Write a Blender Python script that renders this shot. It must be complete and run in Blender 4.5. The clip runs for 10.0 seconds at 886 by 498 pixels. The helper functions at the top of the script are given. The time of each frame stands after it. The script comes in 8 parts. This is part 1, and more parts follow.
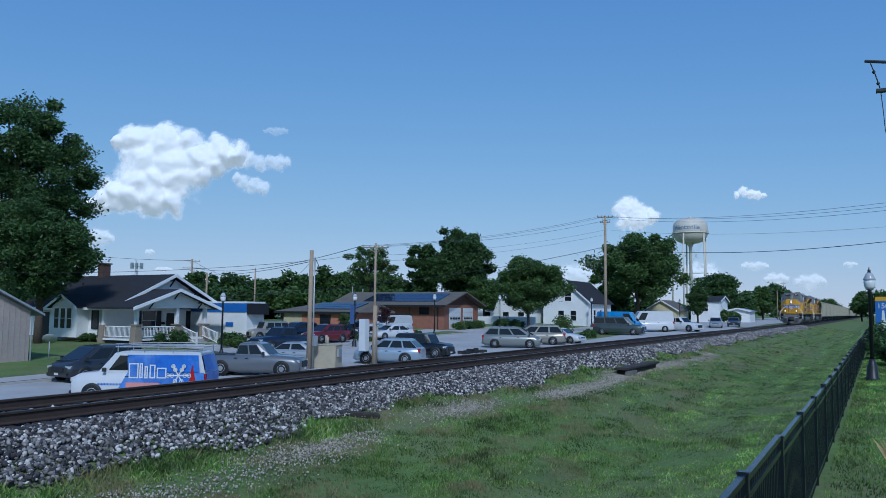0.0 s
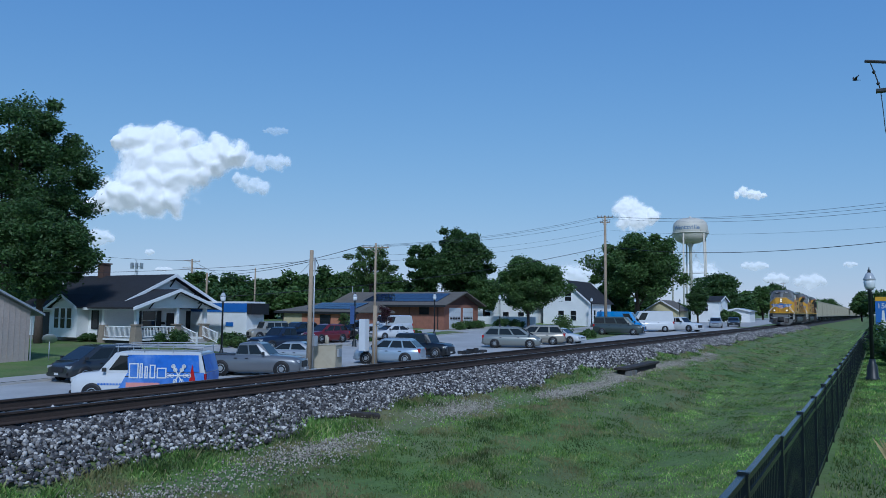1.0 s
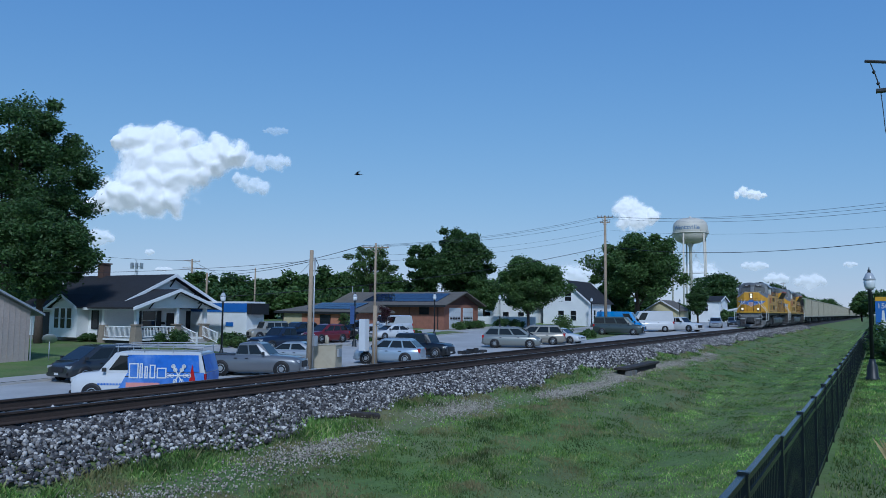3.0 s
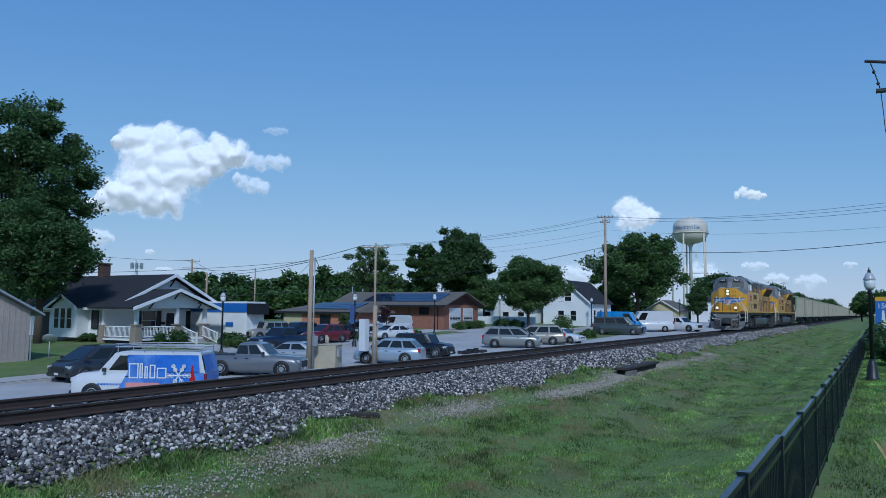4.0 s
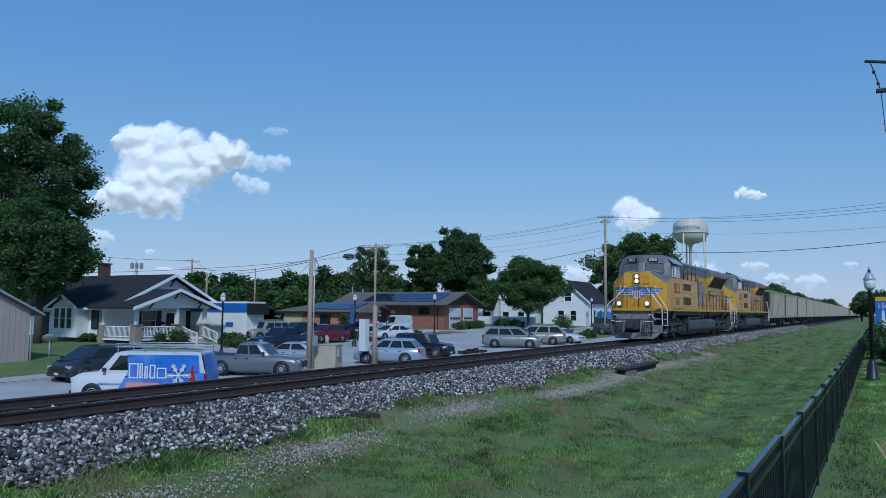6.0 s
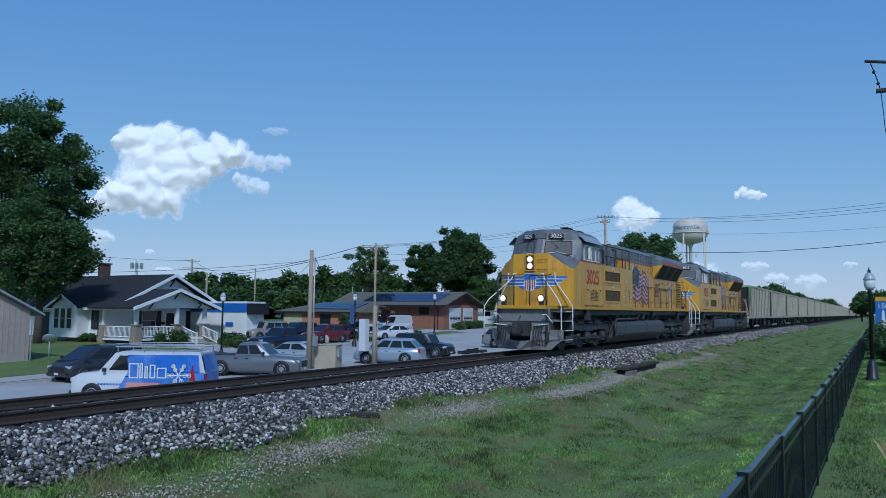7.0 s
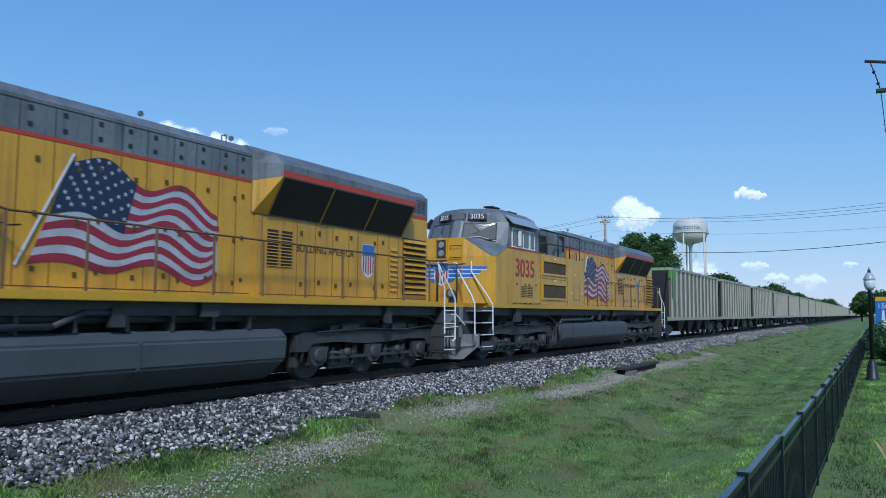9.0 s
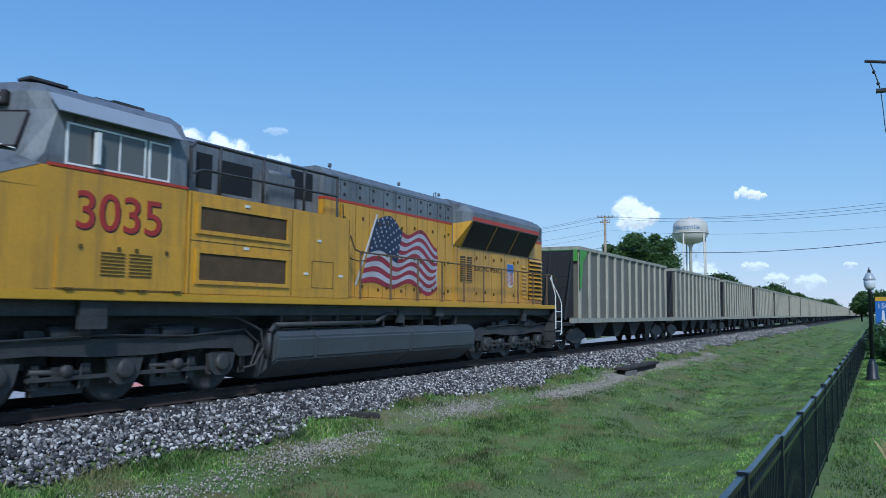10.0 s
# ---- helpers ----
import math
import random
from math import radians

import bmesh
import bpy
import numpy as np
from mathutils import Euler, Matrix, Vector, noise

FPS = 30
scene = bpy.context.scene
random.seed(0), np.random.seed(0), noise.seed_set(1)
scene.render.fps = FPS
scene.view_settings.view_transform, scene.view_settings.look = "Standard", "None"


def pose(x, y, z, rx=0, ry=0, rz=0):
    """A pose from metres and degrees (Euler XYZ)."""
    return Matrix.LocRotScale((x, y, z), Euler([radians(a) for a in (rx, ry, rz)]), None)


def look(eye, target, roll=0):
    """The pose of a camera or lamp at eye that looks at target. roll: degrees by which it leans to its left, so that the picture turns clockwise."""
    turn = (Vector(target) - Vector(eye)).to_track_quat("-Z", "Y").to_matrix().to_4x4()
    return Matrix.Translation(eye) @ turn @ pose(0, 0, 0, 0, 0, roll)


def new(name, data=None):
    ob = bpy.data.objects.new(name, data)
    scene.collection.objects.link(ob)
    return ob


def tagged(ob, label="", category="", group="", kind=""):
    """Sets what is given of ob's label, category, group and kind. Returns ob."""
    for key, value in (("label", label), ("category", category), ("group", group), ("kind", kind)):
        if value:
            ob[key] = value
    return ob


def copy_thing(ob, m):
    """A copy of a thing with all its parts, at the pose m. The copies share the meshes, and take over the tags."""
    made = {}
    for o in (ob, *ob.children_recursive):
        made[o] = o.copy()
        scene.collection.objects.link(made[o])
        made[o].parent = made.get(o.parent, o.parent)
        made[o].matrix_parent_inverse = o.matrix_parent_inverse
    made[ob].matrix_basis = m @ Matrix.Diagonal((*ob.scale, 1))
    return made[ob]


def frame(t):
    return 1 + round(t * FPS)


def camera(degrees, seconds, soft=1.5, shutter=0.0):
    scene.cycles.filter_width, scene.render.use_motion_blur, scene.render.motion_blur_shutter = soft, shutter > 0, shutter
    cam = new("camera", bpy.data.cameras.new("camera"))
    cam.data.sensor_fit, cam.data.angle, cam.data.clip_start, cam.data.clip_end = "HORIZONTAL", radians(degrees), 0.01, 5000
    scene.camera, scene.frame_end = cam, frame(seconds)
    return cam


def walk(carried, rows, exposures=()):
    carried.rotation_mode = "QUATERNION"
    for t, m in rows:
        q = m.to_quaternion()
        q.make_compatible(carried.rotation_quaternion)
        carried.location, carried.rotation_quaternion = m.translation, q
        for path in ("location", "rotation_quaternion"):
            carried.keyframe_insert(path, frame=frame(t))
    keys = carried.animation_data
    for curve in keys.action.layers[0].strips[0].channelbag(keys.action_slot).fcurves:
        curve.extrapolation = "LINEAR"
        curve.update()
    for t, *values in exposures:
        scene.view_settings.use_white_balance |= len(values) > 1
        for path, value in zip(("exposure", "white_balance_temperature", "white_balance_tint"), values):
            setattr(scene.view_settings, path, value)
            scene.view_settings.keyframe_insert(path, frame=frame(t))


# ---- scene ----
# ---------- camera ----------
cam = camera(60.24, 10.0, soft=0.8, shutter=0.08)
EYE = (0.0, -11.617, 1.504)
YAW, PITCH, ROLL = radians(29.668), radians(4.624), 0.561
AIM = (EYE[0] + math.cos(YAW) * math.cos(PITCH) * 50, EYE[1] + math.sin(YAW) * math.cos(PITCH) * 50, EYE[2] + math.sin(PITCH) * 50)
walk(cam, [(0.0, look(EYE, AIM, ROLL)), (10.0, look(EYE, AIM, ROLL))], exposures=[(0.0, 0.0, 5050, 8), (7.0, 0.0, 5050, 8), (8.0, 0.08, 5050, 8), (8.5, 0.26, 5080, 8), (9.3, 0.34, 5150, 8), (10.0, 0.34, 5150, 8)])

# ---------- daylight ----------
SUN_ELEV, SUN_AZ = radians(42), (-0.83, -0.56)
world = bpy.data.worlds.new("sky")
scene.world = world
world.use_nodes = True
wn = world.node_tree.nodes
sky = wn.new("ShaderNodeTexSky")
sky.sky_type = "NISHITA"
sky.sun_disc = False
sky.sun_elevation = SUN_ELEV
sky.sun_rotation = math.atan2(SUN_AZ[0], SUN_AZ[1])
sky.altitude, sky.air_density, sky.dust_density, sky.ozone_density = 150, 1.0, 0.0, 1.6
# tone curve on the sky colour: it levels off towards the horizon instead of whitening
def sky_step(kind, source, other):
    v = wn.new("ShaderNodeVectorMath")
    v.operation = kind
    world.node_tree.links.new(source, v.inputs[0])
    if isinstance(other, tuple):
        v.inputs[1].default_value = other
    else:
        world.node_tree.links.new(other, v.inputs[1])
    return v.outputs[0]


sky_knee = sky_step("ADD", sky_step("DIVIDE", sky.outputs[0], (10.0, 5.4, 2.4)), (1.0, 1.0, 1.0))
level = sky_step("MULTIPLY", sky_step("DIVIDE", sky.outputs[0], sky_knee), (1.05, 1.56, 3.05))
world.node_tree.links.new(level, wn["Background"].inputs[0])
wn["Background"].inputs[1].default_value = 0.098
sun = new("sun", bpy.data.lights.new("sun", "SUN"))
sun.data.energy, sun.data.angle, sun.data.color = 2.25, radians(6), (1.0, 0.93, 0.83)
sd = Vector((SUN_AZ[0] * math.cos(SUN_ELEV), SUN_AZ[1] * math.cos(SUN_ELEV), math.sin(SUN_ELEV)))
sun.matrix_world = look(sd * 100, (0, 0, 0))

# ---------- materials ----------
def material(name, base, rough=0.6, metal=0.0, vary=0.15, scale=4.0, fine=60.0, bump=0.05, dirt=None, dirt_amount=0.0, object_vary=0.0, coat=0.0, streak=None, streak_amount=0.0):
    """A surface with two scales of colour variation, dirt blotches and a fine relief."""
    m = bpy.data.materials.new(name)
    m.use_nodes = True
    n, l = m.node_tree.nodes, m.node_tree.links
    p = n["Principled BSDF"]
    co = n.new("ShaderNodeTexCoord")
    big, small = n.new("ShaderNodeTexNoise"), n.new("ShaderNodeTexNoise")
    big.inputs["Scale"].default_value, big.inputs["Detail"].default_value = scale, 5
    small.inputs["Scale"].default_value, small.inputs["Detail"].default_value = fine, 3
    for t in (big, small):
        l.new(co.outputs["Object"], t.inputs["Vector"])
    add = n.new("ShaderNodeMath")
    add.operation = "ADD"
    l.new(big.outputs["Fac"], add.inputs[0])
    l.new(small.outputs["Fac"], add.inputs[1])
    ramp = n.new("ShaderNodeMapRange")
    ramp.inputs["From Min"].default_value, ramp.inputs["From Max"].default_value = 0.6, 1.4
    ramp.inputs["To Min"].default_value, ramp.inputs["To Max"].default_value = 1 - vary, 1 + vary
    l.new(add.outputs[0], ramp.inputs["Value"])
    value = ramp.outputs[0]
    if object_vary:
        info, mr, mul = n.new("ShaderNodeObjectInfo"), n.new("ShaderNodeMapRange"), n.new("ShaderNodeMath")
        mr.inputs["To Min"].default_value, mr.inputs["To Max"].default_value = 1 - object_vary, 1 + object_vary
        mul.operation = "MULTIPLY"
        l.new(info.outputs["Random"], mr.inputs["Value"])
        l.new(mr.outputs[0], mul.inputs[0])
        l.new(value, mul.inputs[1])
        value = mul.outputs[0]
    sc = n.new("ShaderNodeVectorMath")
    sc.operation = "SCALE"
    sc.inputs[0].default_value = base
    l.new(value, sc.inputs["Scale"])
    colour = sc.outputs[0]
    if dirt:
        st = n.new("ShaderNodeTexNoise")
        st.inputs["Scale"].default_value, st.inputs["Detail"].default_value, st.inputs["Roughness"].default_value = scale * 0.6, 8, 0.65
        l.new(co.outputs["Object"], st.inputs["Vector"])
        mr2, mix = n.new("ShaderNodeMapRange"), n.new("ShaderNodeMix")
        mr2.inputs["From Min"].default_value, mr2.inputs["From Max"].default_value = 0.45, 0.75
        mr2.inputs["To Max"].default_value = dirt_amount
        mix.data_type = "RGBA"
        l.new(st.outputs["Fac"], mr2.inputs["Value"])
        l.new(mr2.outputs[0], mix.inputs["Factor"])
        l.new(colour, mix.inputs["A"])
        mix.inputs["B"].default_value = (*dirt, 1)
        colour = mix.outputs["Result"]
    if streak:
        mp, st, mr3, mix = n.new("ShaderNodeMapping"), n.new("ShaderNodeTexNoise"), n.new("ShaderNodeMapRange"), n.new("ShaderNodeMix")
        mp.inputs["Scale"].default_value = (5.0, 5.0, 0.35)
        st.inputs["Scale"].default_value, st.inputs["Detail"].default_value, st.inputs["Roughness"].default_value = 1.0, 7, 0.7
        mr3.inputs["From Min"].default_value, mr3.inputs["From Max"].default_value, mr3.inputs["To Max"].default_value = 0.50, 0.72, streak_amount
        mix.data_type = "RGBA"
        l.new(co.outputs["Object"], mp.inputs["Vector"])
        l.new(mp.outputs[0], st.inputs["Vector"])
        l.new(st.outputs["Fac"], mr3.inputs["Value"])
        l.new(mr3.outputs[0], mix.inputs["Factor"])
        l.new(colour, mix.inputs["A"])
        mix.inputs["B"].default_value = (*streak, 1)
        colour = mix.outputs["Result"]
    l.new(colour, p.inputs["Base Color"])
    p.inputs["Roughness"].default_value, p.inputs["Metallic"].default_value = rough, metal
    p.inputs["Coat Weight"].default_value = coat
    p.inputs["Coat Roughness"].default_value = 0.05
    if bump:
        b = n.new("ShaderNodeBump")
        b.inputs["Strength"].default_value, b.inputs["Distance"].default_value = min(1, bump * 4), 0.02
        l.new(add.outputs[0], b.inputs["Height"])
        l.new(b.outputs[0], p.inputs["Normal"])
    return m


def glow(name, colour, strength):
    m = bpy.data.materials.new(name)
    m.use_nodes = True
    p = m.node_tree.nodes["Principled BSDF"]
    p.inputs["Base Color"].default_value = (*colour, 1)
    p.inputs["Emission Color"].default_value = (*colour, 1)
    p.inputs["Emission Strength"].default_value = strength
    return m


def glass_dark(name, colour=(0.015, 0.018, 0.02)):
    """Tinted glazing in front of an unlit inside."""
    m = bpy.data.materials.new(name)
    m.use_nodes = True
    p = m.node_tree.nodes["Principled BSDF"]
    p.inputs["Base Color"].default_value = (*colour, 1)
    p.inputs["Roughness"].default_value, p.inputs["IOR"].default_value = 0.04, 1.5
    return m


# ---------- mesh helpers ----------
def box(bm, x0, x1, y0, y1, z0, z1, bevel=0.0):
    vs = [bm.verts.new((x, y, z)) for x in (x0, x1) for y in (y0, y1) for z in (z0, z1)]
    fs = [bm.faces.new([vs[i] for i in f]) for f in ((0, 1, 3, 2), (4, 6, 7, 5), (0, 4, 5, 1), (2, 3, 7, 6), (0, 2, 6, 4), (1, 5, 7, 3))]
    if bevel:
        es = {e for f in fs for e in f.edges}
        bmesh.ops.bevel(bm, geom=list(es), offset=bevel, segments=2, affect="EDGES", clamp_overlap=True)
    return bm


def rod(bm, a, b, r, seg=8, r2=None):
    """A straight bar from a to b."""
    a, b = Vector(a), Vector(b)
    d = b - a
    q = d.to_track_quat("Z", "Y")
    r2 = r if r2 is None else r2
    rings = []
    for p, rr in ((a, r), (b, r2)):
        rings.append([bm.verts.new(p + q @ Vector((rr * math.cos(i * math.tau / seg), rr * math.sin(i * math.tau / seg), 0))) for i in range(seg)])
    for i in range(seg):
        j = (i + 1) % seg
        bm.faces.new((rings[0][i], rings[0][j], rings[1][j], rings[1][i])).smooth = seg > 6
    bm.faces.new(rings[0][::-1])
    bm.faces.new(rings[1])
    return bm


def pipe(bm, points, r, seg=6):
    for a, b in zip(points, points[1:]):
        rod(bm, a, b, r, seg)
    return bm


def prism(bm, outline, axis, a, b):
    """An outline of (u, v) pairs drawn out from a to b along an axis: x (u=y, v=z), y (u=x, v=z) or z (u=x, v=y)."""
    def at(u, v, w):
        return {"x": (w, u, v), "y": (u, w, v), "z": (u, v, w)}[axis]
    n = len(outline)
    ra = [bm.verts.new(at(u, v, a)) for u, v in outline]
    rb = [bm.verts.new(at(u, v, b)) for u, v in outline]
    for i in range(n):
        j = (i + 1) % n
        bm.faces.new((ra[i], ra[j], rb[j], rb[i]))
    bm.faces.new(ra[::-1])
    bm.faces.new(rb)
    return bm


def lathe(bm, profile, centre=(0, 0, 0), seg=16, axis="z"):
    """A profile of (radius, height) turned round an axis."""
    rings = []
    for r, h in profile:
        ring = []
        for i in range(seg):
            c, s = r * math.cos(i * math.tau / seg), r * math.sin(i * math.tau / seg)
            p = {"z": (c, s, h), "y": (c, h, s), "x": (h, c, s)}[axis]
            ring.append(bm.verts.new(Vector(p) + Vector(centre)))
        rings.append(ring)
    for k in range(len(rings) - 1):
        for i in range(seg):
            j = (i + 1) % seg
            bm.faces.new((rings[k][i], rings[k][j], rings[k + 1][j], rings[k + 1][i])).smooth = True
    bm.faces.new(rings[0][::-1])
    bm.faces.new(rings[-1])
    return bm


def loft(bm, rings, smooth=False, caps=True):
    """Skin between rings of equally many points."""
    vs = [[bm.verts.new(p) for p in r] for r in rings]
    n = len(vs[0])
    for a, b in zip(vs, vs[1:]):
        for i in range(n):
            j = (i + 1) % n
            bm.faces.new((a[i], a[j], b[j], b[i])).smooth = smooth
    if caps:
        bm.faces.new(vs[0][::-1])
        bm.faces.new(vs[-1])
    return bm


def mesh_of(name, bm, mat):
    bmesh.ops.recalc_face_normals(bm, faces=bm.faces)
    me = bpy.data.meshes.new(name)
    bm.to_mesh(me)
    bm.free()
    me.materials.append(mat)
    return me


def part(name, bm, mat, parent=None, label=""):
    ob = new(name, mesh_of(name, bm, mat))
    ob.parent = parent
    if label:
        ob["label"] = label
    return ob


def pieces(name, bm, mat, parent, label=""):
    """Every separate lump of a mesh as a part of its own."""
    bm.verts.index_update()
    seen = set()
    for v0 in bm.verts:
        if v0.index in seen:
            continue
        group, todo = [], [v0]
        seen.add(v0.index)
        while todo:
            v = todo.pop()
            group.append(v)
            for e in v.link_edges:
                o = e.other_vert(v)
                if o.index not in seen:
                    seen.add(o.index)
                    todo.append(o)
        b, at = B(), {}
        for v in group:
            at[v.index] = b.verts.new(v.co)
        for f in {f for v in group for f in v.link_faces}:
            b.faces.new([at[v.index] for v in f.verts]).smooth = f.smooth
        part(name, b, mat, parent, label)
    bm.free()


def thing(name, at, label, category, group="", kind="", rz=0.0):
    ob = new(name)
    ob.empty_display_size = 0.2
    ob.matrix_basis = pose(*at, 0, 0, rz)
    return tagged(ob, label, category, group, kind)


def solid(name, bm, mat, label, category, group="", kind="", at=(0, 0, 0)):
    """A thing of a single mesh."""
    ob = new(name, mesh_of(name, bm, mat))
    ob.location = at
    return tagged(ob, label, category, group, kind)


def B():
    return bmesh.new()


def words(name, text, size, mat, m, parent=None, label="", depth=0.004, align="CENTER", bold=0.0):
    """Raised lettering in the built-in font."""
    cu = bpy.data.curves.new(name, "FONT")
    cu.body, cu.size, cu.extrude, cu.align_x, cu.align_y = text, size, depth, align, "CENTER"
    cu.offset = bold
    cu.materials.append(mat)
    ob = new(name, cu)
    ob.parent = parent
    ob.matrix_basis = m
    if label:
        ob["label"] = label
    return ob


def from_arrays(name, verts, faces, mat, smooth=False):
    me = bpy.data.meshes.new(name)
    me.from_pydata(verts, [], faces)
    me.materials.append(mat)
    if smooth:
        me.shade_smooth()
    return me


def fast_mesh(name, verts, tris, mat):
    """A mesh of triangles from numpy arrays."""
    me = bpy.data.meshes.new(name)
    nv, nt = len(verts), len(tris)
    me.vertices.add(nv)
    me.vertices.foreach_set("co", np.ascontiguousarray(verts, dtype=np.float32).ravel())
    me.loops.add(nt * 3)
    me.loops.foreach_set("vertex_index", np.ascontiguousarray(tris, dtype=np.int32).ravel())
    me.polygons.add(nt)
    me.polygons.foreach_set("loop_start", np.arange(0, nt * 3, 3, dtype=np.int32))
    me.update(calc_edges=True)
    me.materials.append(mat)
    return me

# ---------- surfaces of the place ----------
M_GRASS = material("grass_ground", (0.105, 0.165, 0.036), 0.95, vary=0.35, scale=0.35, fine=9, bump=0.2, dirt=(0.20, 0.165, 0.095), dirt_amount=0.8)
M_BALLAST = material("ballast_bed", (0.035, 0.033, 0.033), 0.95, vary=0.4, scale=6, fine=30, bump=0.25)
M_ROAD = material("road_concrete", (0.42, 0.41, 0.39), 0.9, vary=0.12, scale=0.4, fine=14, bump=0.04, dirt=(0.2, 0.19, 0.18), dirt_amount=0.4)
M_RAIL = material("rail_rust", (0.045, 0.030, 0.023), 0.8, metal=0.0, vary=0.3, scale=3, fine=40, bump=0.05)
M_SHINE = material("rail_running_band", (0.24, 0.225, 0.21), 0.42, metal=1.0, vary=0.1, scale=2, fine=40, bump=0.0)
M_TIE = material("tie_timber", (0.045, 0.037, 0.032), 0.9, vary=0.4, scale=5, fine=40, bump=0.1)


def lerp_table(table, v):
    return float(np.interp(v, [a for a, _ in table], [b for _, b in table]))


def road_z(x):
    """Height of the street side, which climbs along the line."""
    return lerp_table([(-40, -2.9), (0, -2.9), (120, -0.5), (400, 0.0), (3000, 0.0)], x)


NEAR = [(-3000, -0.6), (-60, -0.6), (-14, -0.7), (-11.2, -0.8), (-10.8, -0.82), (-9.0, -1.1), (-7.5, -1.3), (-5.6, -1.02), (-4.4, -0.84), (-3.3, -0.72), (-1.75, -0.3), (-1.45, -0.22), (1.45, -0.22), (1.8, -0.3)]


def ground_z(x, y):
    """Height of the ground anywhere."""
    if y <= 1.8:
        return lerp_table(NEAR, y)
    r = road_z(x)
    if y >= 5.0:
        return r + lerp_table([(5, 0), (26, 0), (34, 0.35), (45, 0.75), (80, 0.8), (3000, 0.8)], y)
    return -0.3 + (r + 0.3) * (y - 1.8) / 3.2


def build_ground():
    xs = sorted(set([-3000, -800, -200, -80, -40] + list(np.arange(-20, 60, 0.5)) + list(np.arange(60, 200, 3.0)) + [240, 300, 400, 600, 1000, 2000, 4000]))
    ys = sorted(set([-3000, -500, -120, -60, -30, -20] + list(np.arange(-14, 3, 0.25)) + [1.8, 3, 4, 5, 6, 7, 8, 10, 12, 16, 20, 23, 26, 30, 34, 40, 45, 55, 80, 130, 250, 500, 1200, 4000]))
    verts, faces = [], []
    for x in xs:
        for y in ys:
            z = ground_z(x, y)
            if -14 <= y <= -2.6 and -20 <= x < 60:
                z += 0.05 * noise.noise((x * 0.6, y * 0.9, 1.0)) + 0.03 * noise.noise((x * 2.1, y * 2.1, 4.0))
            verts.append((x, y, z - 0.03))
    n = len(ys)
    for i in range(len(xs) - 1):
        for j in range(n - 1):
            a = i * n + j
            faces.append((a, a + n, a + n + 1, a + 1))
    ob = new("ground", from_arrays("ground", verts, faces, M_GRASS, True))
    tagged(ob, "mown green grass bank with a shallow drainage ditch", "ground", kind="structure")


def strip(name, mat, lines, xs, label, category, lift=0.0):
    """A long surface given by lines of (y, dz) over the ground."""
    verts, faces = [], []
    n = len(lines)
    for x in xs:
        for y, dz in lines:
            verts.append((x, y, ground_z(x, y) + dz + lift))
    for i in range(len(xs) - 1):
        for j in range(n - 1):
            a = i * n + j
            faces.append((a, a + n, a + n + 1, a + 1))
    ob = new(name, from_arrays(name, verts, faces, mat, True))
    return tagged(ob, label, category, kind="structure")


FAR_X = list(np.arange(-30, 200, 2.0)) + [220, 260, 320, 400, 600, 1000, 2000]
build_ground()
strip("ballast_bed", M_BALLAST, [(-2.45, -0.06), (-1.75, 0.0), (-1.45, 0.01), (1.45, 0.01), (1.8, 0.0), (4.0, 0.01), (4.8, -0.04)], FAR_X, "grey crushed stone railway ballast bed", "ballast")
strip("road", M_ROAD, [(6.5, 0.0), (10, 0.02), (16, 0.03), (22.5, 0.01), (26.4, 0.0)], FAR_X, "pale concrete street beside the railway", "road", 0.012)


def rail(y):
    t = thing("rail", (0, y, 0), "rusty brown steel rail with a worn shiny top", "rail", "rails of the track")
    prof = [(-0.07, -0.17), (0.07, -0.17), (0.07, -0.155), (0.012, -0.135), (0.012, -0.04), (0.036, -0.03), (0.036, -0.004), (0.03, 0), (-0.03, 0), (-0.036, -0.004), (-0.036, -0.03), (-0.012, -0.04), (-0.012, -0.135), (-0.07, -0.155)]
    part("rail_body", prism(B(), prof, "x", -40, 1500), M_RAIL, t)
    part("running_band", box(B(), -40, 1500, -0.024, 0.024, -0.002, 0.0015), M_SHINE, t, "polished steel running surface")
    return t


rail(-0.753)
rail(0.753)


def ties():
    bm = B()
    box(bm, -0.115, 0.115, -1.3, 1.3, -0.36, -0.185, 0.012)
    me = mesh_of("tie", bm, M_TIE)
    for i in range(300):
        ob = new("railway_tie", me)
        ob.location = (-6 + i * 0.52, random.uniform(-0.03, 0.03), random.uniform(-0.006, 0.004))
        ob.rotation_euler = (0, 0, radians(random.uniform(-0.8, 0.8)))
        tagged(ob, "dark creosoted timber railway tie", "railway tie", "ties under the rails")


ties()

# ---------- the train ----------
M_YEL = material("loco_yellow_paint", (0.60, 0.305, 0.012), 0.42, vary=0.10, scale=0.8, fine=18, bump=0.012, dirt=(0.30, 0.165, 0.03), dirt_amount=0.6, coat=0.15, streak=(0.20, 0.115, 0.03), streak_amount=0.6)
M_SILL = material("sill_yellow_paint", (0.55, 0.30, 0.012), 0.5, vary=0.12, scale=2, fine=20, bump=0.01)
M_LGREY = material("loco_grey_paint", (0.165, 0.175, 0.185), 0.5, vary=0.22, scale=0.9, fine=16, bump=0.012, dirt=(0.055, 0.055, 0.055), dirt_amount=0.7, streak=(0.04, 0.04, 0.042), streak_amount=0.75)
M_RED = material("loco_red_stripe", (0.42, 0.045, 0.02), 0.5, vary=0.1, scale=2, fine=20, bump=0.0)
M_NUMBER = material("loco_number_red", (0.36, 0.03, 0.02), 0.5, vary=0.15, scale=3, fine=20, bump=0.0)
M_OUTLINE = material("loco_number_edge", (0.03, 0.02, 0.02), 0.6, bump=0.0)
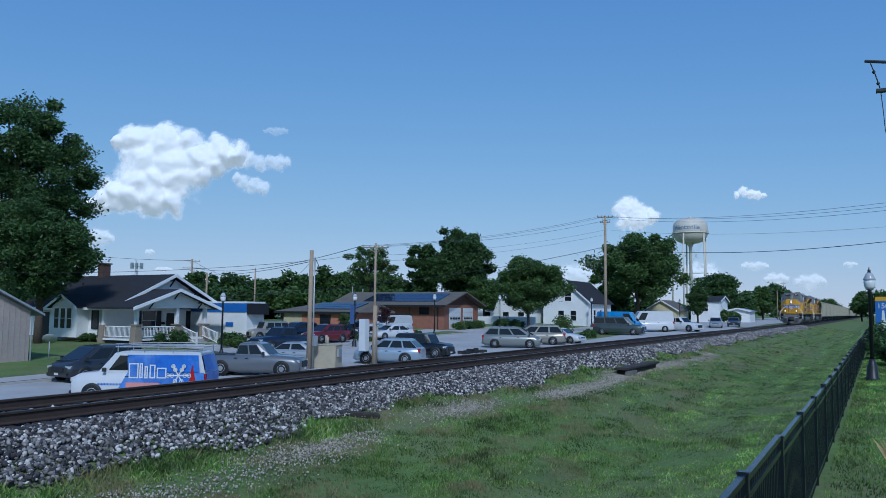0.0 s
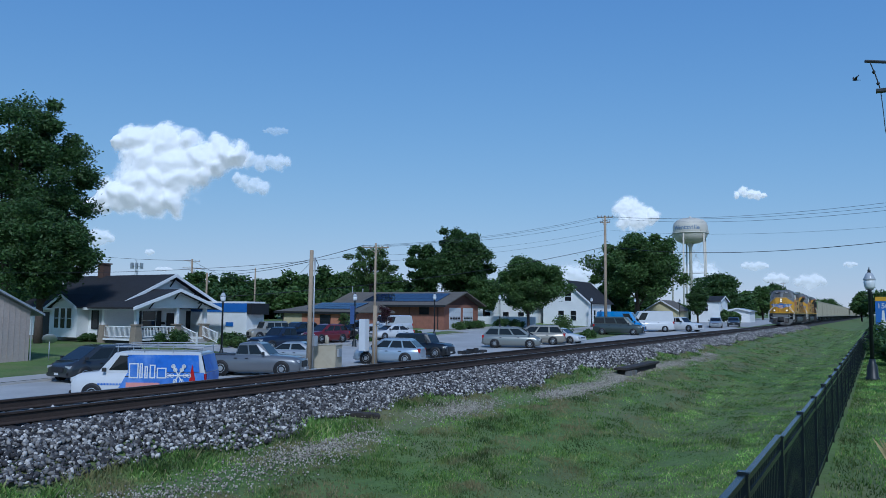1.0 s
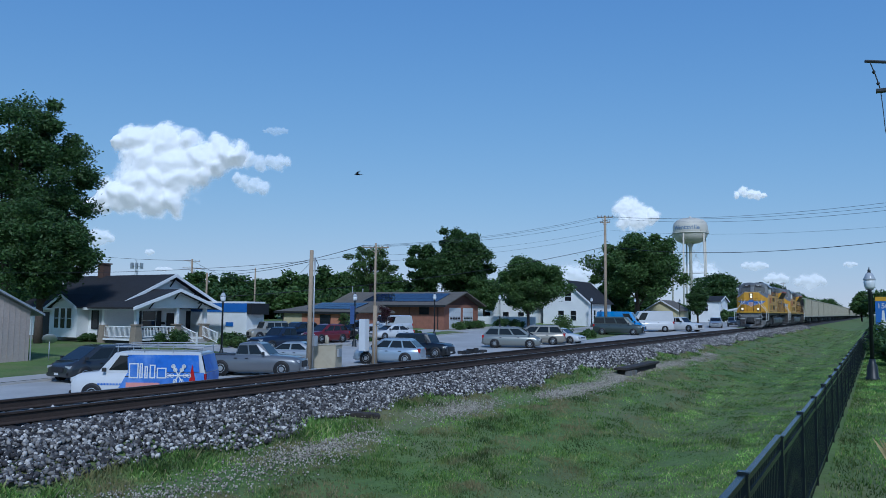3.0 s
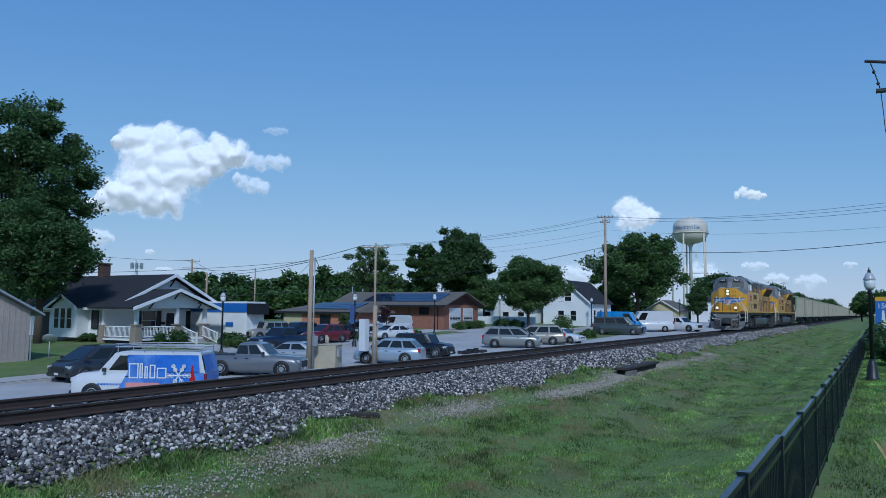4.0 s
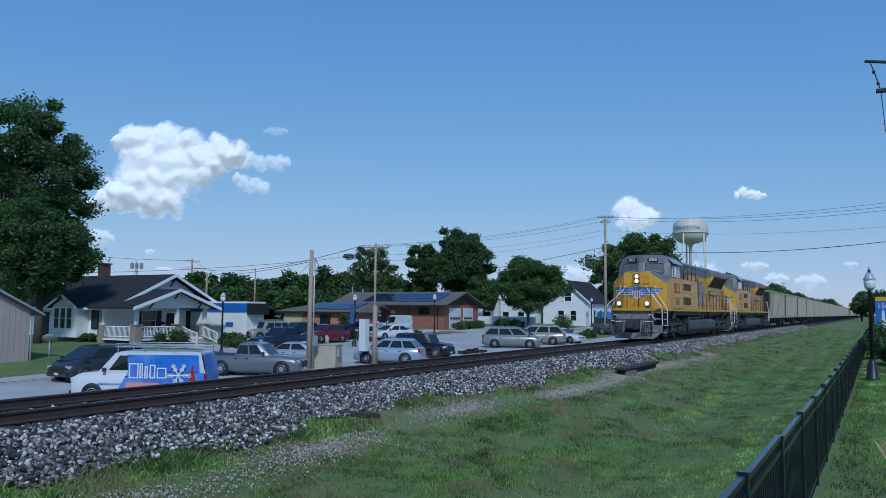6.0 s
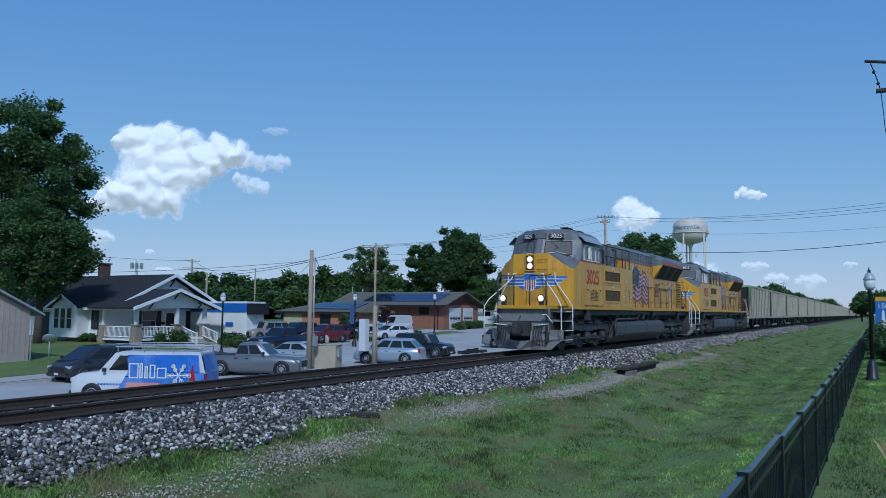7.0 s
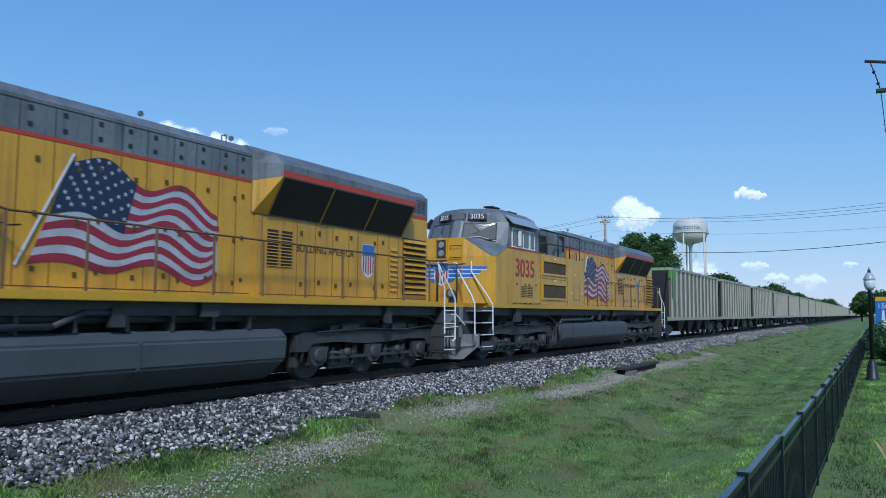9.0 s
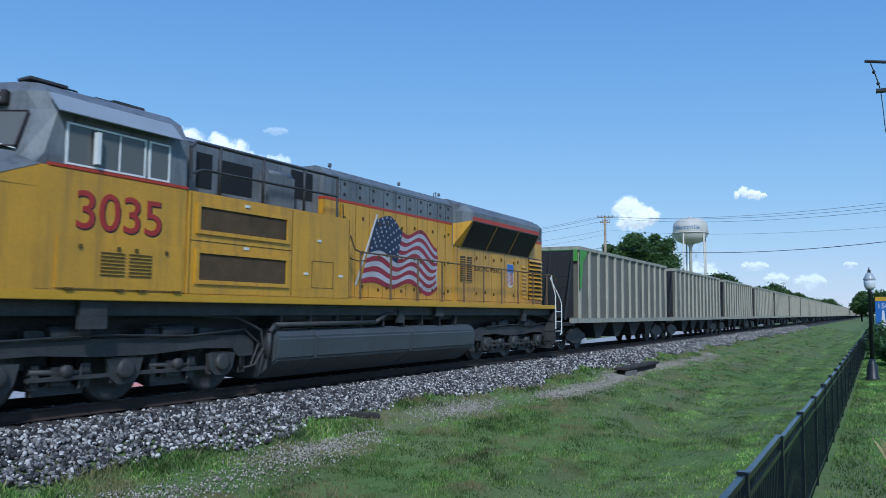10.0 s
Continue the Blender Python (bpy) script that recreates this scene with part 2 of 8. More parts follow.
M_UNDER = material("underframe_grime", (0.040, 0.040, 0.041), 0.62, vary=0.4, scale=2.5, fine=24, bump=0.06, dirt=(0.085, 0.078, 0.068), dirt_amount=0.6)
M_TANK = material("fuel_tank_paint", (0.07, 0.078, 0.085), 0.45, vary=0.15, scale=1.2, fine=12, bump=0.02, dirt=(0.05, 0.055, 0.055), dirt_amount=0.6)
M_PLOW = material("plow_grey", (0.19, 0.19, 0.19), 0.6, vary=0.2, scale=2, fine=14, bump=0.03, dirt=(0.08, 0.07, 0.06), dirt_amount=0.6)
M_BLACK = material("black_mesh_screen", (0.010, 0.010, 0.011), 0.7, vary=0.3, scale=4, fine=60, bump=0.05)
M_SCREEN = material("dirty_screen", (0.085, 0.052, 0.022), 0.8, vary=0.4, scale=3, fine=50, bump=0.1)
M_RAILING = material("handrail_brown", (0.13, 0.075, 0.03), 0.55, vary=0.15, bump=0.01)
M_WHITEP = material("white_paint_rail", (0.75, 0.75, 0.72), 0.5, vary=0.06, bump=0.0)
M_WHITE = material("decal_white", (0.66, 0.66, 0.64), 0.5, vary=0.06, scale=2, bump=0.0)
M_BLUE = material("decal_blue", (0.05, 0.14, 0.42), 0.45, vary=0.1, scale=2, bump=0.0)
M_NAVY = material("flag_navy", (0.018, 0.026, 0.06), 0.5, vary=0.2, scale=2, bump=0.0)
M_FRED = material("flag_red", (0.27, 0.022, 0.038), 0.5, vary=0.15, scale=2, bump=0.0)
M_FWHITE = material("flag_white", (0.42, 0.42, 0.45), 0.5, vary=0.34, scale=1.9, bump=0.0)
# cab grey lightened and blued: the sky's reflection put into the visor colour
M_VISOR = material("visor_sky_lit_grey", (0.30, 0.32, 0.34), 0.3, vary=0.12, scale=1.5, bump=0.0)
M_SEAM = material("door_seam", (0.10, 0.06, 0.008), 0.8, bump=0.0)
M_SEAMG = material("grey_door_seam", (0.03, 0.033, 0.036), 0.8, bump=0.0)
M_GLASS = glass_dark("loco_glass", (0.13, 0.125, 0.11))
M_LIGHT = glow("headlamp", (1.0, 0.80, 0.50), 0.95)
M_LENS = glass_dark("unlit_lens", (0.25, 0.25, 0.25))
M_WHEEL = material("wheel_steel", (0.075, 0.07, 0.068), 0.6, metal=0.3, vary=0.25, scale=4, fine=30, bump=0.03)
SPEED, GAIN = 15.199, 0.1659
TRAIN, WHEELS = [], []


def front_at(t):
    """Where the head of the train stands along the line."""
    return 10.424 - SPEED * (t - 8) - 0.5 * GAIN * (t - 8) ** 2


def both(bm, fn):
    """Do a thing on either side of the centre line."""
    fn(bm, -1)
    fn(bm, 1)
    return bm


def ybox(bm, x0, x1, s, y0, y1, z0, z1):
    box(bm, x0, x1, min(s * y0, s * y1), max(s * y0, s * y1), z0, z1)


def wheelset(x, r, parent, roll=True):
    """Two flanged wheels on one axle, turning about their axle."""
    w = part("wheelset", B(), M_WHEEL, parent)
    bm = B()
    bm.from_mesh(w.data)
    for s in (-1, 1):
        prof = [(r * 0.3, s * 0.62), (r * 0.75, s * 0.64), (r + 0.03, s * 0.655), (r + 0.03, s * 0.685), (r, s * 0.70), (r, s * 0.80), (r * 0.85, s * 0.80), (r * 0.8, s * 0.765), (r * 0.35, s * 0.775), (r * 0.3, s * 0.81), (r * 0.12, s * 0.81)]
        lathe(bm, prof, seg=28, axis="y")
        for k in range(3):
            a = k * math.tau / 3
            lathe(bm, [(0.04, s * 0.78), (0.04, s * 0.792)], (r * 0.58 * math.cos(a), 0, r * 0.58 * math.sin(a)), 8, "y")
    rod(bm, (0, -0.9, 0), (0, 0.9, 0), 0.09, 10)
    bmesh.ops.recalc_face_normals(bm, faces=bm.faces)
    bm.to_mesh(w.data)
    bm.free()
    w.location = (x, 0, r)
    if roll:
        WHEELS.append((w, x, r))
    return w


def loco_truck(cx, loco, mirror=1):
    """A three-axle truck with side frames, journal boxes, springs and brake gear."""
    t = part("truck", box(B(), cx - 2.3, cx + 2.3, -0.55, 0.55, 0.55, 0.95), M_UNDER, loco, "grimy grey three-axle truck")
    for k in (-2.07, 0, 2.07):
        bm = B()
        box(bm, cx + k - 0.95, cx + k - 0.1, -0.6, 0.6, 0.17, 0.85, 0.05)
        part("traction_motor", bm, M_BLACK, t)
    bm = B()
    for k in (-1.04, 1.04):
        for s in (-1, 1):
            ybox(bm, cx + k - 0.42, cx + k + 0.42, s, 0.86, 0.98, 0.20, 0.34)
            ybox(bm, cx + k - 0.16, cx + k + 0.16, s, 0.84, 1.06, 0.34, 0.62)
            rod(bm, (cx + k - 0.5, s * 1.02, 0.56), (cx + k + 0.5, s * 1.02, 0.50), 0.045, 8)
            rod(bm, (cx + k + 0.3, s * 1.04, 0.28), (cx + k + 0.34, s * 1.04, 0.66), 0.03, 6)
            lathe(bm, [(0.03, s * 0.98), (0.10, s * 1.0), (0.10, s * 1.14), (0.03, s * 1.16)], (cx + k + 0.05, 0, 0.55), 12, "y")
    pieces("brake_rigging", bm, M_UNDER, t)
    for s in (-1, 1):
        bm = B()
        for k in (-2.07, 0, 2.07):
            prism(bm, [(cx + k - 0.34, 0.70), (cx + k + 0.34, 0.70), (cx + k + 0.26, 0.40), (cx + k + 0.14, 0.30), (cx + k - 0.14, 0.30), (cx + k - 0.26, 0.40)], "y", s * 1.06, s * 1.14)
        for k in (-1.7, 0.35, 1.5):
            ybox(bm, cx + k, cx + k + 0.3, s, 0.95, 1.15, 1.02, 1.16)
        pipe(bm, [(cx + 1.2, s * 1.25, 1.38), (cx + 2.3, s * 1.28, 1.34), (cx + 2.9, s * 1.3, 1.1), (cx + 3.0, s * 1.28, 0.75), (cx + 2.8, s * 1.25, 0.45), (cx + 2.55, s * 1.22, 0.40)], 0.025)
        pieces("pedestal", bm, M_UNDER, t)
        bm = B()
        ol = [(cx - 2.85, 0.62), (cx - 2.85, 0.95), (cx - 2.6, 1.02), (cx + 2.6, 1.02), (cx + 2.85, 0.95), (cx + 2.85, 0.62), (cx + 2.45, 0.62), (cx + 2.3, 0.78), (cx + 1.5, 0.80), (cx + 0.5, 0.74), (cx - 0.5, 0.74), (cx - 1.5, 0.80), (cx - 2.3, 0.78), (cx - 2.45, 0.62)]
        prism(bm, ol, "y", s * 1.0, s * 1.16)
        for k in (-2.07, 0, 2.07):
            ybox(bm, cx + k - 0.24, cx + k + 0.24, s, 0.98, 1.1, 0.32, 0.72)
            for d in (-0.62, 0.62):
                ybox(bm, cx + k + d - 0.06, cx + k + d + 0.06, s, 0.9, 1.05, 0.3, 0.66)
        for k in (-1.35, 0.65):
            rod(bm, (cx + k, s * 1.12, 1.1), (cx + k + 0.65, s * 1.12, 1.12), 0.12, 10)
        ybox(bm, cx - 1.6, cx + 1.7, s, 1.05, 1.12, 0.42, 0.48)
        rod(bm, (cx - 2.6, s * 1.1, 0.4), (cx - 2.5, s * 1.1, 0.95), 0.035)
        rod(bm, (cx + 2.6, s * 1.1, 0.35), (cx + 2.5, s * 1.1, 0.95), 0.035)
        part("side_frame", bm, M_UNDER, t)
        for k in (-2.07, 0, 2.07):
            b2 = B()
            lathe(b2, [(0.15, s * 1.08), (0.16, s * 1.12), (0.16, s * 1.19), (0.12, s * 1.21), (0.05, s * 1.21)], (cx + k, 0, 0.53), 14, "y")
            part("journal_box", b2, M_UNDER, t)
        for k in (-0.55, 0.55):
            b3 = B()
            for i in range(5):
                lathe(b3, [(0.11, 1.0 + i * 0.055), (0.135, 1.02 + i * 0.055), (0.11, 1.04 + i * 0.055)], (cx + k, s * 1.05, 0), 12)
            part("spring", b3, M_UNDER, t)
        b4 = B()
        pipe(b4, [(cx - 2.2, s * 1.2, 1.02), (cx - 0.5, s * 1.22, 1.08), (cx + 1.2, s * 1.22, 1.03), (cx + 2.55, s * 1.2, 1.12), (cx + 2.95, s * 1.2, 0.85), (cx + 2.75, s * 1.2, 0.45)], 0.022)
        part("brake_pipe", b4, M_UNDER, t)
    for k in (-2.07, 0, 2.07):
        wheelset(cx + k, 0.53, loco)
    return t


def shield(bmf, at, w, h):
    """Outline of a heater-shaped badge, as (u, v) pairs."""
    o = [(-0.42, 0.5), (0.42, 0.5), (0.5, 0.36), (0.46, 0.15), (0.5, -0.1), (0.42, -0.33), (0.2, -0.44), (0, -0.5), (-0.2, -0.44), (-0.42, -0.33), (-0.5, -0.1), (-0.46, 0.15), (-0.5, 0.36)]
    return [(u * w, v * h) for u, v in o]


def place_flat(outline, to3, bm, thick_dir, t=0.004):
    """A thin plate whose outline (u, v) is taken to 3D by to3."""
    a = [bm.verts.new(to3(u, v)) for u, v in outline]
    b = [bm.verts.new(Vector(to3(u, v)) + Vector(thick_dir) * t) for u, v in outline]
    n = len(a)
    for i in range(n):
        j = (i + 1) % n
        bm.faces.new((a[i], a[j], b[j], b[i]))
    bm.faces.new(a[::-1])
    bm.faces.new(b)


def badge(parent, to3, out, w, h):
    bm = B()
    place_flat(shield(None, None, w, h), to3, bm, out, 0.004)
    part("badge", bm, M_WHITE, parent, "white badge with red stripes and a blue top")
    bm = B()
    place_flat([(u * w, v * h) for u, v in [(-0.42, 0.48), (0.42, 0.48), (0.48, 0.36), (0.45, 0.15), (-0.45, 0.15), (-0.48, 0.36)]], to3, bm, out, 0.008)
    part("badge_top", bm, M_BLUE, parent)
    bm = B()
    for k in range(-2, 3):
        u = k * 0.18 * w
        lo = -0.42 + 0.04 * abs(k)
        place_flat([(u - 0.045 * w, 0.14 * h), (u + 0.045 * w, 0.14 * h), (u + 0.045 * w, lo * h), (u - 0.045 * w, lo * h)], to3, bm, out, 0.007)
    part("badge_stripes", bm, M_FRED, parent)


def flag_xz(u, v):
    """A point of the waving flag on the hood's side: u along the fly, v down the hoist."""
    lean = (1 - u) * (-0.62) * v
    x = 11.98 + 2.95 * u + lean + 0.06 * math.sin(7 * v) * u
    z = 3.70 - 1.66 * v - 0.30 * u + 0.34 * u * v + 0.15 * math.sin(u * 11.5 - 0.4 + 1.6 * v) * (0.35 + u) + 0.13 * math.exp(-((u - 0.22) / 0.16) ** 2)
    return x, z


def hood_flag(loco, y, s):
    def band(v0, v1, u0, u1, bm, lift, n=20):
        top = [flag_xz(u0 + (u1 - u0) * i / n, v0) for i in range(n + 1)]
        bot = [flag_xz(u0 + (u1 - u0) * i / n, v1) for i in range(n + 1)]
        ta = [bm.verts.new((a, s * (y + lift), b)) for a, b in top]
        ba = [bm.verts.new((a, s * (y + lift), b)) for a, b in bot]
        for i in range(n):
            bm.faces.new((ta[i], ta[i + 1], ba[i + 1], ba[i]))
    flag = part("flag_decal", B(), M_FWHITE, loco, "painted waving flag with red and white stripes")
    bm = B()
    band(0, 1, 0, 1, bm, 0.004)
    bm.to_mesh(flag.data)
    bm.free()
    for k in range(0, 13, 2):
        bm = B()
        band(k / 13, (k + 1) / 13, 0, 1, bm, 0.007)
        part("stripe", bm, M_FRED, flag)
    bm = B()
    band(0, 7 / 13, 0, 0.40, bm, 0.010)
    part("star_field", bm, M_NAVY, flag)
    bm = B()
    for r in range(7):
        for c in range(6):
            u, v = 0.035 + 0.062 * c + (0.03 if r % 2 else 0), (0.4 + r) / 13 * 0.95
            if u > 0.385:
                continue
            x, z = flag_xz(u, v)
            pts = []
            for i in range(10):
                rr = 0.045 if i % 2 == 0 else 0.019
                a = math.pi / 2 + i * math.pi / 5
                pts.append(bm.verts.new((x + rr * math.cos(a), s * (y + 0.013), z + rr * math.sin(a))))
            bm.faces.new(pts)
    part("stars", bm, M_FWHITE, flag)
    bm = B()
    rod(bm, (12.02, s * (y + 0.01), 3.82), (11.18, s * (y + 0.01), 2.08), 0.022, 6)
    part("flag_staff", bm, M_FWHITE, flag)


def seam(bm, x0, z0, x1, z1, y, w=0.012):
    """A dark joint line on a side wall."""
    if abs(x1 - x0) < 1e-6:
        box(bm, x0 - w / 2, x0 + w / 2, min(y, y * 1.003), max(y, y * 1.003), z0, z1)
    else:
        box(bm, x0, x1, min(y, y * 1.003), max(y, y * 1.003), z0 - w / 2, z0 + w / 2)


def locomotive(number, off, lit):
    lo = thing("locomotive", (front_at(0) + off, 0, 0), "yellow and grey six-axle diesel locomotive numbered " + number, "locomotive", "locomotives of the train")
    TRAIN.append((lo, off))
    # frame
    bm = B()
    box(bm, 1.3, 23.0, -0.75, 0.75, 1.0, 1.6)
    box(bm, 2.2, 22.55, -1.36, 1.36, 1.38, 1.605)
    for x in np.arange(8.4, 16.4, 0.9):
        box(bm, x - 0.03, x + 0.03, -1.34, 1.34, 1.12, 1.40)
    part("underframe", bm, M_UNDER, lo, "black grimy underframe")
    bm = B()
    box(bm, 2.15, 22.6, -1.56, 1.56, 1.605, 1.74, 0.01)
    box(bm, 0.78, 2.2, -1.0, 1.0, 1.605, 1.74, 0.01)
    box(bm, 22.55, 23.3, -1.0, 1.0, 1.605, 1.74, 0.01)
    part("walkway_sill", bm, M_SILL, lo)
    # nose
    bm = B()
    low = [(1.66, -0.72), (2.2, -1.44), (2.32, -1.53), (3.6, -1.55), (3.6, 1.55), (2.32, 1.53), (2.2, 1.44), (1.66, 0.72)]
    rings = [[(x, y, 1.74) for x, y in low], [(x, y, 3.18) for x, y in low]]
    loft(bm, rings)
    blk = [[(1.66, -0.72, 3.16), (2.6, -0.72, 3.16), (2.6, 0.72, 3.16), (1.66, 0.72, 3.16)], [(1.72, -0.72, 3.74), (2.6, -0.72, 3.80), (2.6, 0.72, 3.80), (1.72, 0.72, 3.74)]]
    loft(bm, blk)
    for s in (-1, 1):
        prism(bm, [(2.32, 3.17), (3.14, 3.17), (3.14, 3.49)], "y", s * 1.25, s * 1.545)
        vs = [bm.verts.new(p) for p in ((1.67, s * 0.72, 3.18), (2.21, s * 1.44, 3.18), (1.74, s * 0.72, 3.72))]
        bm.faces.new(vs)
    bmesh.ops.bevel(bm, geom=[e for e in bm.edges if e.is_manifold and e.calc_face_angle(0) > 0.5], offset=0.02, segments=2, affect="EDGES", clamp_overlap=True)
    part("nose", bm, M_YEL, lo, "yellow wide nose with chamfered shoulders")
    for s in (-1, 1):
        bm = B()
        v = [(1.755, s * 0.715, 3.725), (2.225, s * 1.44, 3.19), (2.34, s * 1.525, 3.19), (3.14, s * 1.535, 3.50), (2.55, s * 0.72, 3.80), (3.05, s * 1.3, 3.62)]
        vs = [bm.verts.new(p) for p in v]
        bm.faces.new((vs[0], vs[1], vs[4]))
        bm.faces.new((vs[1], vs[5], vs[4]))
        bm.faces.new((vs[1], vs[2], vs[3], vs[5]))
        part("nose_shoulder", bm, M_LGREY, lo, "grey anti-glare shoulder below the windscreen")
    # cab
    bm = B()
    box(bm, 3.1, 5.75, -1.55, 1.55, 1.74, 3.50, 0.02)
    part("cab_lower", bm, M_YEL, lo)
    bm = B()
    rings = []
    for z, pts in ((3.10, [(2.28, 0.12), (2.62, 1.2), (2.75, 1.45), (5.75, 1.50)]), (3.66, [(2.44, 0.12), (3.02, 1.28), (3.2, 1.50), (5.75, 1.51)]), (4.34, [(2.68, 0.12), (3.26, 1.2), (3.42, 1.45), (5.75, 1.49)]), (4.62, [(2.78, 0.12), (3.18, 1.02), (3.36, 1.26), (5.75, 1.32)]), (4.80, [(3.0, 0.12), (3.28, 0.82), (3.42, 0.95), (5.75, 1.02)])):
        rings.append([(x, -y, z) for x, y in pts] + [(x, y, z) for x, y in reversed(pts)])
    loft(bm, rings)
    bmesh.ops.bevel(bm, geom=[e for e in bm.edges if e.is_manifold and e.calc_face_angle(0) > 0.35], offset=0.02, segments=2, affect="EDGES", clamp_overlap=True)
    cab = part("cab_upper", bm, M_LGREY, lo, "grey upper cab with a chamfered roof")
    bm = B()
    both(bm, lambda b, s: ybox(b, 3.25, 5.75, s, 1.51, 1.556, 3.50, 3.545))
    part("red_stripe", bm, M_RED, lo)
    # windscreens: two slanted panes each with a frame
    for s in (-1, 1):
        a0, a1 = Vector((2.52, s * 0.22, 3.76)), Vector((2.98, s * 1.20, 3.74))
        b0, b1 = Vector((2.70, s * 0.22, 4.29)), Vector((3.19, s * 1.13, 4.29))
        nrm = (a1 - a0).cross(b0 - a0).normalized()
        if nrm.x > 0:
            nrm = -nrm
        bm = B()
        q4 = [bm.verts.new(p + nrm * 0.03) for p in (a0, a1, b1, b0)]
        bm.faces.new(q4)
        part("windscreen", bm, M_GLASS, cab, "dark tinted windscreen pane")
        bm = B()
        pipe(bm, [p + nrm * 0.03 for p in (a0, a1, b1, b0, a0)], 0.016, 6)
        part("windscreen_gasket", bm, M_OUTLINE, cab)
        bm = B()
        pipe(bm, [b0 + nrm * 0.05 + Vector((0, s * 0.2, 0.06)), (a0 + b1) / 2 + nrm * 0.04, (a0 * 2 + b1) / 3 + nrm * 0.03], 0.009, 5)
        part("wiper", bm, M_OUTLINE, cab)
        bm = B()
        pipe(bm, [a0 + nrm * 0.03 + Vector((0, 0, 0.02)), (a0 + a1) / 2 + nrm * 0.03 + Vector((0, 0, 0.10)), a1 + nrm * 0.03 + Vector((0, 0, -0.04))], 0.010, 5)
        part("grab_rail", bm, M_WHITEP, cab)
        # number board
        c = Vector((2.90, s * 0.58, 4.50))
        bm = B()
        box(bm, -0.05, 0.10, -0.30, 0.30, -0.105, 0.105, 0.015)
        nb = part("number_board", bm, M_OUTLINE, cab)
        nb.matrix_basis = Matrix.Translation(c) @ Matrix.Rotation(radians(-s * 24), 4, "Z") @ Matrix.Rotation(radians(8), 4, "Y")
        words("number", number, 0.23, M_WHITE, pose(-0.054, 0, 0, 90, 0, -90), nb)
    bm = B()
    box(bm, 2.68, 2.95, -0.24, 0.24, 4.40, 4.62, 0.02)
    part("antenna_box", bm, M_LGREY, cab)
    # side windows with pale frames and a mirror
    for s in (-1, 1):
        for x0, x1 in ((3.55, 3.92), (3.95, 4.40), (4.43, 4.88), (4.98, 5.36)):
            bm = B()
            ybox(bm, x0, x1, s, 1.49, 1.512, 3.58, 4.15)
            part("side_window", bm, M_GLASS, cab, "dark side window")
        bm = B()
        for x0, x1 in ((3.52, 4.90), (4.96, 5.38)):
            for z in (3.56, 4.15):
                ybox(bm, x0, x1, s, 1.495, 1.525, z, z + 0.03)
            for x in (x0, x1 - 0.03):
                ybox(bm, x, x + 0.03, s, 1.495, 1.525, 3.59, 4.15)
        ybox(bm, 4.41, 4.43, s, 1.5, 1.525, 3.58, 4.15)
        part("window_frame", bm, M_WHITEP, cab, "bright metal window frame")
        bm = B()
        ybox(bm, 3.95, 4.01, s, 1.54, 1.63, 3.62, 4.10)
        part("mirror", bm, M_WHITEP, cab)
        bm = B()
        prism(bm, [(s * 1.38, 4.56), (s * 1.66, 4.27), (s * 1.675, 4.285), (s * 1.395, 4.58)], "x", 3.30, 5.50)
        part("sun_visor", bm, M_VISOR, cab, "grey sun visor over the side windows, paled for sky light")
    bm = B()
    for i, (x, y) in enumerate(((3.7, -0.45), (3.7, 0.45), (4.6, 0.0))):
        box(bm, x, x + 0.9, y - 0.3, y + 0.3, 4.79, 4.86, 0.02)
    pipe(bm, [(3.4, -0.7, 4.78), (3.4, -0.7, 4.9), (4.2, -0.7, 4.9), (4.2, -0.7, 4.78)], 0.014)
    pipe(bm, [(4.6, -0.6, 4.78), (4.6, -0.6, 4.92), (5.3, -0.6, 4.92), (5.3, -0.6, 4.78)], 0.014)
    for x, y in ((3.3, -0.75), (4.75, -0.7)):
        box(bm, x, x + 0.62, y - 0.16, y + 0.16, 4.84, 4.89, 0.01)
        for k in (0.1, 0.5):
            rod(bm, (x + k, y, 4.78), (x + k, y, 4.86), 0.03, 6)
    part("roof_gear", bm, M_UNDER, cab)
    # cab number, lower access panel
    for s in (-1, 1):
        face = pose(4.46, s * 1.553, 2.90, 90, 0, 0 if s < 0 else 180)
        words("number_edge", number, 0.80, M_OUTLINE, face @ Matrix.Translation((0.016, -0.014, 0.0)), lo, depth=0.003, bold=0.010)
        words("cab_number", number, 0.80, M_NUMBER, face, lo, "dark red cab number", 0.006, bold=0.003)
        bm = B()
        ybox(bm, 3.42, 5.66, s, 1.55, 1.575, 1.78, 2.52)
        pan = part("access_panel", bm, M_YEL, lo)
        bm = B()
        for k in range(7):
            for x in (4.12, 4.62):
                ybox(bm, x, x + 0.42, s, 1.57, 1.59, 1.98 + k * 0.055, 2.0 + k * 0.055)
        part("louvre", bm, M_SEAM, pan)
        bm = B()
        for x in (3.75, 4.4, 4.72, 5.3):
            ybox(bm, x, x + 0.05, s, 1.572, 1.60, 2.36, 2.42)
        for x in (3.55, 4.4, 4.8, 5.5):
            ybox(bm, x, x + 0.14, s, 1.56, 1.595, 1.755, 1.785)
        pieces("latch", bm, M_SEAM, pan)
    # equipment cabinets behind the cab
    bm = B()
    box(bm, 5.76, 10.35, -1.54, 1.54, 1.74, 3.50, 0.015)
    part("equipment_cabinet", bm, M_YEL, lo)
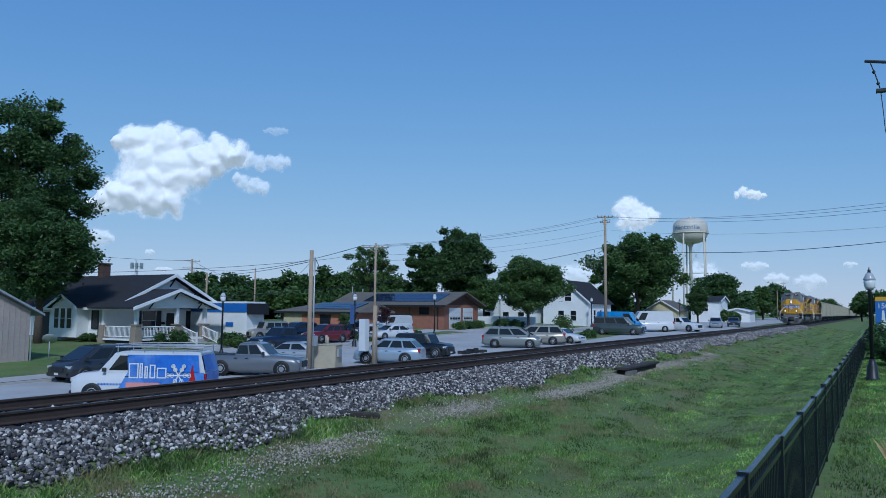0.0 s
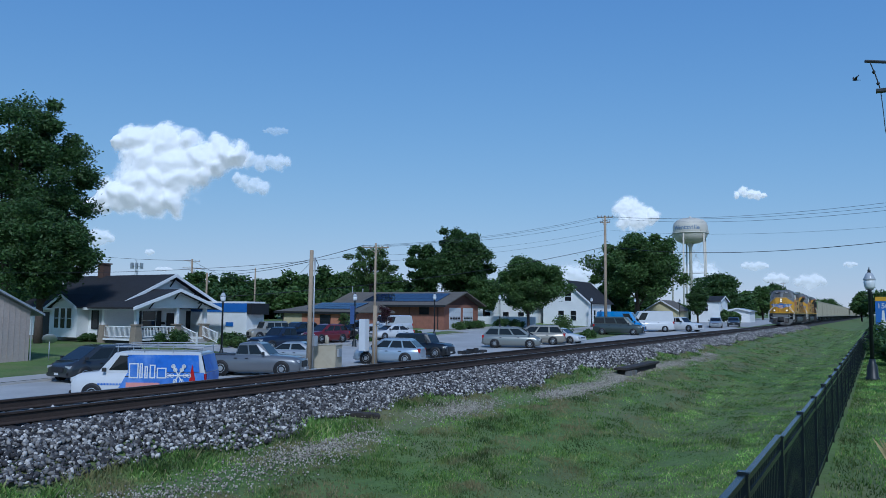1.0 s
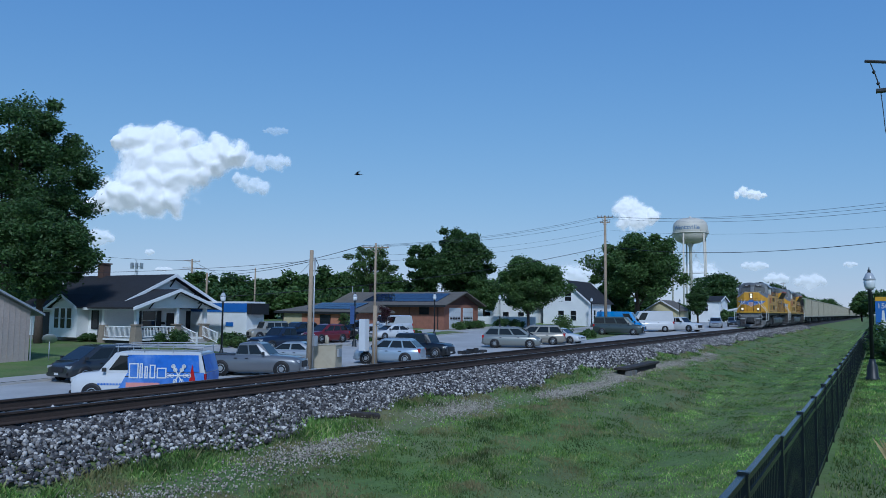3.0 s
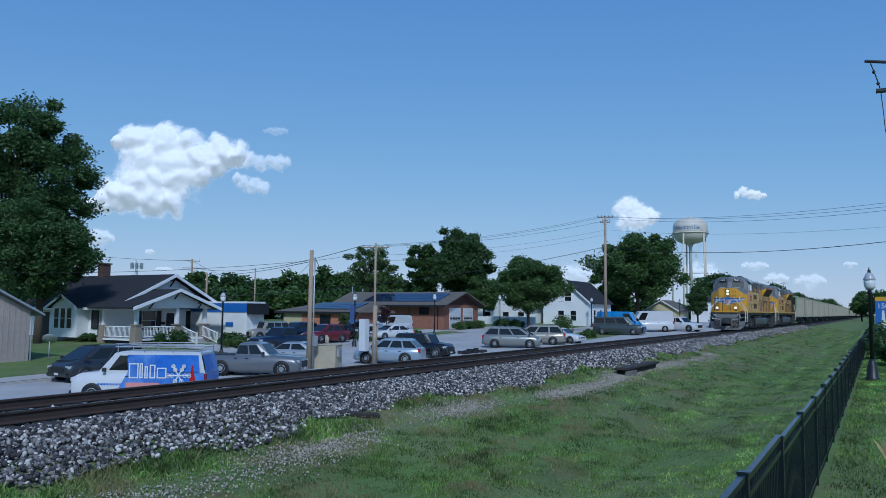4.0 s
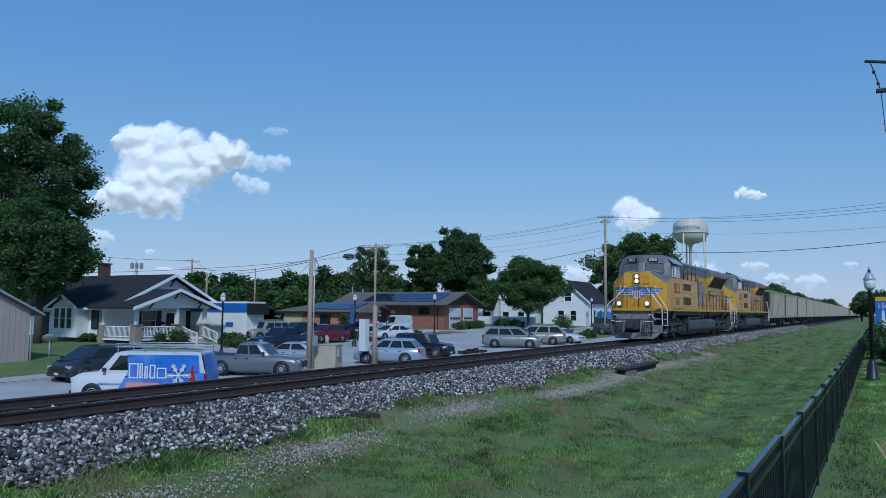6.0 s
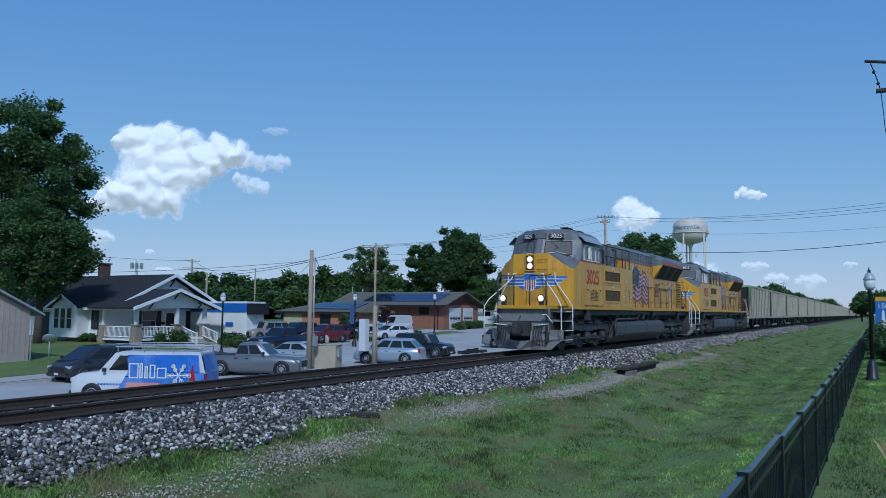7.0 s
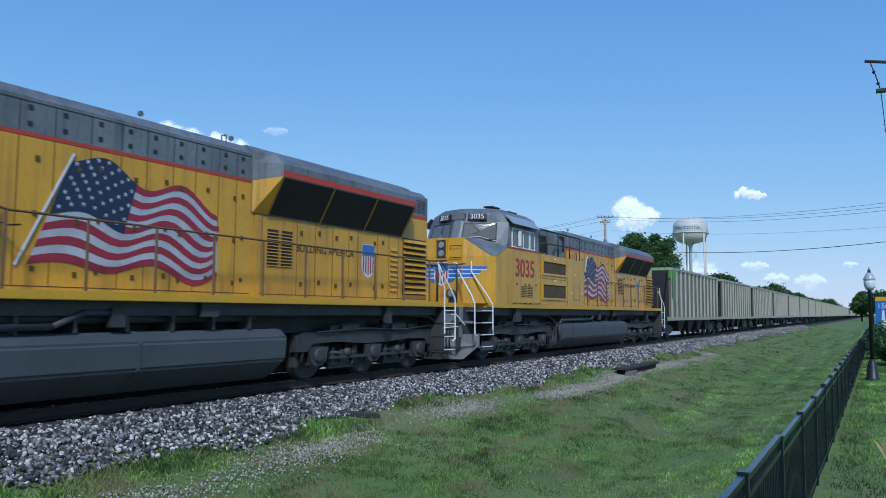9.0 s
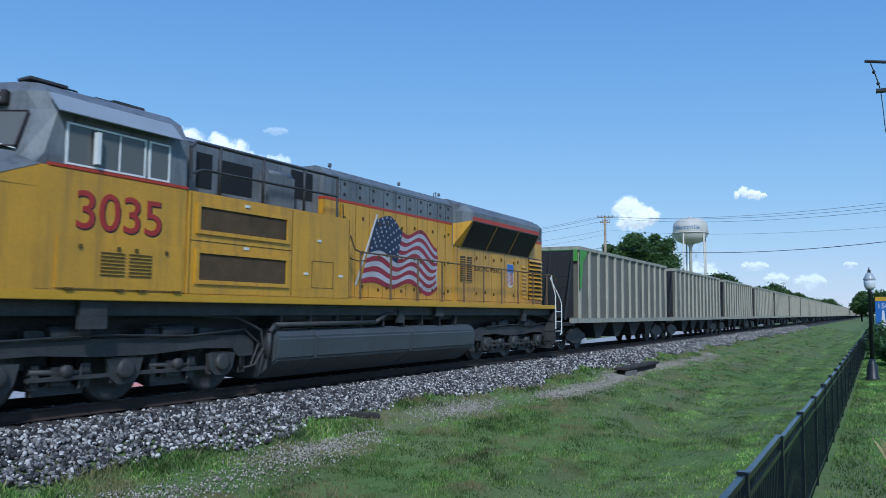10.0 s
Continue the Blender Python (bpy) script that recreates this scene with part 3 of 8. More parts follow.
    for s in (-1, 1):
        for z0, z1 in ((2.78, 3.32), (1.92, 2.52)):
            bm = B()
            for a, b, c, d in ((5.95, 8.32, z0, z0 + 0.07), (5.95, 8.32, z1 - 0.07, z1), (5.95, 6.03, z0 + 0.07, z1 - 0.07), (8.24, 8.32, z0 + 0.07, z1 - 0.07)):
                ybox(bm, a, b, s, 1.54, 1.575, c, d)
            fr = part("vent_frame", bm, M_YEL, lo)
            bm = B()
            ybox(bm, 6.03, 8.24, s, 1.535, 1.548, z0 + 0.07, z1 - 0.07)
            part("vent_screen", bm, M_SCREEN, fr, "rusty brown intake screen")
        bm = B()
        for x in (5.84, 8.42, 10.3):
            seam(bm, x, 1.76, x, 3.48, s * 1.542)
        seam(bm, 5.84, 2.66, 8.42, 2.66, s * 1.542)
        for a, b in ((9.05, 1.95), (9.75, 1.95)):
            seam(bm, a, b, a, b + 0.55, s * 1.542)
        seam(bm, 9.05, 1.95, 9.75, 1.95, s * 1.542)
        seam(bm, 9.05, 2.5, 9.75, 2.5, s * 1.542)
        part("panel_seam", bm, M_SEAM, lo)
        bm = B()
        for x, z in ((7.1, 3.36), (7.1, 2.58), (9.2, 2.9), (8.8, 2.2), (9.95, 2.2)):
            ybox(bm, x, x + 0.12, s, 1.54, 1.56, z, z + 0.05)
        part("placard", bm, M_WHITE, lo)
    # grey upper housing between cab and hood
    bm = B()
    box(bm, 5.74, 10.0, -0.92, 0.92, 3.5, 4.52, 0.03)
    prism(bm, [(-0.92, 4.5), (0.92, 4.5), (0.6, 4.66), (-0.6, 4.66)], "x", 5.74, 10.0)
    hs = part("brake_housing", bm, M_LGREY, lo, "grey dynamic brake housing")
    bm = B()
    for s in (-1, 1):
        for x0, x1, z0, z1 in ((6.15, 6.85, 3.7, 4.35), (7.0, 7.9, 3.62, 4.3), (9.05, 9.75, 3.85, 4.45)):
            ybox(bm, x0, x1, s, 0.915, 0.93, z0, z1)
    part("grille", bm, M_BLACK, hs)
    bm = B()
    for s in (-1, 1):
        ybox(bm, 6.9, 7.9, s, 0.95, 1.2, 3.52, 3.62)
        ybox(bm, 8.1, 8.9, s, 0.92, 1.15, 3.5, 4.2)
        rod(bm, (8.15, s * 1.05, 4.2), (8.85, s * 1.05, 4.2), 0.1, 10)
        ybox(bm, 6.2, 6.35, s, 0.92, 1.05, 3.6, 4.4)
    pieces("ducting", bm, M_LGREY, hs)
    for s in (-1, 1):
        bm = B()
        pipe(bm, [(5.86, s * 1.5, 3.72), (5.82, s * 1.5, 4.25), (5.95, s * 1.5, 4.36), (9.9, s * 1.5, 4.36), (9.9, s * 1.5, 3.5)], 0.028)
        pipe(bm, [(5.86, s * 1.5, 3.8), (6.1, s * 1.5, 3.9), (9.9, s * 1.5, 3.95)], 0.026)
        for x in (6.5, 7.6, 8.8):
            rod(bm, (x, s * 1.5, 3.5), (x, s * 1.5, 4.36), 0.028)
        part("upper_railing", bm, M_UNDER, lo)
    # engine hood
    bm = B()
    box(bm, 9.98, 15.9, -1.08, 1.08, 1.74, 3.95, 0.01)
    part("engine_hood_lower", bm, M_YEL, lo)
    bm = B()
    prism(bm, [(-1.08, 4.01), (1.08, 4.01), (1.08, 4.52), (0.92, 4.68), (-0.92, 4.68), (-1.08, 4.52)], "x", 9.98, 15.9)
    part("engine_hood_upper", bm, M_LGREY, lo)
    bm = B()
    box(bm, 9.98, 15.9, -1.083, 1.083, 3.95, 4.01)
    part("red_stripe", bm, M_RED, lo)
    bm = B()
    box(bm, 10.0, 12.9, -0.8, 0.8, 4.66, 4.72, 0.02)
    box(bm, 13.0, 15.8, -0.85, 0.85, 4.66, 4.70, 0.02)
    for x in (10.5, 13.4, 15.5):
        lathe(bm, [(0.05, -0.02), (0.05, 0.02)], (x, -0.8, 4.8), 10, "y")
    rod(bm, (10.5, -0.8, 4.66), (10.5, -0.8, 4.78), 0.012)
    pipe(bm, [(15.3, -0.75, 4.66), (15.3, -0.75, 4.82), (15.42, -0.75, 4.86), (15.42, -0.75, 4.66)], 0.014)
    part("exhaust_hatch", bm, M_LGREY, lo)
    doors = [10.55, 11.15, 11.7, 12.3, 12.85, 13.35, 13.9, 14.4, 14.95, 15.4]
    for s in (-1, 1):
        bm, bg, bl, bk = B(), B(), B(), B()
        for i, x in enumerate(doors):
            seam(bm, x, 1.8, x, 3.94, s * 1.083)
            seam(bg, x, 4.02, x, 4.46, s * 1.083)
            for z in (4.10, 4.34):
                ybox(bl, x + 0.12, x + 0.19, s, 1.08, 1.092, z, z + 0.07)
            for z in (1.95, 2.75, 3.55):
                ybox(bk, x + 0.14 + 0.12 * (i % 3), x + 0.20 + 0.12 * (i % 3), s, 1.08, 1.10, z + 0.06 * (i % 2), z + 0.08 + 0.06 * (i % 2))
        seam(bm, 10.0, 1.8, 15.8, 1.8, s * 1.083)
        seam(bg, 10.0, 4.46, 15.8, 4.46, s * 1.083)
        part("door_seam", bm, M_SEAM, lo)
        part("door_seam_upper", bg, M_SEAMG, lo)
        part("latch_upper", bl, M_OUTLINE, lo)
        pieces("latch", bk, M_SEAM, lo)
        hood_flag(lo, 1.083, s)
        # hose loop ahead of the flag
        bm = B()
        pipe(bm, [(10.62, s * 1.11, 3.9), (10.68, s * 1.11, 3.1), (10.8, s * 1.12, 2.7), (10.95, s * 1.3, 2.62), (11.0, s * 1.5, 2.62)], 0.014)
        part("hose", bm, M_OUTLINE, lo)
    # radiator end with flared wings
    bm = B()
    box(bm, 15.9, 22.45, -1.1, 1.1, 1.74, 3.92, 0.01)
    part("radiator_hood_lower", bm, M_YEL, lo)
    bm = B()
    prism(bm, [(-1.1, 4.0), (1.1, 4.0), (1.1, 4.5), (0.92, 4.66), (-0.92, 4.66), (-1.1, 4.5)], "x", 15.9, 22.45)
    part("radiator_hood_top", bm, M_LGREY, lo)
    bm = B()
    box(bm, 15.9, 22.452, -1.103, 1.103, 3.92, 4.0)
    part("red_stripe", bm, M_RED, lo)
    bm = B()
    secs = []
    for x, w in ((15.8, 0.0), (16.2, 1.0), (21.15, 1.0), (21.32, 0.0)):
        y1, y2 = 1.105 + 0.02 * w, 1.105 + 0.43 * w
        half = [(y1, 3.36), (y2, 4.10), (y2, 4.36), (y2 - 0.2 * w - 0.03, 4.58), (0.9, 4.72)]
        secs.append([(x, -y, z) for y, z in half] + [(x, y, z) for y, z in reversed(half)])
    loft(bm, secs)
    part("radiator_wing", bm, M_LGREY, lo, "grey flared radiator housing")
    for s in (-1, 1):
        bm = B()
        ybox(bm, 16.2, 21.15, s, 1.50, 1.541, 4.11, 4.23)
        part("wing_stripe", bm, M_RED, lo)
        # yellow fairing ahead of and behind the screens
        bm = B()
        vs = [bm.verts.new(p) for p in ((15.8, s * 1.112, 3.37), (16.2, s * 1.132, 3.37), (16.2, s * 1.542, 4.11), (15.8, s * 1.112, 4.0))]
        bm.faces.new(vs)
        vs = [bm.verts.new(p) for p in ((21.155, s * 1.132, 3.37), (21.33, s * 1.112, 3.37), (21.33, s * 1.112, 4.0), (21.155, s * 1.542, 4.11))]
        bm.faces.new(vs)
        pieces("radiator_fairing", bm, M_YEL, lo)
        n0 = Vector((0, s * 1.128, 3.37))
        up = Vector((0, s * 0.405, 0.73))
        for k in range(3):
            x0, x1 = 16.24 + k * 1.63, 16.24 + (k + 1) * 1.63 - 0.06
            bm = B()
            out = Vector((0, s * 0.87, -0.49)) * 0.012
            vs = [bm.verts.new(Vector((x, 0, 0)) + n0 + up * f + out) for x, f in ((x0, 0.02), (x1, 0.02), (x1, 0.98), (x0, 0.98))]
            bm.faces.new(vs)
            part("radiator_screen", bm, M_BLACK, lo, "black radiator screen")
        for k in range(4):
            bm = B()
            x = 16.21 + k * 1.63
            o = Vector((0, s * 0.87, -0.49)) * 0.015
            rod(bm, Vector((x, 0, 0)) + n0 + o, Vector((x, 0, 0)) + n0 + up + o, 0.024, 6)
            part("screen_bar", bm, M_SEAM, lo)
        # louvres, door joints, badge
        for a, b, c, d in ((21.24, 22.36, 1.9, 3.36), (16.26, 16.58, 2.35, 3.1), (16.68, 17.0, 2.35, 3.1)):
            bm = B()
            ybox(bm, a, b, s, 1.095, 1.107, c, d)
            part("louvre_opening", bm, M_OUTLINE, lo)
        bm = B()
        for k in range(10):
            z = 1.93 + k * 0.145
            prism(bm, [(s * 1.10, z), (s * 1.19, z), (s * 1.10, z + 0.10)], "x", 21.26, 21.66)
            prism(bm, [(s * 1.10, z), (s * 1.19, z), (s * 1.10, z + 0.10)], "x", 21.70, 22.34)
        for k in range(9):
            z = 1.98 + k * 0.125
            prism(bm, [(s * 1.10, z), (s * 1.15, z), (s * 1.10, z + 0.085)], "x", 20.66, 20.96)
        for k in range(11):
            z = 2.36 + k * 0.066
            ybox(bm, 16.26, 17.0, s, 1.10, 1.125, z, z + 0.02)
        part("louvre", bm, M_YEL, lo)
        bm = B()
        for k in range(8):
            for m in range(4):
                ybox(bm, 21.5 + m * 0.22, 21.66 + m * 0.22, s, 1.10, 1.106, 4.08 + k * 0.045, 4.10 + k * 0.045)
        part("upper_louvre", bm, M_SEAMG, lo)
        bm = B()
        for x in (16.1, 17.15, 17.75, 18.35, 18.95, 19.3, 20.1, 20.6, 21.02):
            seam(bm, x, 1.8, x, 3.34, s * 1.103)
        seam(bm, 16.05, 1.8, 22.4, 1.8, s * 1.103)
        part("door_seam", bm, M_SEAM, lo)
        bm = B()
        for i, x in enumerate((17.25, 17.85, 18.45, 19.0, 19.95, 20.3)):
            for z in (1.98, 3.05):
                ybox(bm, x, x + 0.06, s, 1.10, 1.125, z + 0.05 * (i % 2), z + 0.10 + 0.05 * (i % 2))
        pieces("latch", bm, M_SEAM, lo)
        words("slogan", "BUILDING AMERICA", 0.225, M_OUTLINE, pose(18.13, s * 1.104, 2.78, 90, 0, 0 if s < 0 else 180), lo, "dark painted slogan", 0.003)
        badge(lo, (lambda ss: (lambda u, v: (19.72 + u, ss * 1.106, 2.66 + v)))(s), (0, s, 0), 0.54, 0.80)
    for z in (1.95, 2.35, 2.75, 3.15, 3.55, 3.95):
        bm = B()
        pipe(bm, [(22.45, -0.95, z), (22.53, -0.95, z), (22.53, -0.6, z), (22.45, -0.6, z)], 0.012, 5)
        part("ladder_rung", bm, M_LGREY, lo)
    # side handrails
    for s in (-1, 1):
        bm = B()
        pipe(bm, [(10.4, s * 1.5, 3.15), (10.55, s * 1.52, 2.85), (10.8, s * 1.52, 2.80), (22.5, s * 1.52, 2.80), (22.8, s * 1.52, 2.62)], 0.02)
        part("handrail", bm, M_RAILING, lo)
        for k in range(10):
            x = 10.77 + k * 1.235
            bm = B()
            rod(bm, (x, s * 1.53, 1.60), (x, s * 1.52, 2.80), 0.024, 6)
            part("handrail_post", bm, M_RAILING, lo)
    # front platform: steps, rails, lamps, coupler, plow
    for end, xa, xb in (("front", 0.82, 2.12), ("rear", 22.6, 23.25)):
        for s in (-1, 1):
            bm = B()
            ybox(bm, xb - 0.03 if end == "front" else xa, xb if end == "front" else xa + 0.03, s, 1.0, 1.56, 0.40, 1.62)
            ybox(bm, xa, xb, s, 0.98, 1.01, 0.42, 1.62)
            if end == "front":
                ybox(bm, xa + 0.55, xb, s, 1.52, 1.55, 0.36, 0.62)
            st = part("step_well", bm, M_UNDER, lo)
            for k in range(4):
                bm = B()
                ybox(bm, xa + 0.55 * (end == "front"), xb, s, 1.0, 1.55, 0.44 + k * 0.35, 0.475 + k * 0.35)
                part("step", bm, M_PLOW, st)
                bm = B()
                ybox(bm, xa + 0.55 * (end == "front"), xb, s, 1.545, 1.56, 0.455 + k * 0.35, 0.48 + k * 0.35)
                part("step_edge", bm, M_WHITEP, st)
            if end == "front":
                bm = B()
                pipe(bm, [(1.5, s * 0.5, 2.95), (1.46, s * 0.62, 2.95), (1.42, s * 0.68, 2.75), (0.95, s * 1.40, 1.98), (0.86, s * 1.56, 1.72), (0.86, s * 1.57, 0.85), (0.95, s * 1.53, 0.78), (1.1, s * 1.5, 0.8)], 0.021)
                part("step_rail", bm, M_WHITEP, lo, "white painted step handrail")
                bm = B()
                pipe(bm, [(1.78, s * 0.96, 3.02), (1.76, s * 0.98, 2.68), (1.92, s * 1.46, 1.95), (2.0, s * 1.58, 1.7), (2.02, s * 1.58, 0.95), (2.12, s * 1.55, 0.8)], 0.021)
                part("step_rail", bm, M_WHITEP, lo, "white painted step handrail")
            else:
                bm = B()
                pipe(bm, [(22.75, s * 1.3, 2.75), (22.8, s * 1.4, 2.5), (23.1, s * 1.54, 2.0), (23.2, s * 1.57, 1.8), (23.2, s * 1.57, 0.75), (23.1, s * 1.55, 0.68)], 0.021)
                pipe(bm, [(22.3, s * 1.53, 2.8), (22.4, s * 1.53, 2.5), (22.62, s * 1.56, 2.1), (22.62, s * 1.57, 0.9)], 0.021)
                part("step_rail", bm, M_WHITEP, lo, "white painted step handrail")
    bm = B()
    for y in (-0.32, 0.32):
        rod(bm, (0.84, y, 1.74), (0.84, y, 2.85), 0.026)
    for y in (-0.98, 0.98):
        rod(bm, (0.84, y, 1.74), (0.84, y, 2.85), 0.026)
    for s in (-1, 1):
        rod(bm, (0.84, s * 0.32, 2.85), (0.84, s * 0.98, 2.85), 0.022)
        pipe(bm, [(0.84, s * 0.98, 2.85), (1.3, s * 1.0, 2.9)], 0.022)
    pieces("front_railing", bm, M_UNDER, lo)
    bm = B()
    for s in (-1, 1):
        rod(bm, (23.25, s * 0.3, 1.74), (23.25, s * 0.3, 2.75), 0.024)
        rod(bm, (23.25, s * 0.98, 1.74), (23.25, s * 0.98, 2.75), 0.024)
        rod(bm, (23.25, s * 0.3, 2.75), (23.25, s * 0.98, 2.75), 0.02)
        rod(bm, (22.45, s * 1.0, 2.75), (23.25, s * 0.98, 2.75), 0.02)
    pieces("rear_railing", bm, M_UNDER, lo)
    for s in (-1, 1):
        bm = B()
        lathe(bm, [(0.06, 0.98), (0.13, 0.95), (0.15, 0.85), (0.145, 0.835)], (0, s * 0.77, 2.0), 16, "x")
        box(bm, 0.88, 0.98, s * 0.77 - 0.09, s * 0.77 + 0.09, 1.74, 1.9)
        dl = part("ditch_light", bm, M_UNDER, lo)
        bm = B()
        lathe(bm, [(0.115, 0.83), (0.07, 0.815)], (0, s * 0.77, 2.0), 16, "x")
        part("lens", bm, M_LIGHT if lit else M_LENS, dl)
    bm = B()
    box(bm, 1.62, 1.72, -0.17, 0.17, 3.10, 3.66, 0.02)
    hd = part("headlight_box", bm, M_UNDER, lo)
    bm = B()
    for a, b, c, d in ((-0.21, 0.21, 3.06, 3.10), (-0.21, 0.21, 3.66, 3.70), (-0.21, -0.17, 3.10, 3.66), (0.17, 0.21, 3.10, 3.66)):
        box(bm, 1.60, 1.7, a, b, c, d)
    part("headlight_frame", bm, M_YEL, hd)
    for z in (3.25, 3.51):
        bm = B()
        lathe(bm, [(0.115, 1.61), (0.075, 1.59)], (0, 0, z), 16, "x")
        part("lens", bm, M_LIGHT if lit else M_LENS, hd)
    # nose door and grab irons
    bm = B()
    for y0, y1, z0, z1 in ((0.14, 0.155, 1.78, 2.95), (0.66, 0.675, 1.78, 2.95), (0.14, 0.675, 2.94, 2.955)):
        box(bm, 1.652, 1.662, y0, y1, z0, z1)
    part("nose_door_seam", bm, M_SEAM, lo)
    bm = B()
    for z in (3.48, 3.12):
        pipe(bm, [(1.68, -0.30, z), (1.60, -0.32, z), (1.60, -0.66, z), (1.68, -0.68, z)], 0.010, 5)
    pipe(bm, [(2.3, 1.0, 3.5), (2.2, 1.1, 3.55), (1.9, 1.2, 3.3), (1.95, 1.15, 3.2)], 0.012, 5)
    part("grab_iron", bm, M_OUTLINE, lo)
    # winged badge on the nose
    def nose_pt(u, v):
        a = abs(u)
        x = 1.652 if a < 0.72 else 1.652 + (a - 0.72) * 0.75
        return (x, u, 2.70 + v)
    for s in (-1, 1):
        for k in range(3):
            bm = B()
            z1, z0 = 0.16 - k * 0.125, 0.16 - k * 0.125 - 0.115
            ue = 1.36 - 0.16 * k
            def strip_pts(u0, u1):
                return [(s * u0, z1), (s * u1, z1), (s * (u1 - 0.07), z0), (s * u0, z0)]
            place_flat(strip_pts(0.2, 0.715), nose_pt, bm, (-1, 0, 0), 0.004)
            place_flat(strip_pts(0.725, ue), nose_pt, bm, (-0.8, s * 0.6, 0), 0.004)
            part("wing_band", bm, M_BLUE, lo, "blue wing stripe on the nose")
            bm = B()
            for a, b, o in ((0.2, 0.715, (-1, 0, 0)), (0.725, ue - 0.04, (-0.8, s * 0.6, 0))):
                place_flat([(s * a, z0 + 0.028), (s * b, z0 + 0.028), (s * b, z0 - 0.004), (s * a, z0 - 0.004)], nose_pt, bm, o, 0.006)
            part("wing_line", bm, M_WHITE, lo)
        bm = B()
        place_flat([(s * 0.2, -0.2), (s * 0.5, -0.2), (s * 0.4, -0.3), (s * 0.2, -0.34)], nose_pt, bm, (-1, 0, 0), 0.004)
        part("wing_band", bm, M_BLUE, lo)
    badge(lo, lambda u, v: (1.648, u, 2.62 + v), (-1, 0, 0), 0.52, 0.72)
    # pilot plate, plow, coupler, hoses
    bm = B()
    box(bm, 0.95, 1.1, -1.05, 1.05, 0.75, 1.62)
    box(bm, 0.9, 0.96, -1.45, 1.45, 1.15, 1.22)
    part("pilot", bm, M_PLOW, lo)
    bm = B()
    for s in (-1, 1):
        inner_t, outer_t = (0.72, 0.42 * s, 0.80), (1.32, 1.46 * s, 0.85)
        inner_b, outer_b = (0.62, 0.0, 0.10), (1.12, 1.05 * s, 0.10)
        pts = [inner_b, outer_b, (1.34, 1.46 * s, 0.50), outer_t, inner_t, (0.66, 0.42 * s, 0.45), (0.64, 0.0, 0.42)]
        f = [bm.verts.new(p) for p in pts]
        g = [bm.verts.new((p[0] + 0.05, p[1], p[2])) for p in pts]
        for i in range(7):
            j = (i + 1) % 7
            bm.faces.new((f[i], f[j], g[j], g[i]))
        bm.faces.new(f[::-1])
        bm.faces.new(g)
    part("snow_plow", bm, M_PLOW, lo, "grey steel snow plow")
    bm = B()
    box(bm, 0.25, 1.0, -0.12, 0.12, 0.74, 0.98, 0.03)
    box(bm, 0.05, 0.35, -0.24, 0.10, 0.66, 1.04, 0.05)
    box(bm, 0.02, 0.2, 0.08, 0.24, 0.70, 1.0, 0.04)
    box(bm, 0.72, 0.98, -0.36, 0.36, 0.58, 1.12, 0.03)
    rod(bm, (0.3, 0.0, 1.0), (0.75, 0.0, 1.35), 0.02)
    part("coupler", bm, M_UNDER, lo, "dark cast steel coupler")
    bm = B()
    box(bm, 23.0, 23.5, -0.12, 0.12, 0.74, 0.98, 0.03)
    box(bm, 23.15, 23.5, -0.10, 0.24, 0.66, 1.04, 0.05)
    part("coupler", bm, M_UNDER, lo)
    for s in (-1, 1):
        for k in range(4):
            bm = B()
            y = s * (0.55 + 0.10 * k)
            pipe(bm, [(0.95, y, 1.0), (0.72, y, 0.95), (0.62, y * 1.02, 0.65), (0.58, y * 1.1, 0.35), (0.55, y * 1.15, 0.27)], 0.022)
            part("air_hose", bm, M_OUTLINE, lo)
    bm = B()
    for s in (-1, 1):
        pipe(bm, [(0.9, s * 0.55, 0.98), (0.66, s * 0.6, 1.0), (0.62, s * 1.15, 1.06)], 0.018)
        pipe(bm, [(0.95, s * 0.86, 1.25), (0.7, s * 0.9, 1.4), (0.7, s * 1.05, 1.4), (0.95, s * 1.2, 1.1)], 0.018)
    part("uncoupling_lever", bm, M_WHITEP, lo)
    # fuel tank and pipes
    bm = B()
    # lowest corner dropped to 0.13, filling in for shade between tank and rail
    half = [(0.95, 0.13), (1.08, 0.24), (1.46, 0.52), (1.5, 0.95), (1.32, 1.12)]
    outline = [(-y, z) for y, z in half] + [(y, z) for y, z in reversed(half)]
    prism(bm, outline, "x", 8.15, 16.5)
    bmesh.ops.bevel(bm, geom=list(bm.edges), offset=0.04, segments=2, affect="EDGES", clamp_overlap=True)
    tank = part("fuel_tank", bm, M_TANK, lo, "grey steel fuel tank with welded bands")
    bm = B()
    for x in (9.3, 13.0):
        prism(bm, [(y * 1.012, z if z < 1 else z + 0.01) for y, z in outline], "x", x, x + 0.05)
    pieces("tank_band", bm, M_TANK, tank)
    for s in (-1, 1):
        bm = B()
        pipe(bm, [(8.0, s * 1.38, 0.55), (8.0, s * 1.4, 1.05), (8.15, s * 1.4, 1.2), (11.6, s * 1.38, 1.22), (12.1, s * 1.36, 1.42), (12.6, s * 1.36, 1.42)], 0.05, 8)
        part("air_pipe", bm, M_UNDER, lo)
        bm = B()
        rod(bm, (8.4, s * 1.15, 1.34), (15.9, s * 1.15, 1.34), 0.09, 10)
        ybox(bm, 12.55, 12.8, s, 1.3, 1.42, 1.2, 1.5)
        ybox(bm, 14.3, 14.7, s, 1.38, 1.46, 1.36, 1.6)
        ybox(bm, 3.9, 4.35, s, 1.38, 1.48, 1.18, 1.6)
        ybox(bm, 20.0, 20.25, s, 1.38, 1.46, 1.2, 1.6)
        pieces("bracket", bm, M_UNDER, lo)
    loco_truck(4.97, lo)
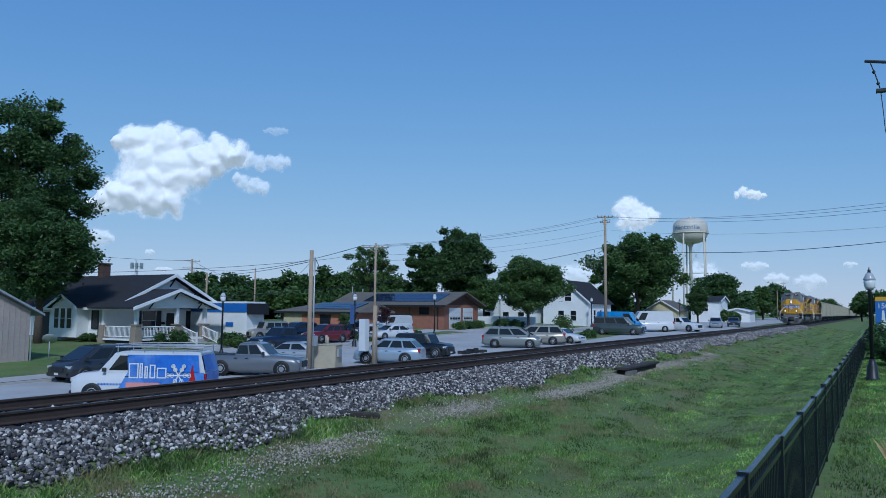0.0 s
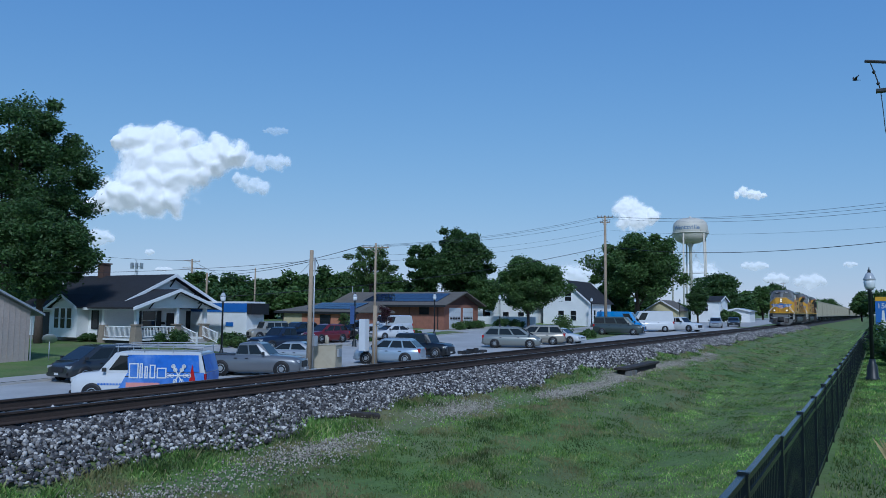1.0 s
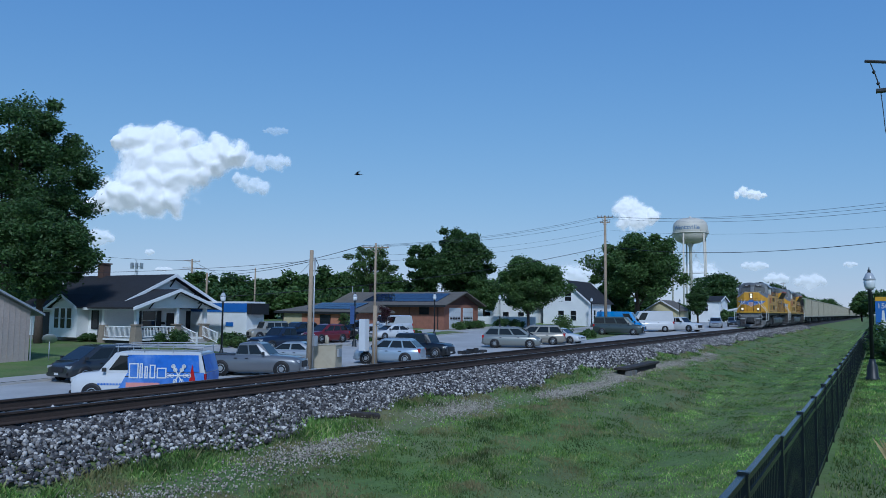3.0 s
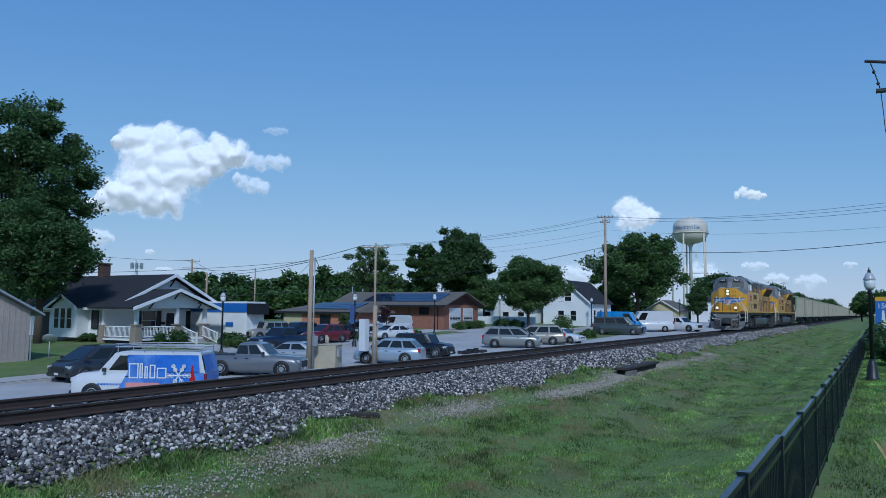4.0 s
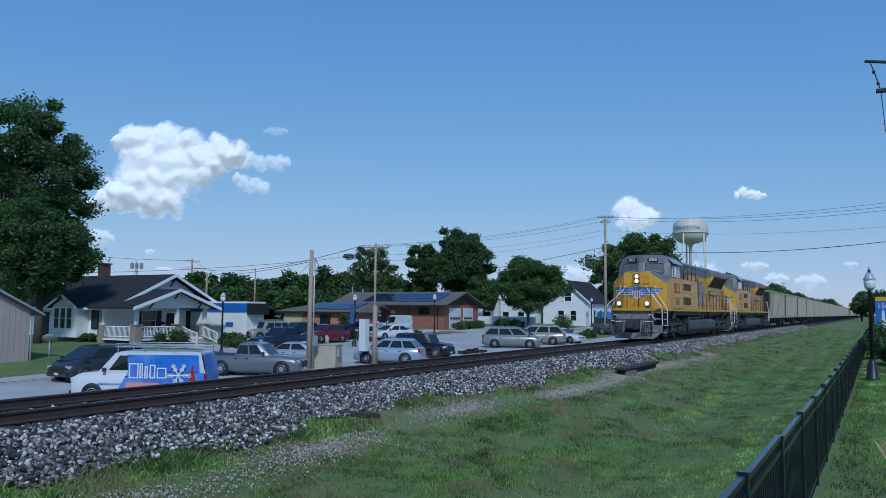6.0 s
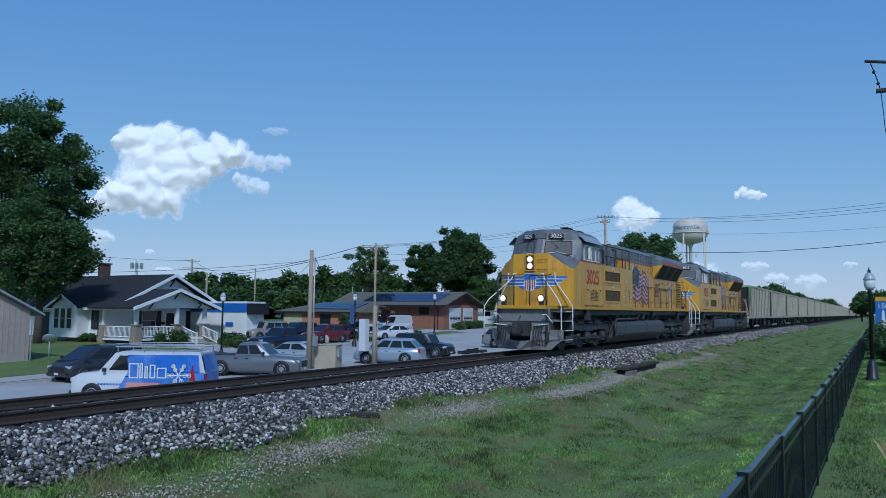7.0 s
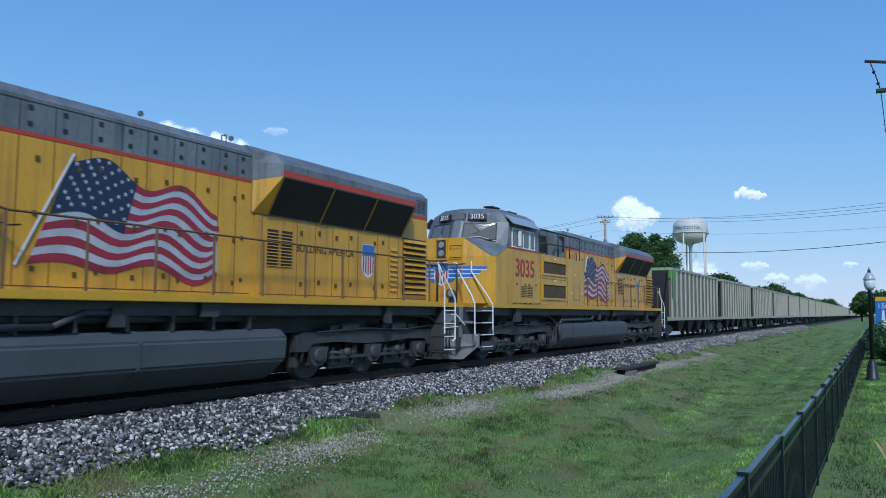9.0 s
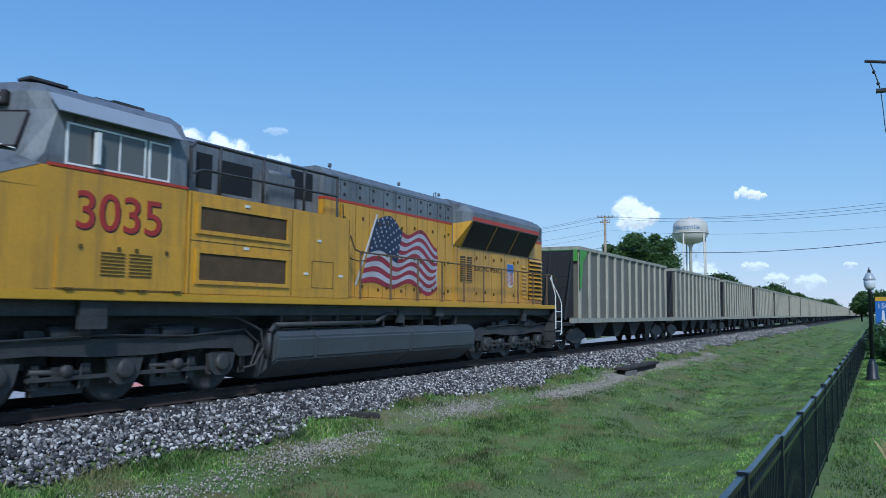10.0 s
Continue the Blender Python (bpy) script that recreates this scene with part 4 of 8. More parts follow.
    loco_truck(19.97, lo)
    bm = B()
    box(bm, 22.62, 22.74, -1.42, 1.42, 0.2, 1.6, 0.02)
    part("end_plate", bm, M_UNDER, lo)
    return lo


locomotive("3025", 0.0, True)
locomotive("3035", 23.52, False)


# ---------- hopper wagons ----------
# panels coloured darker than the ribs, deepening the shade between them
M_HOP = material("hopper_aluminium_shaded", (0.155, 0.142, 0.108), 0.62, metal=0.0, vary=0.14, scale=0.7, fine=14, bump=0.02, dirt=(0.17, 0.145, 0.105), dirt_amount=0.65, object_vary=0.12, streak=(0.05, 0.047, 0.04), streak_amount=0.7)
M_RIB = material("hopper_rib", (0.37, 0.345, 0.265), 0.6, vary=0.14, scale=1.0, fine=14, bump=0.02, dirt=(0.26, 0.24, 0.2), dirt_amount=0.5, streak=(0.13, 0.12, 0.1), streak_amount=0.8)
# one near-black colour for ends, ladders, platforms, chutes and centre sill
M_HEND = material("hopper_end_dark", (0.02, 0.02, 0.021), 0.8, vary=0.25, scale=1.5, fine=14, bump=0.03)
M_GREEN = material("hopper_green", (0.10, 0.32, 0.05), 0.6, vary=0.12, scale=2, bump=0.01)


def hopper(mat, rib_mat):
    h = thing("hopper_wagon", (0, 0, 0), "weathered grey coal hopper wagon with vertical ribs", "hopper wagon", "hopper wagons of the train")
    bm = B()
    rings = [[(0.42, -1.44, 1.25), (14.5, -1.44, 1.25), (14.5, 1.44, 1.25), (0.42, 1.44, 1.25)], [(0.42, -1.44, 3.98), (14.5, -1.44, 3.98), (14.5, 1.44, 3.98), (0.42, 1.44, 3.98)]]
    loft(bm, rings)
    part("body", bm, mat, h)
    bm = B()
    for y in (-1.52, 1.44):
        box(bm, 0.39, 14.53, y, y + 0.08, 3.95, 4.08)
    for x in (0.36, 14.46):
        box(bm, x, x + 0.1, -1.5, 1.5, 3.93, 4.085)
    part("top_chord", bm, rib_mat, h)
    bm = B()
    for y in (-1.52, 1.43):
        box(bm, -0.55, 15.6, y, y + 0.09, 1.08, 1.26)
    part("side_sill", bm, rib_mat, h)
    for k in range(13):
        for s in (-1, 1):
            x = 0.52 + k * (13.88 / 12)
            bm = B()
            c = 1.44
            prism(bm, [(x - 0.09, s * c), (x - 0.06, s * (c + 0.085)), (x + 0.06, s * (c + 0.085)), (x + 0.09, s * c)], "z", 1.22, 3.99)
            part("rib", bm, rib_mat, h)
    for x0, d in ((0.0, -1), (14.5, 1)):
        bm = B()
        box(bm, min(x0, x0 + d * 0.02), max(x0, x0 + d * 0.02), -1.4, 1.4, 1.3, 3.9)
        part("end_sheet", bm, M_HEND, h)
        bm = B()
        for y in (-1.4, -0.5, 0.5, 1.4):
            rod(bm, (x0 + d * 0.9, y, 1.2), (x0 + d * 0.08, y, 3.9), 0.035, 6)
        for i in range(6):
            rod(bm, (x0 + d * 0.85, -1.42, 1.4 + i * 0.36), (x0 + d * 0.85, -0.95, 1.4 + i * 0.36), 0.014, 5)
        rod(bm, (x0 + d * 0.85, -0.95, 1.2), (x0 + d * 0.85, -0.95, 3.4), 0.016, 5)
        part("end_ladder", bm, M_HEND, h)
        bm = B()
        box(bm, min(x0, x0 + d * 0.97), max(x0, x0 + d * 0.97), -1.45, 1.45, 0.98, 1.12)
        box(bm, min(x0 + d * 0.9, x0 + d * 1.14), max(x0 + d * 0.9, x0 + d * 1.14), -0.17, 0.17, 0.68, 1.02, 0.03)
        part("end_platform", bm, M_HEND, h)
    for k in range(4):
        bm = B()
        cx = 3.55 + k * 2.65
        loft(bm, [[(cx - 1.25, -1.35, 1.25), (cx + 1.25, -1.35, 1.25), (cx + 1.25, 1.35, 1.25), (cx - 1.25, 1.35, 1.25)], [(cx - 0.3, -1.2, 0.42), (cx + 0.3, -1.2, 0.42), (cx + 0.3, 1.2, 0.42), (cx - 0.3, 1.2, 0.42)]])
        part("discharge_chute", bm, M_HEND, h)
    bm = B()
    box(bm, -0.5, 15.55, -0.25, 0.25, 0.85, 1.15)
    part("centre_sill", bm, M_HEND, h)
    for cx in (1.15, 13.9):
        bm = B()
        box(bm, cx - 0.2, cx + 0.2, -1.0, 1.0, 0.5, 0.85)
        tk = part("truck", bm, M_UNDER, h)
        for s in (-1, 1):
            bm = B()
            prism(bm, [(cx - 1.1, 0.46), (cx - 1.1, 0.6), (cx - 0.4, 0.82), (cx + 0.4, 0.82), (cx + 1.1, 0.6), (cx + 1.1, 0.46), (cx + 0.9, 0.42), (cx + 0.35, 0.28), (cx - 0.35, 0.28), (cx - 0.9, 0.42)], "y", s * 0.95, s * 1.08)
            part("side_frame", bm, M_UNDER, tk)
        for k in (-0.88, 0.88):
            wheelset(cx + k, 0.455, h, roll=False)
    return h


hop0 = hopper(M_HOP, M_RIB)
hop0.matrix_basis = pose(front_at(0) + 48.45, 0, 0)
TRAIN.append((hop0, 48.45))
for i in range(1, 42):
    c = copy_thing(hop0, pose(front_at(0) + 48.45 + 16.4 * i, 0, 0))
    TRAIN.append((c, 48.45 + 16.4 * i))
bm = B()
box(bm, 0.31, 0.34, -1.45, 1.45, 3.50, 3.95)
prism(bm, [(0.36, 2.4), (0.36, 3.94), (1.3, 3.94), (0.75, 3.45), (0.5, 2.4)], "y", -1.545, -1.53)
part("green_panel", bm, M_GREEN, hop0, "bright green painted upper end")
tagged(hop0, "weathered grey coal hopper wagon with a green upper end")

# ---------- town materials ----------
M_SIDING = material("white_clapboard", (0.76, 0.77, 0.76), 0.7, vary=0.06, scale=0.8, fine=10, bump=0.02, dirt=(0.45, 0.45, 0.42), dirt_amount=0.3)
M_TRIM = material("white_trim", (0.76, 0.77, 0.77), 0.55, vary=0.05, bump=0.01)
M_SHINGLE = material("dark_shingle", (0.020, 0.020, 0.023), 0.92, vary=0.3, scale=1.5, fine=14, bump=0.1)
M_SHINGLE_B = material("brown_shingle", (0.13, 0.115, 0.095), 0.92, vary=0.2, scale=1.2, fine=12, bump=0.1)
M_PIER = material("buff_brick_pier", (0.27, 0.225, 0.175), 0.9, vary=0.2, scale=5, fine=30, bump=0.1)
M_CHIM = material("dark_brick_chimney", (0.09, 0.055, 0.045), 0.9, vary=0.25, scale=6, fine=30, bump=0.1)
M_WIN = glass_dark("window_glass")
M_SHUT = material("black_shutter", (0.012, 0.013, 0.015), 0.6, vary=0.1, bump=0.02)
M_BRICK = material("red_brown_brick", (0.28, 0.125, 0.085), 0.9, vary=0.2, scale=3, fine=26, bump=0.08, dirt=(0.14, 0.07, 0.05), dirt_amount=0.4)
M_BRICK_O = material("orange_brick", (0.44, 0.19, 0.115), 0.9, vary=0.16, scale=3, fine=26, bump=0.08)
M_CREAM = material("cream_wall", (0.50, 0.43, 0.27), 0.85, vary=0.08, scale=2, bump=0.03)
M_BROWN = material("dark_brown_gable", (0.085, 0.042, 0.032), 0.85, vary=0.15, scale=3, bump=0.03)
M_SOLAR = glass_dark("solar_panel", (0.015, 0.026, 0.065))
M_GDOOR = material("garage_door_white", (0.62, 0.64, 0.66), 0.6, vary=0.05, bump=0.01)
M_SHED = material("weathered_pink_grey_board", (0.40, 0.335, 0.30), 0.9, vary=0.12, scale=0.7, fine=9, bump=0.05, dirt=(0.36, 0.33, 0.31), dirt_amount=0.5)
M_BAND = material("blue_fascia", (0.03, 0.13, 0.42), 0.5, vary=0.08, bump=0.01)
M_YHOUSE = material("pale_yellow_siding", (0.55, 0.50, 0.30), 0.8, vary=0.06, bump=0.02)
M_LAMP = material("lamp_post_black", (0.014, 0.018, 0.02), 0.45, vary=0.15, bump=0.01)
M_GLOBE = material("frosted_globe", (0.72, 0.74, 0.76), 0.3, vary=0.04, bump=0.0)
M_GLOBE_TOP = material("globe_top_grey", (0.40, 0.42, 0.45), 0.25, vary=0.08, bump=0.0)
M_POLE = material("weathered_pole_timber", (0.34, 0.265, 0.185), 0.9, vary=0.25, scale=2, fine=30, bump=0.1)
M_WIRE = material("black_cable", (0.015, 0.015, 0.016), 0.6, vary=0.1, bump=0.0)
M_STEEL = material("galvanised_steel", (0.42, 0.44, 0.46), 0.45, metal=0.5, vary=0.12, scale=4, bump=0.01)
M_CAB = material("cream_cabinet", (0.42, 0.37, 0.27), 0.6, vary=0.08, scale=3, bump=0.01, dirt=(0.27, 0.22, 0.15), dirt_amount=0.4)
M_CURB = material("kerb_concrete", (0.42, 0.40, 0.37), 0.9, vary=0.12, scale=2, fine=20, bump=0.04)
M_TOWER = material("tower_cream_paint", (0.60, 0.56, 0.48), 0.55, vary=0.08, scale=0.12, fine=2, bump=0.0, dirt=(0.45, 0.41, 0.34), dirt_amount=0.4)
M_TXT = material("tower_blue_letters", (0.14, 0.22, 0.36), 0.6, bump=0.0)
M_BARK = material("bark", (0.065, 0.05, 0.038), 0.95, vary=0.35, scale=4, fine=30, bump=0.2)


def leaf_material(name, base, vary=0.5):
    m = bpy.data.materials.new(name)
    m.use_nodes = True
    n, l = m.node_tree.nodes, m.node_tree.links
    p = n["Principled BSDF"]
    g, mr, sc = n.new("ShaderNodeNewGeometry"), n.new("ShaderNodeMapRange"), n.new("ShaderNodeVectorMath")
    mr.inputs["To Min"].default_value, mr.inputs["To Max"].default_value = 1 - vary, 1 + vary
    sc.operation = "SCALE"
    sc.inputs[0].default_value = base
    l.new(g.outputs["Random Per Island"], mr.inputs["Value"])
    l.new(mr.outputs[0], sc.inputs["Scale"])
    l.new(sc.outputs[0], p.inputs["Base Color"])
    p.inputs["Roughness"].default_value = 0.6
    tr, mix = n.new("ShaderNodeBsdfTranslucent"), n.new("ShaderNodeMixShader")
    l.new(sc.outputs[0], tr.inputs["Color"])
    mix.inputs[0].default_value = 0.35
    l.new(p.outputs[0], mix.inputs[1])
    l.new(tr.outputs[0], mix.inputs[2])
    l.new(mix.outputs[0], n["Material Output"].inputs["Surface"])
    return m


M_LEAF = leaf_material("leaf_green", (0.080, 0.145, 0.034))
M_LEAF_D = leaf_material("leaf_dark", (0.060, 0.116, 0.029))
M_LEAF_L = leaf_material("leaf_light", (0.095, 0.155, 0.04))
M_LEAF_R = leaf_material("leaf_purple", (0.055, 0.018, 0.022))


# ---------- trees ----------
def leaf_cloud(rng, centres, radii, per, size, flat=0.75):
    """Many small folded leaves gathered in clumps."""
    n = len(centres) * per
    c = np.repeat(centres, per, axis=0)
    r = np.repeat(radii, per)[:, None]
    d = rng.normal(size=(n, 3))
    d /= np.linalg.norm(d, axis=1)[:, None]
    pos = c + d * r * (rng.random((n, 1)) ** 0.45) * np.array([1, 1, flat])
    a = rng.normal(size=(n, 3))
    a[:, 2] *= 0.6
    a /= np.linalg.norm(a, axis=1)[:, None]
    b = np.cross(a, rng.normal(size=(n, 3)))
    b /= np.linalg.norm(b, axis=1)[:, None]
    s = size * (0.6 + 0.8 * rng.random((n, 1)))
    v = np.stack([pos - a * s, pos + b * s * 0.45, pos + a * s, pos - b * s * 0.45], axis=1).reshape(-1, 3)
    k = np.arange(n)[:, None] * 4
    tris = np.concatenate([k + np.array([0, 1, 2]), k + np.array([0, 2, 3])], axis=0)
    return v, tris


def tree(at, height, radius, base, label, seed, clumps=60, per=220, size=0.22, mat=None, lobes=5, clump_r=0.24, trunk=0.25, group="trees", squash=1.0, name="tree"):
    """A tapered trunk with limbs and a crown of leaf clumps. base: height at which the crown begins."""
    rng = np.random.default_rng(seed)
    t = thing(name, at, label, name, group)
    ch = (height - base) / 2
    mid = base + ch
    lobe = rng.normal(size=(lobes, 3))
    lobe /= np.linalg.norm(lobe, axis=1)[:, None]
    cen = []
    while len(cen) < clumps:
        d = rng.normal(size=3)
        d /= np.linalg.norm(d)
        grow = 0.72 + 0.28 * max(0, (lobe @ d).max()) ** 3 + 0.10 * rng.normal()
        k = (0.35 + 0.65 * rng.random() ** 0.5) * min(grow, 1.12) * (1 - clump_r * 0.7)
        p = np.array([d[0] * radius * k, d[1] * radius * k, d[2] * ch * k * squash])
        low = (p[2] / ch)
        if low < -0.5:
            p[:2] *= 0.8
        cen.append(p + np.array([0, 0, mid]))
    cen = np.array(cen)
    rad = clump_r * radius * (0.6 + 0.7 * rng.random(clumps))
    if group == "trees":
        per, size = per * 2, size * 0.66
    v, f = leaf_cloud(rng, cen, rad, per, size)
    v2, f2 = leaf_cloud(rng, cen, rad * 1.45, max(8, per // 7), size)
    v, f = np.concatenate([v, v2]), np.concatenate([f, f2 + len(v)])
    ob = new("crown", fast_mesh("crown", v, f, mat or M_LEAF))
    ob.parent = t
    bm = B()
    rod(bm, (0, 0, -0.3), (0, 0, base * 0.9), trunk * 1.25, 10, trunk * 0.9)
    rod(bm, (0, 0, base * 0.9), (0.1, 0.05, mid), trunk * 0.9, 8, trunk * 0.45)
    rod(bm, (0.1, 0.05, mid), (0, 0, height * 0.78), trunk * 0.45, 6, 0.03)
    part("trunk", bm, M_BARK, t)
    bm = B()
    for p in cen[:: max(1, clumps // 14)]:
        h0 = base * 0.8 + (mid - base * 0.8) * rng.random()
        q = np.array([0, 0, h0]) * 0.5 + p * 0.5 + np.array([0, 0, 0.1 * height * rng.random()])
        rod(bm, (0, 0, h0), q, trunk * 0.4, 6, trunk * 0.25)
        rod(bm, q, p, trunk * 0.25, 5, 0.03)
    part("limb_work", bm, M_BARK, t)
    return t


def bush(at, w, d, h, label, seed, mat=None, size=0.09, n=14, per=170, name="bush"):
    rng = np.random.default_rng(seed)
    t = thing(name, at, label, name, "shrubs")
    cen = np.stack([rng.uniform(-w / 2, w / 2, n), rng.uniform(-d / 2, d / 2, n), rng.uniform(0.25, 0.75, n) * h], axis=1)
    v, f = leaf_cloud(rng, cen, np.full(n, 0.33 * h), per, size, 1.0)
    v[:, 2] = np.maximum(v[:, 2], 0.01)
    ob = new("foliage", fast_mesh("foliage", v, f, mat or M_LEAF))
    ob.parent = t
    bm = B()
    for k in range(5):
        rod(bm, (rng.uniform(-w, w) * 0.15, rng.uniform(-d, d) * 0.15, -0.05), tuple(cen[k]), 0.02, 5, 0.008)
    part("stems", bm, M_BARK, t)
    return t


def G(x, y):
    return (x, y, ground_z(x, y) - 0.03)


tree(G(41.8, 59.1), 24.6, 9.2, 3.4, "tall dark green broadleaf tree behind the white house", 3, 170, 200, 0.27, M_LEAF_D, 9, 0.14, 0.5)
tree(G(37.6, 47.2), 12.0, 4.6, 3.0, "dark green tree leaning over the house roof", 13, 110, 220, 0.22, M_LEAF_D, 6, 0.2, 0.3)
tree(G(96.3, 29.8), 9.9, 5.9, 2.0, "round green street tree before a white wall", 4, 110, 190, 0.24, M_LEAF, 7, 0.18, 0.2)
tree(G(137.7, 26.3), 17.7, 9.3, 2.4, "large spreading green tree by the street", 5, 150, 190, 0.40, M_LEAF, 8, 0.17, 0.5)
tree(G(116, 50.5), 16.6, 6.9, 3.0, "tall dark tree behind the brick building", 6, 130, 170, 0.36, M_LEAF_D, 8, 0.18, 0.4)
tree(G(108.4, 53.5), 14.0, 4.0, 3.0, "dark tree behind the brick building", 16, 70, 170, 0.34, M_LEAF_D, 6, 0.22, 0.35)
tree(G(94.9, 55.0), 12.4, 4.6, 4.5, "thin airy tree behind the low building", 7, 70, 60, 0.26, M_LEAF_L, 7, 0.17, 0.22)
tree(G(104.0, 40.4), 7.2, 3.2, 1.0, "green tree beside the garage gable", 8, 60, 170, 0.26, M_LEAF, 6, 0.24, 0.2)
tree(G(155.6, 19.3), 7.8, 2.4, 0.8, "slender dark conifer by the yellow house", 9, 60, 110, 0.28, M_LEAF_D, 8, 0.26, 0.2)
tree(G(210, 25.1), 13.5, 7.0, 1.5, "dense dark green tree by the street", 10, 90, 150, 0.5, M_LEAF_D, 6, 0.22, 0.4)
k = 0
for x, y, h, r in ((96.0, 91.0, 8.2, 4.0), (99.1, 87.0, 9.0, 4.8), (101.5, 83.9, 7.4, 3.6), (103.0, 81.3, 8.2, 3.6), (104.9, 77.8, 8.8, 4.2), (106.9, 74.3, 9.6, 4.2), (108.6, 71.3, 9.8, 3.8), (110.4, 68.3, 8.6, 4.2), (113.1, 63.5, 8.4, 4.2), (114.6, 60.9, 7.6, 4.0), (119.0, 47.0, 7.6, 4.0), (124.0, 42.0, 7.2, 4.2), (131.0, 38.0, 7.0, 4.0), (146.0, 34.0, 7.5, 4.5), (94.0, 95.0, 8.0, 4.5)):
    k += 1
    tree(G(x, y), h, r, 0.6, "distant green tree in a row", 30 + k, 46, 150, 0.34, M_LEAF if k % 2 else M_LEAF_D, 5, 0.27, 0.2, "tree row behind the town")
for x, y, h, r in ((54.6, 85.3, 7.6, 5.5), (59.3, 87.1, 6.5, 4.8), (59.9, 82.0, 6.1, 4.6), (66.1, 85.3, 5.7, 4.3), (71.3, 86.4, 5.4, 4.1), (78.4, 90.1, 4.9, 3.8), (90.4, 89.3, 5.4, 4.1), (87.8, 81.8, 6.0, 4.5), (95.2, 85.0, 5.4, 4.2), (94.1, 78.8, 5.7, 4.4), (98.9, 78.5, 5.0, 3.9), (99.1, 74.0, 5.6, 4.3), (102.6, 72.0, 5.0, 3.9), (101.5, 65.8, 5.4, 4.1), (106.6, 64.9, 4.8, 3.8), (107.3, 59.6, 5.0, 3.9), (111.4, 56.6, 4.8, 3.8), (113.7, 52.4, 4.5, 3.6), (120.3, 50.9, 4.3, 3.5), (127.1, 49.2, 3.6, 3.1), (129.4, 45.1, 3.3, 2.8), (156.7, 37.8, 4.4, 3.9), (163.7, 35.6, 5.4, 4.6), (163.1, 30.6, 5.1, 4.3), (173.6, 28.3, 4.2, 3.8), (184.7, 25.1, 3.8, 3.5)):
    k += 1
    tree(G(x, y), h, r, 0.1, "dense green tree in the belt behind the town", 200 + k, 44, 130, 0.42, M_LEAF_D if k % 3 else M_LEAF, 5, 0.30, 0.2, "tree belt behind the town")
for x, y, h, r in ((238, 24, 8.2, 5.5), (246, 22.4, 10.0, 5.4), (248, 18.7, 10.6, 4.8), (261.7, 15.4, 12.0, 6.0), (268, 12, 10.0, 5.0), (300, 13, 9.5, 6), (363.7, 18.8, 11.5, 5.5), (420, 17, 11, 7), (503.9, 15.9, 12.5, 9), (600, 20, 13, 10), (343, -5.8, 12.5, 5.0), (334.8, -11.6, 13.5, 6.5), (325, -17, 12.0, 6.5), (300, -24, 12, 8)):
    k += 1
    tree(G(x, y), h, r, 0.6, "distant green tree along the railway", 60 + k, 40, 130, 0.5, M_LEAF if k % 3 else M_LEAF_D, 5, 0.28, 0.35, "trees along the line")


# ---------- street furniture ----------
def acorn_lamp(at, h, banner=None, label="black street lamp with a white acorn globe"):
    t = thing("street_lamp", at, label, "street lamp", "acorn street lamps")
    s = h / 4.85
    bm = B()
    lathe(bm, [(0.24, -0.05), (0.24, 0.08), (0.19, 0.14), (0.17, 0.5), (0.12, 0.6), (0.10, 0.75)], seg=12)
    part("base", bm, M_LAMP, t)
    bm = B()
    lathe(bm, [(0.075, 0.7), (0.06, h - 0.95), (0.09, h - 0.92), (0.05, h - 0.86), (0.14, h - 0.80)], seg=10)
    part("pole", bm, M_LAMP, t)
    bm = B()
    lathe(bm, [(0.12, h - 0.80), (0.17, h - 0.70), (0.19, h - 0.56), (0.18, h - 0.46)], seg=16)
    part("globe", bm, M_GLOBE, t, "white frosted glass globe")
    bm = B()
    lathe(bm, [(0.20, h - 0.47), (0.205, h - 0.44), (0.155, h - 0.34), (0.12, h - 0.25), (0.06, h - 0.19)], seg=16)
    part("globe_roof", bm, M_GLOBE_TOP, t, "grey ribbed glass top of the globe")
    bm = B()
    lathe(bm, [(0.07, h - 0.20), (0.05, h - 0.15), (0.06, h - 0.11), (0.02, h - 0.08), (0.012, h)], seg=10)
    part("finial", bm, M_LAMP, t)
    if banner:
        mat, w, hh, z = banner
        bm = B()
        box(bm, 0.08, 0.08 + w, -0.01, 0.01, z, z + hh)
        part("banner", bm, mat, t)
        bm = B()
        for zz in (z, z + hh):
            rod(bm, (0, 0, zz), (0.1 + w, 0, zz), 0.015, 6)
        part("banner_arm", bm, M_LAMP, t)
    return t


M_BANNER = material("banner_blue_white", (0.07, 0.12, 0.28), 0.7, vary=0.3, scale=5, bump=0.0)
M_BANNER_W = material("banner_white", (0.6, 0.6, 0.52), 0.7, vary=0.15, scale=5, bump=0.0)
acorn_lamp(G(39.1, 28.4), 4.85)
acorn_lamp(G(54.7, 28.4), 4.85, (M_BANNER, -0.75, 1.6, 2.0), "black street lamp with a blue banner")
acorn_lamp(G(70.3, 29.4), 4.85)
acorn_lamp(G(91.1, 31.6), 4.7, (M_BANNER_W, -0.8, 1.7, 1.7), "black street lamp with a pale banner")
acorn_lamp(G(110, 25.5), 4.6)
acorn_lamp(G(128, 24.0), 4.6)
acorn_lamp(G(141, 19.5), 4.6)
acorn_lamp(G(31.6, -11.36), 4.05)
lamp_b = acorn_lamp(G(52, -11.3), 4.4, None, "black street lamp with an anniversary banner")
bm = B()
box(bm, -0.02, 0.02, -0.95, -0.15, 1.2, 3.4)
ban = part("banner", bm, M_BAND, lamp_b, "blue anniversary banner with a white figure")
bm = B()
box(bm, -0.03, 0.03, -0.95, -0.15, 3.15, 3.4)
part("banner_top", bm, M_SILL, ban)
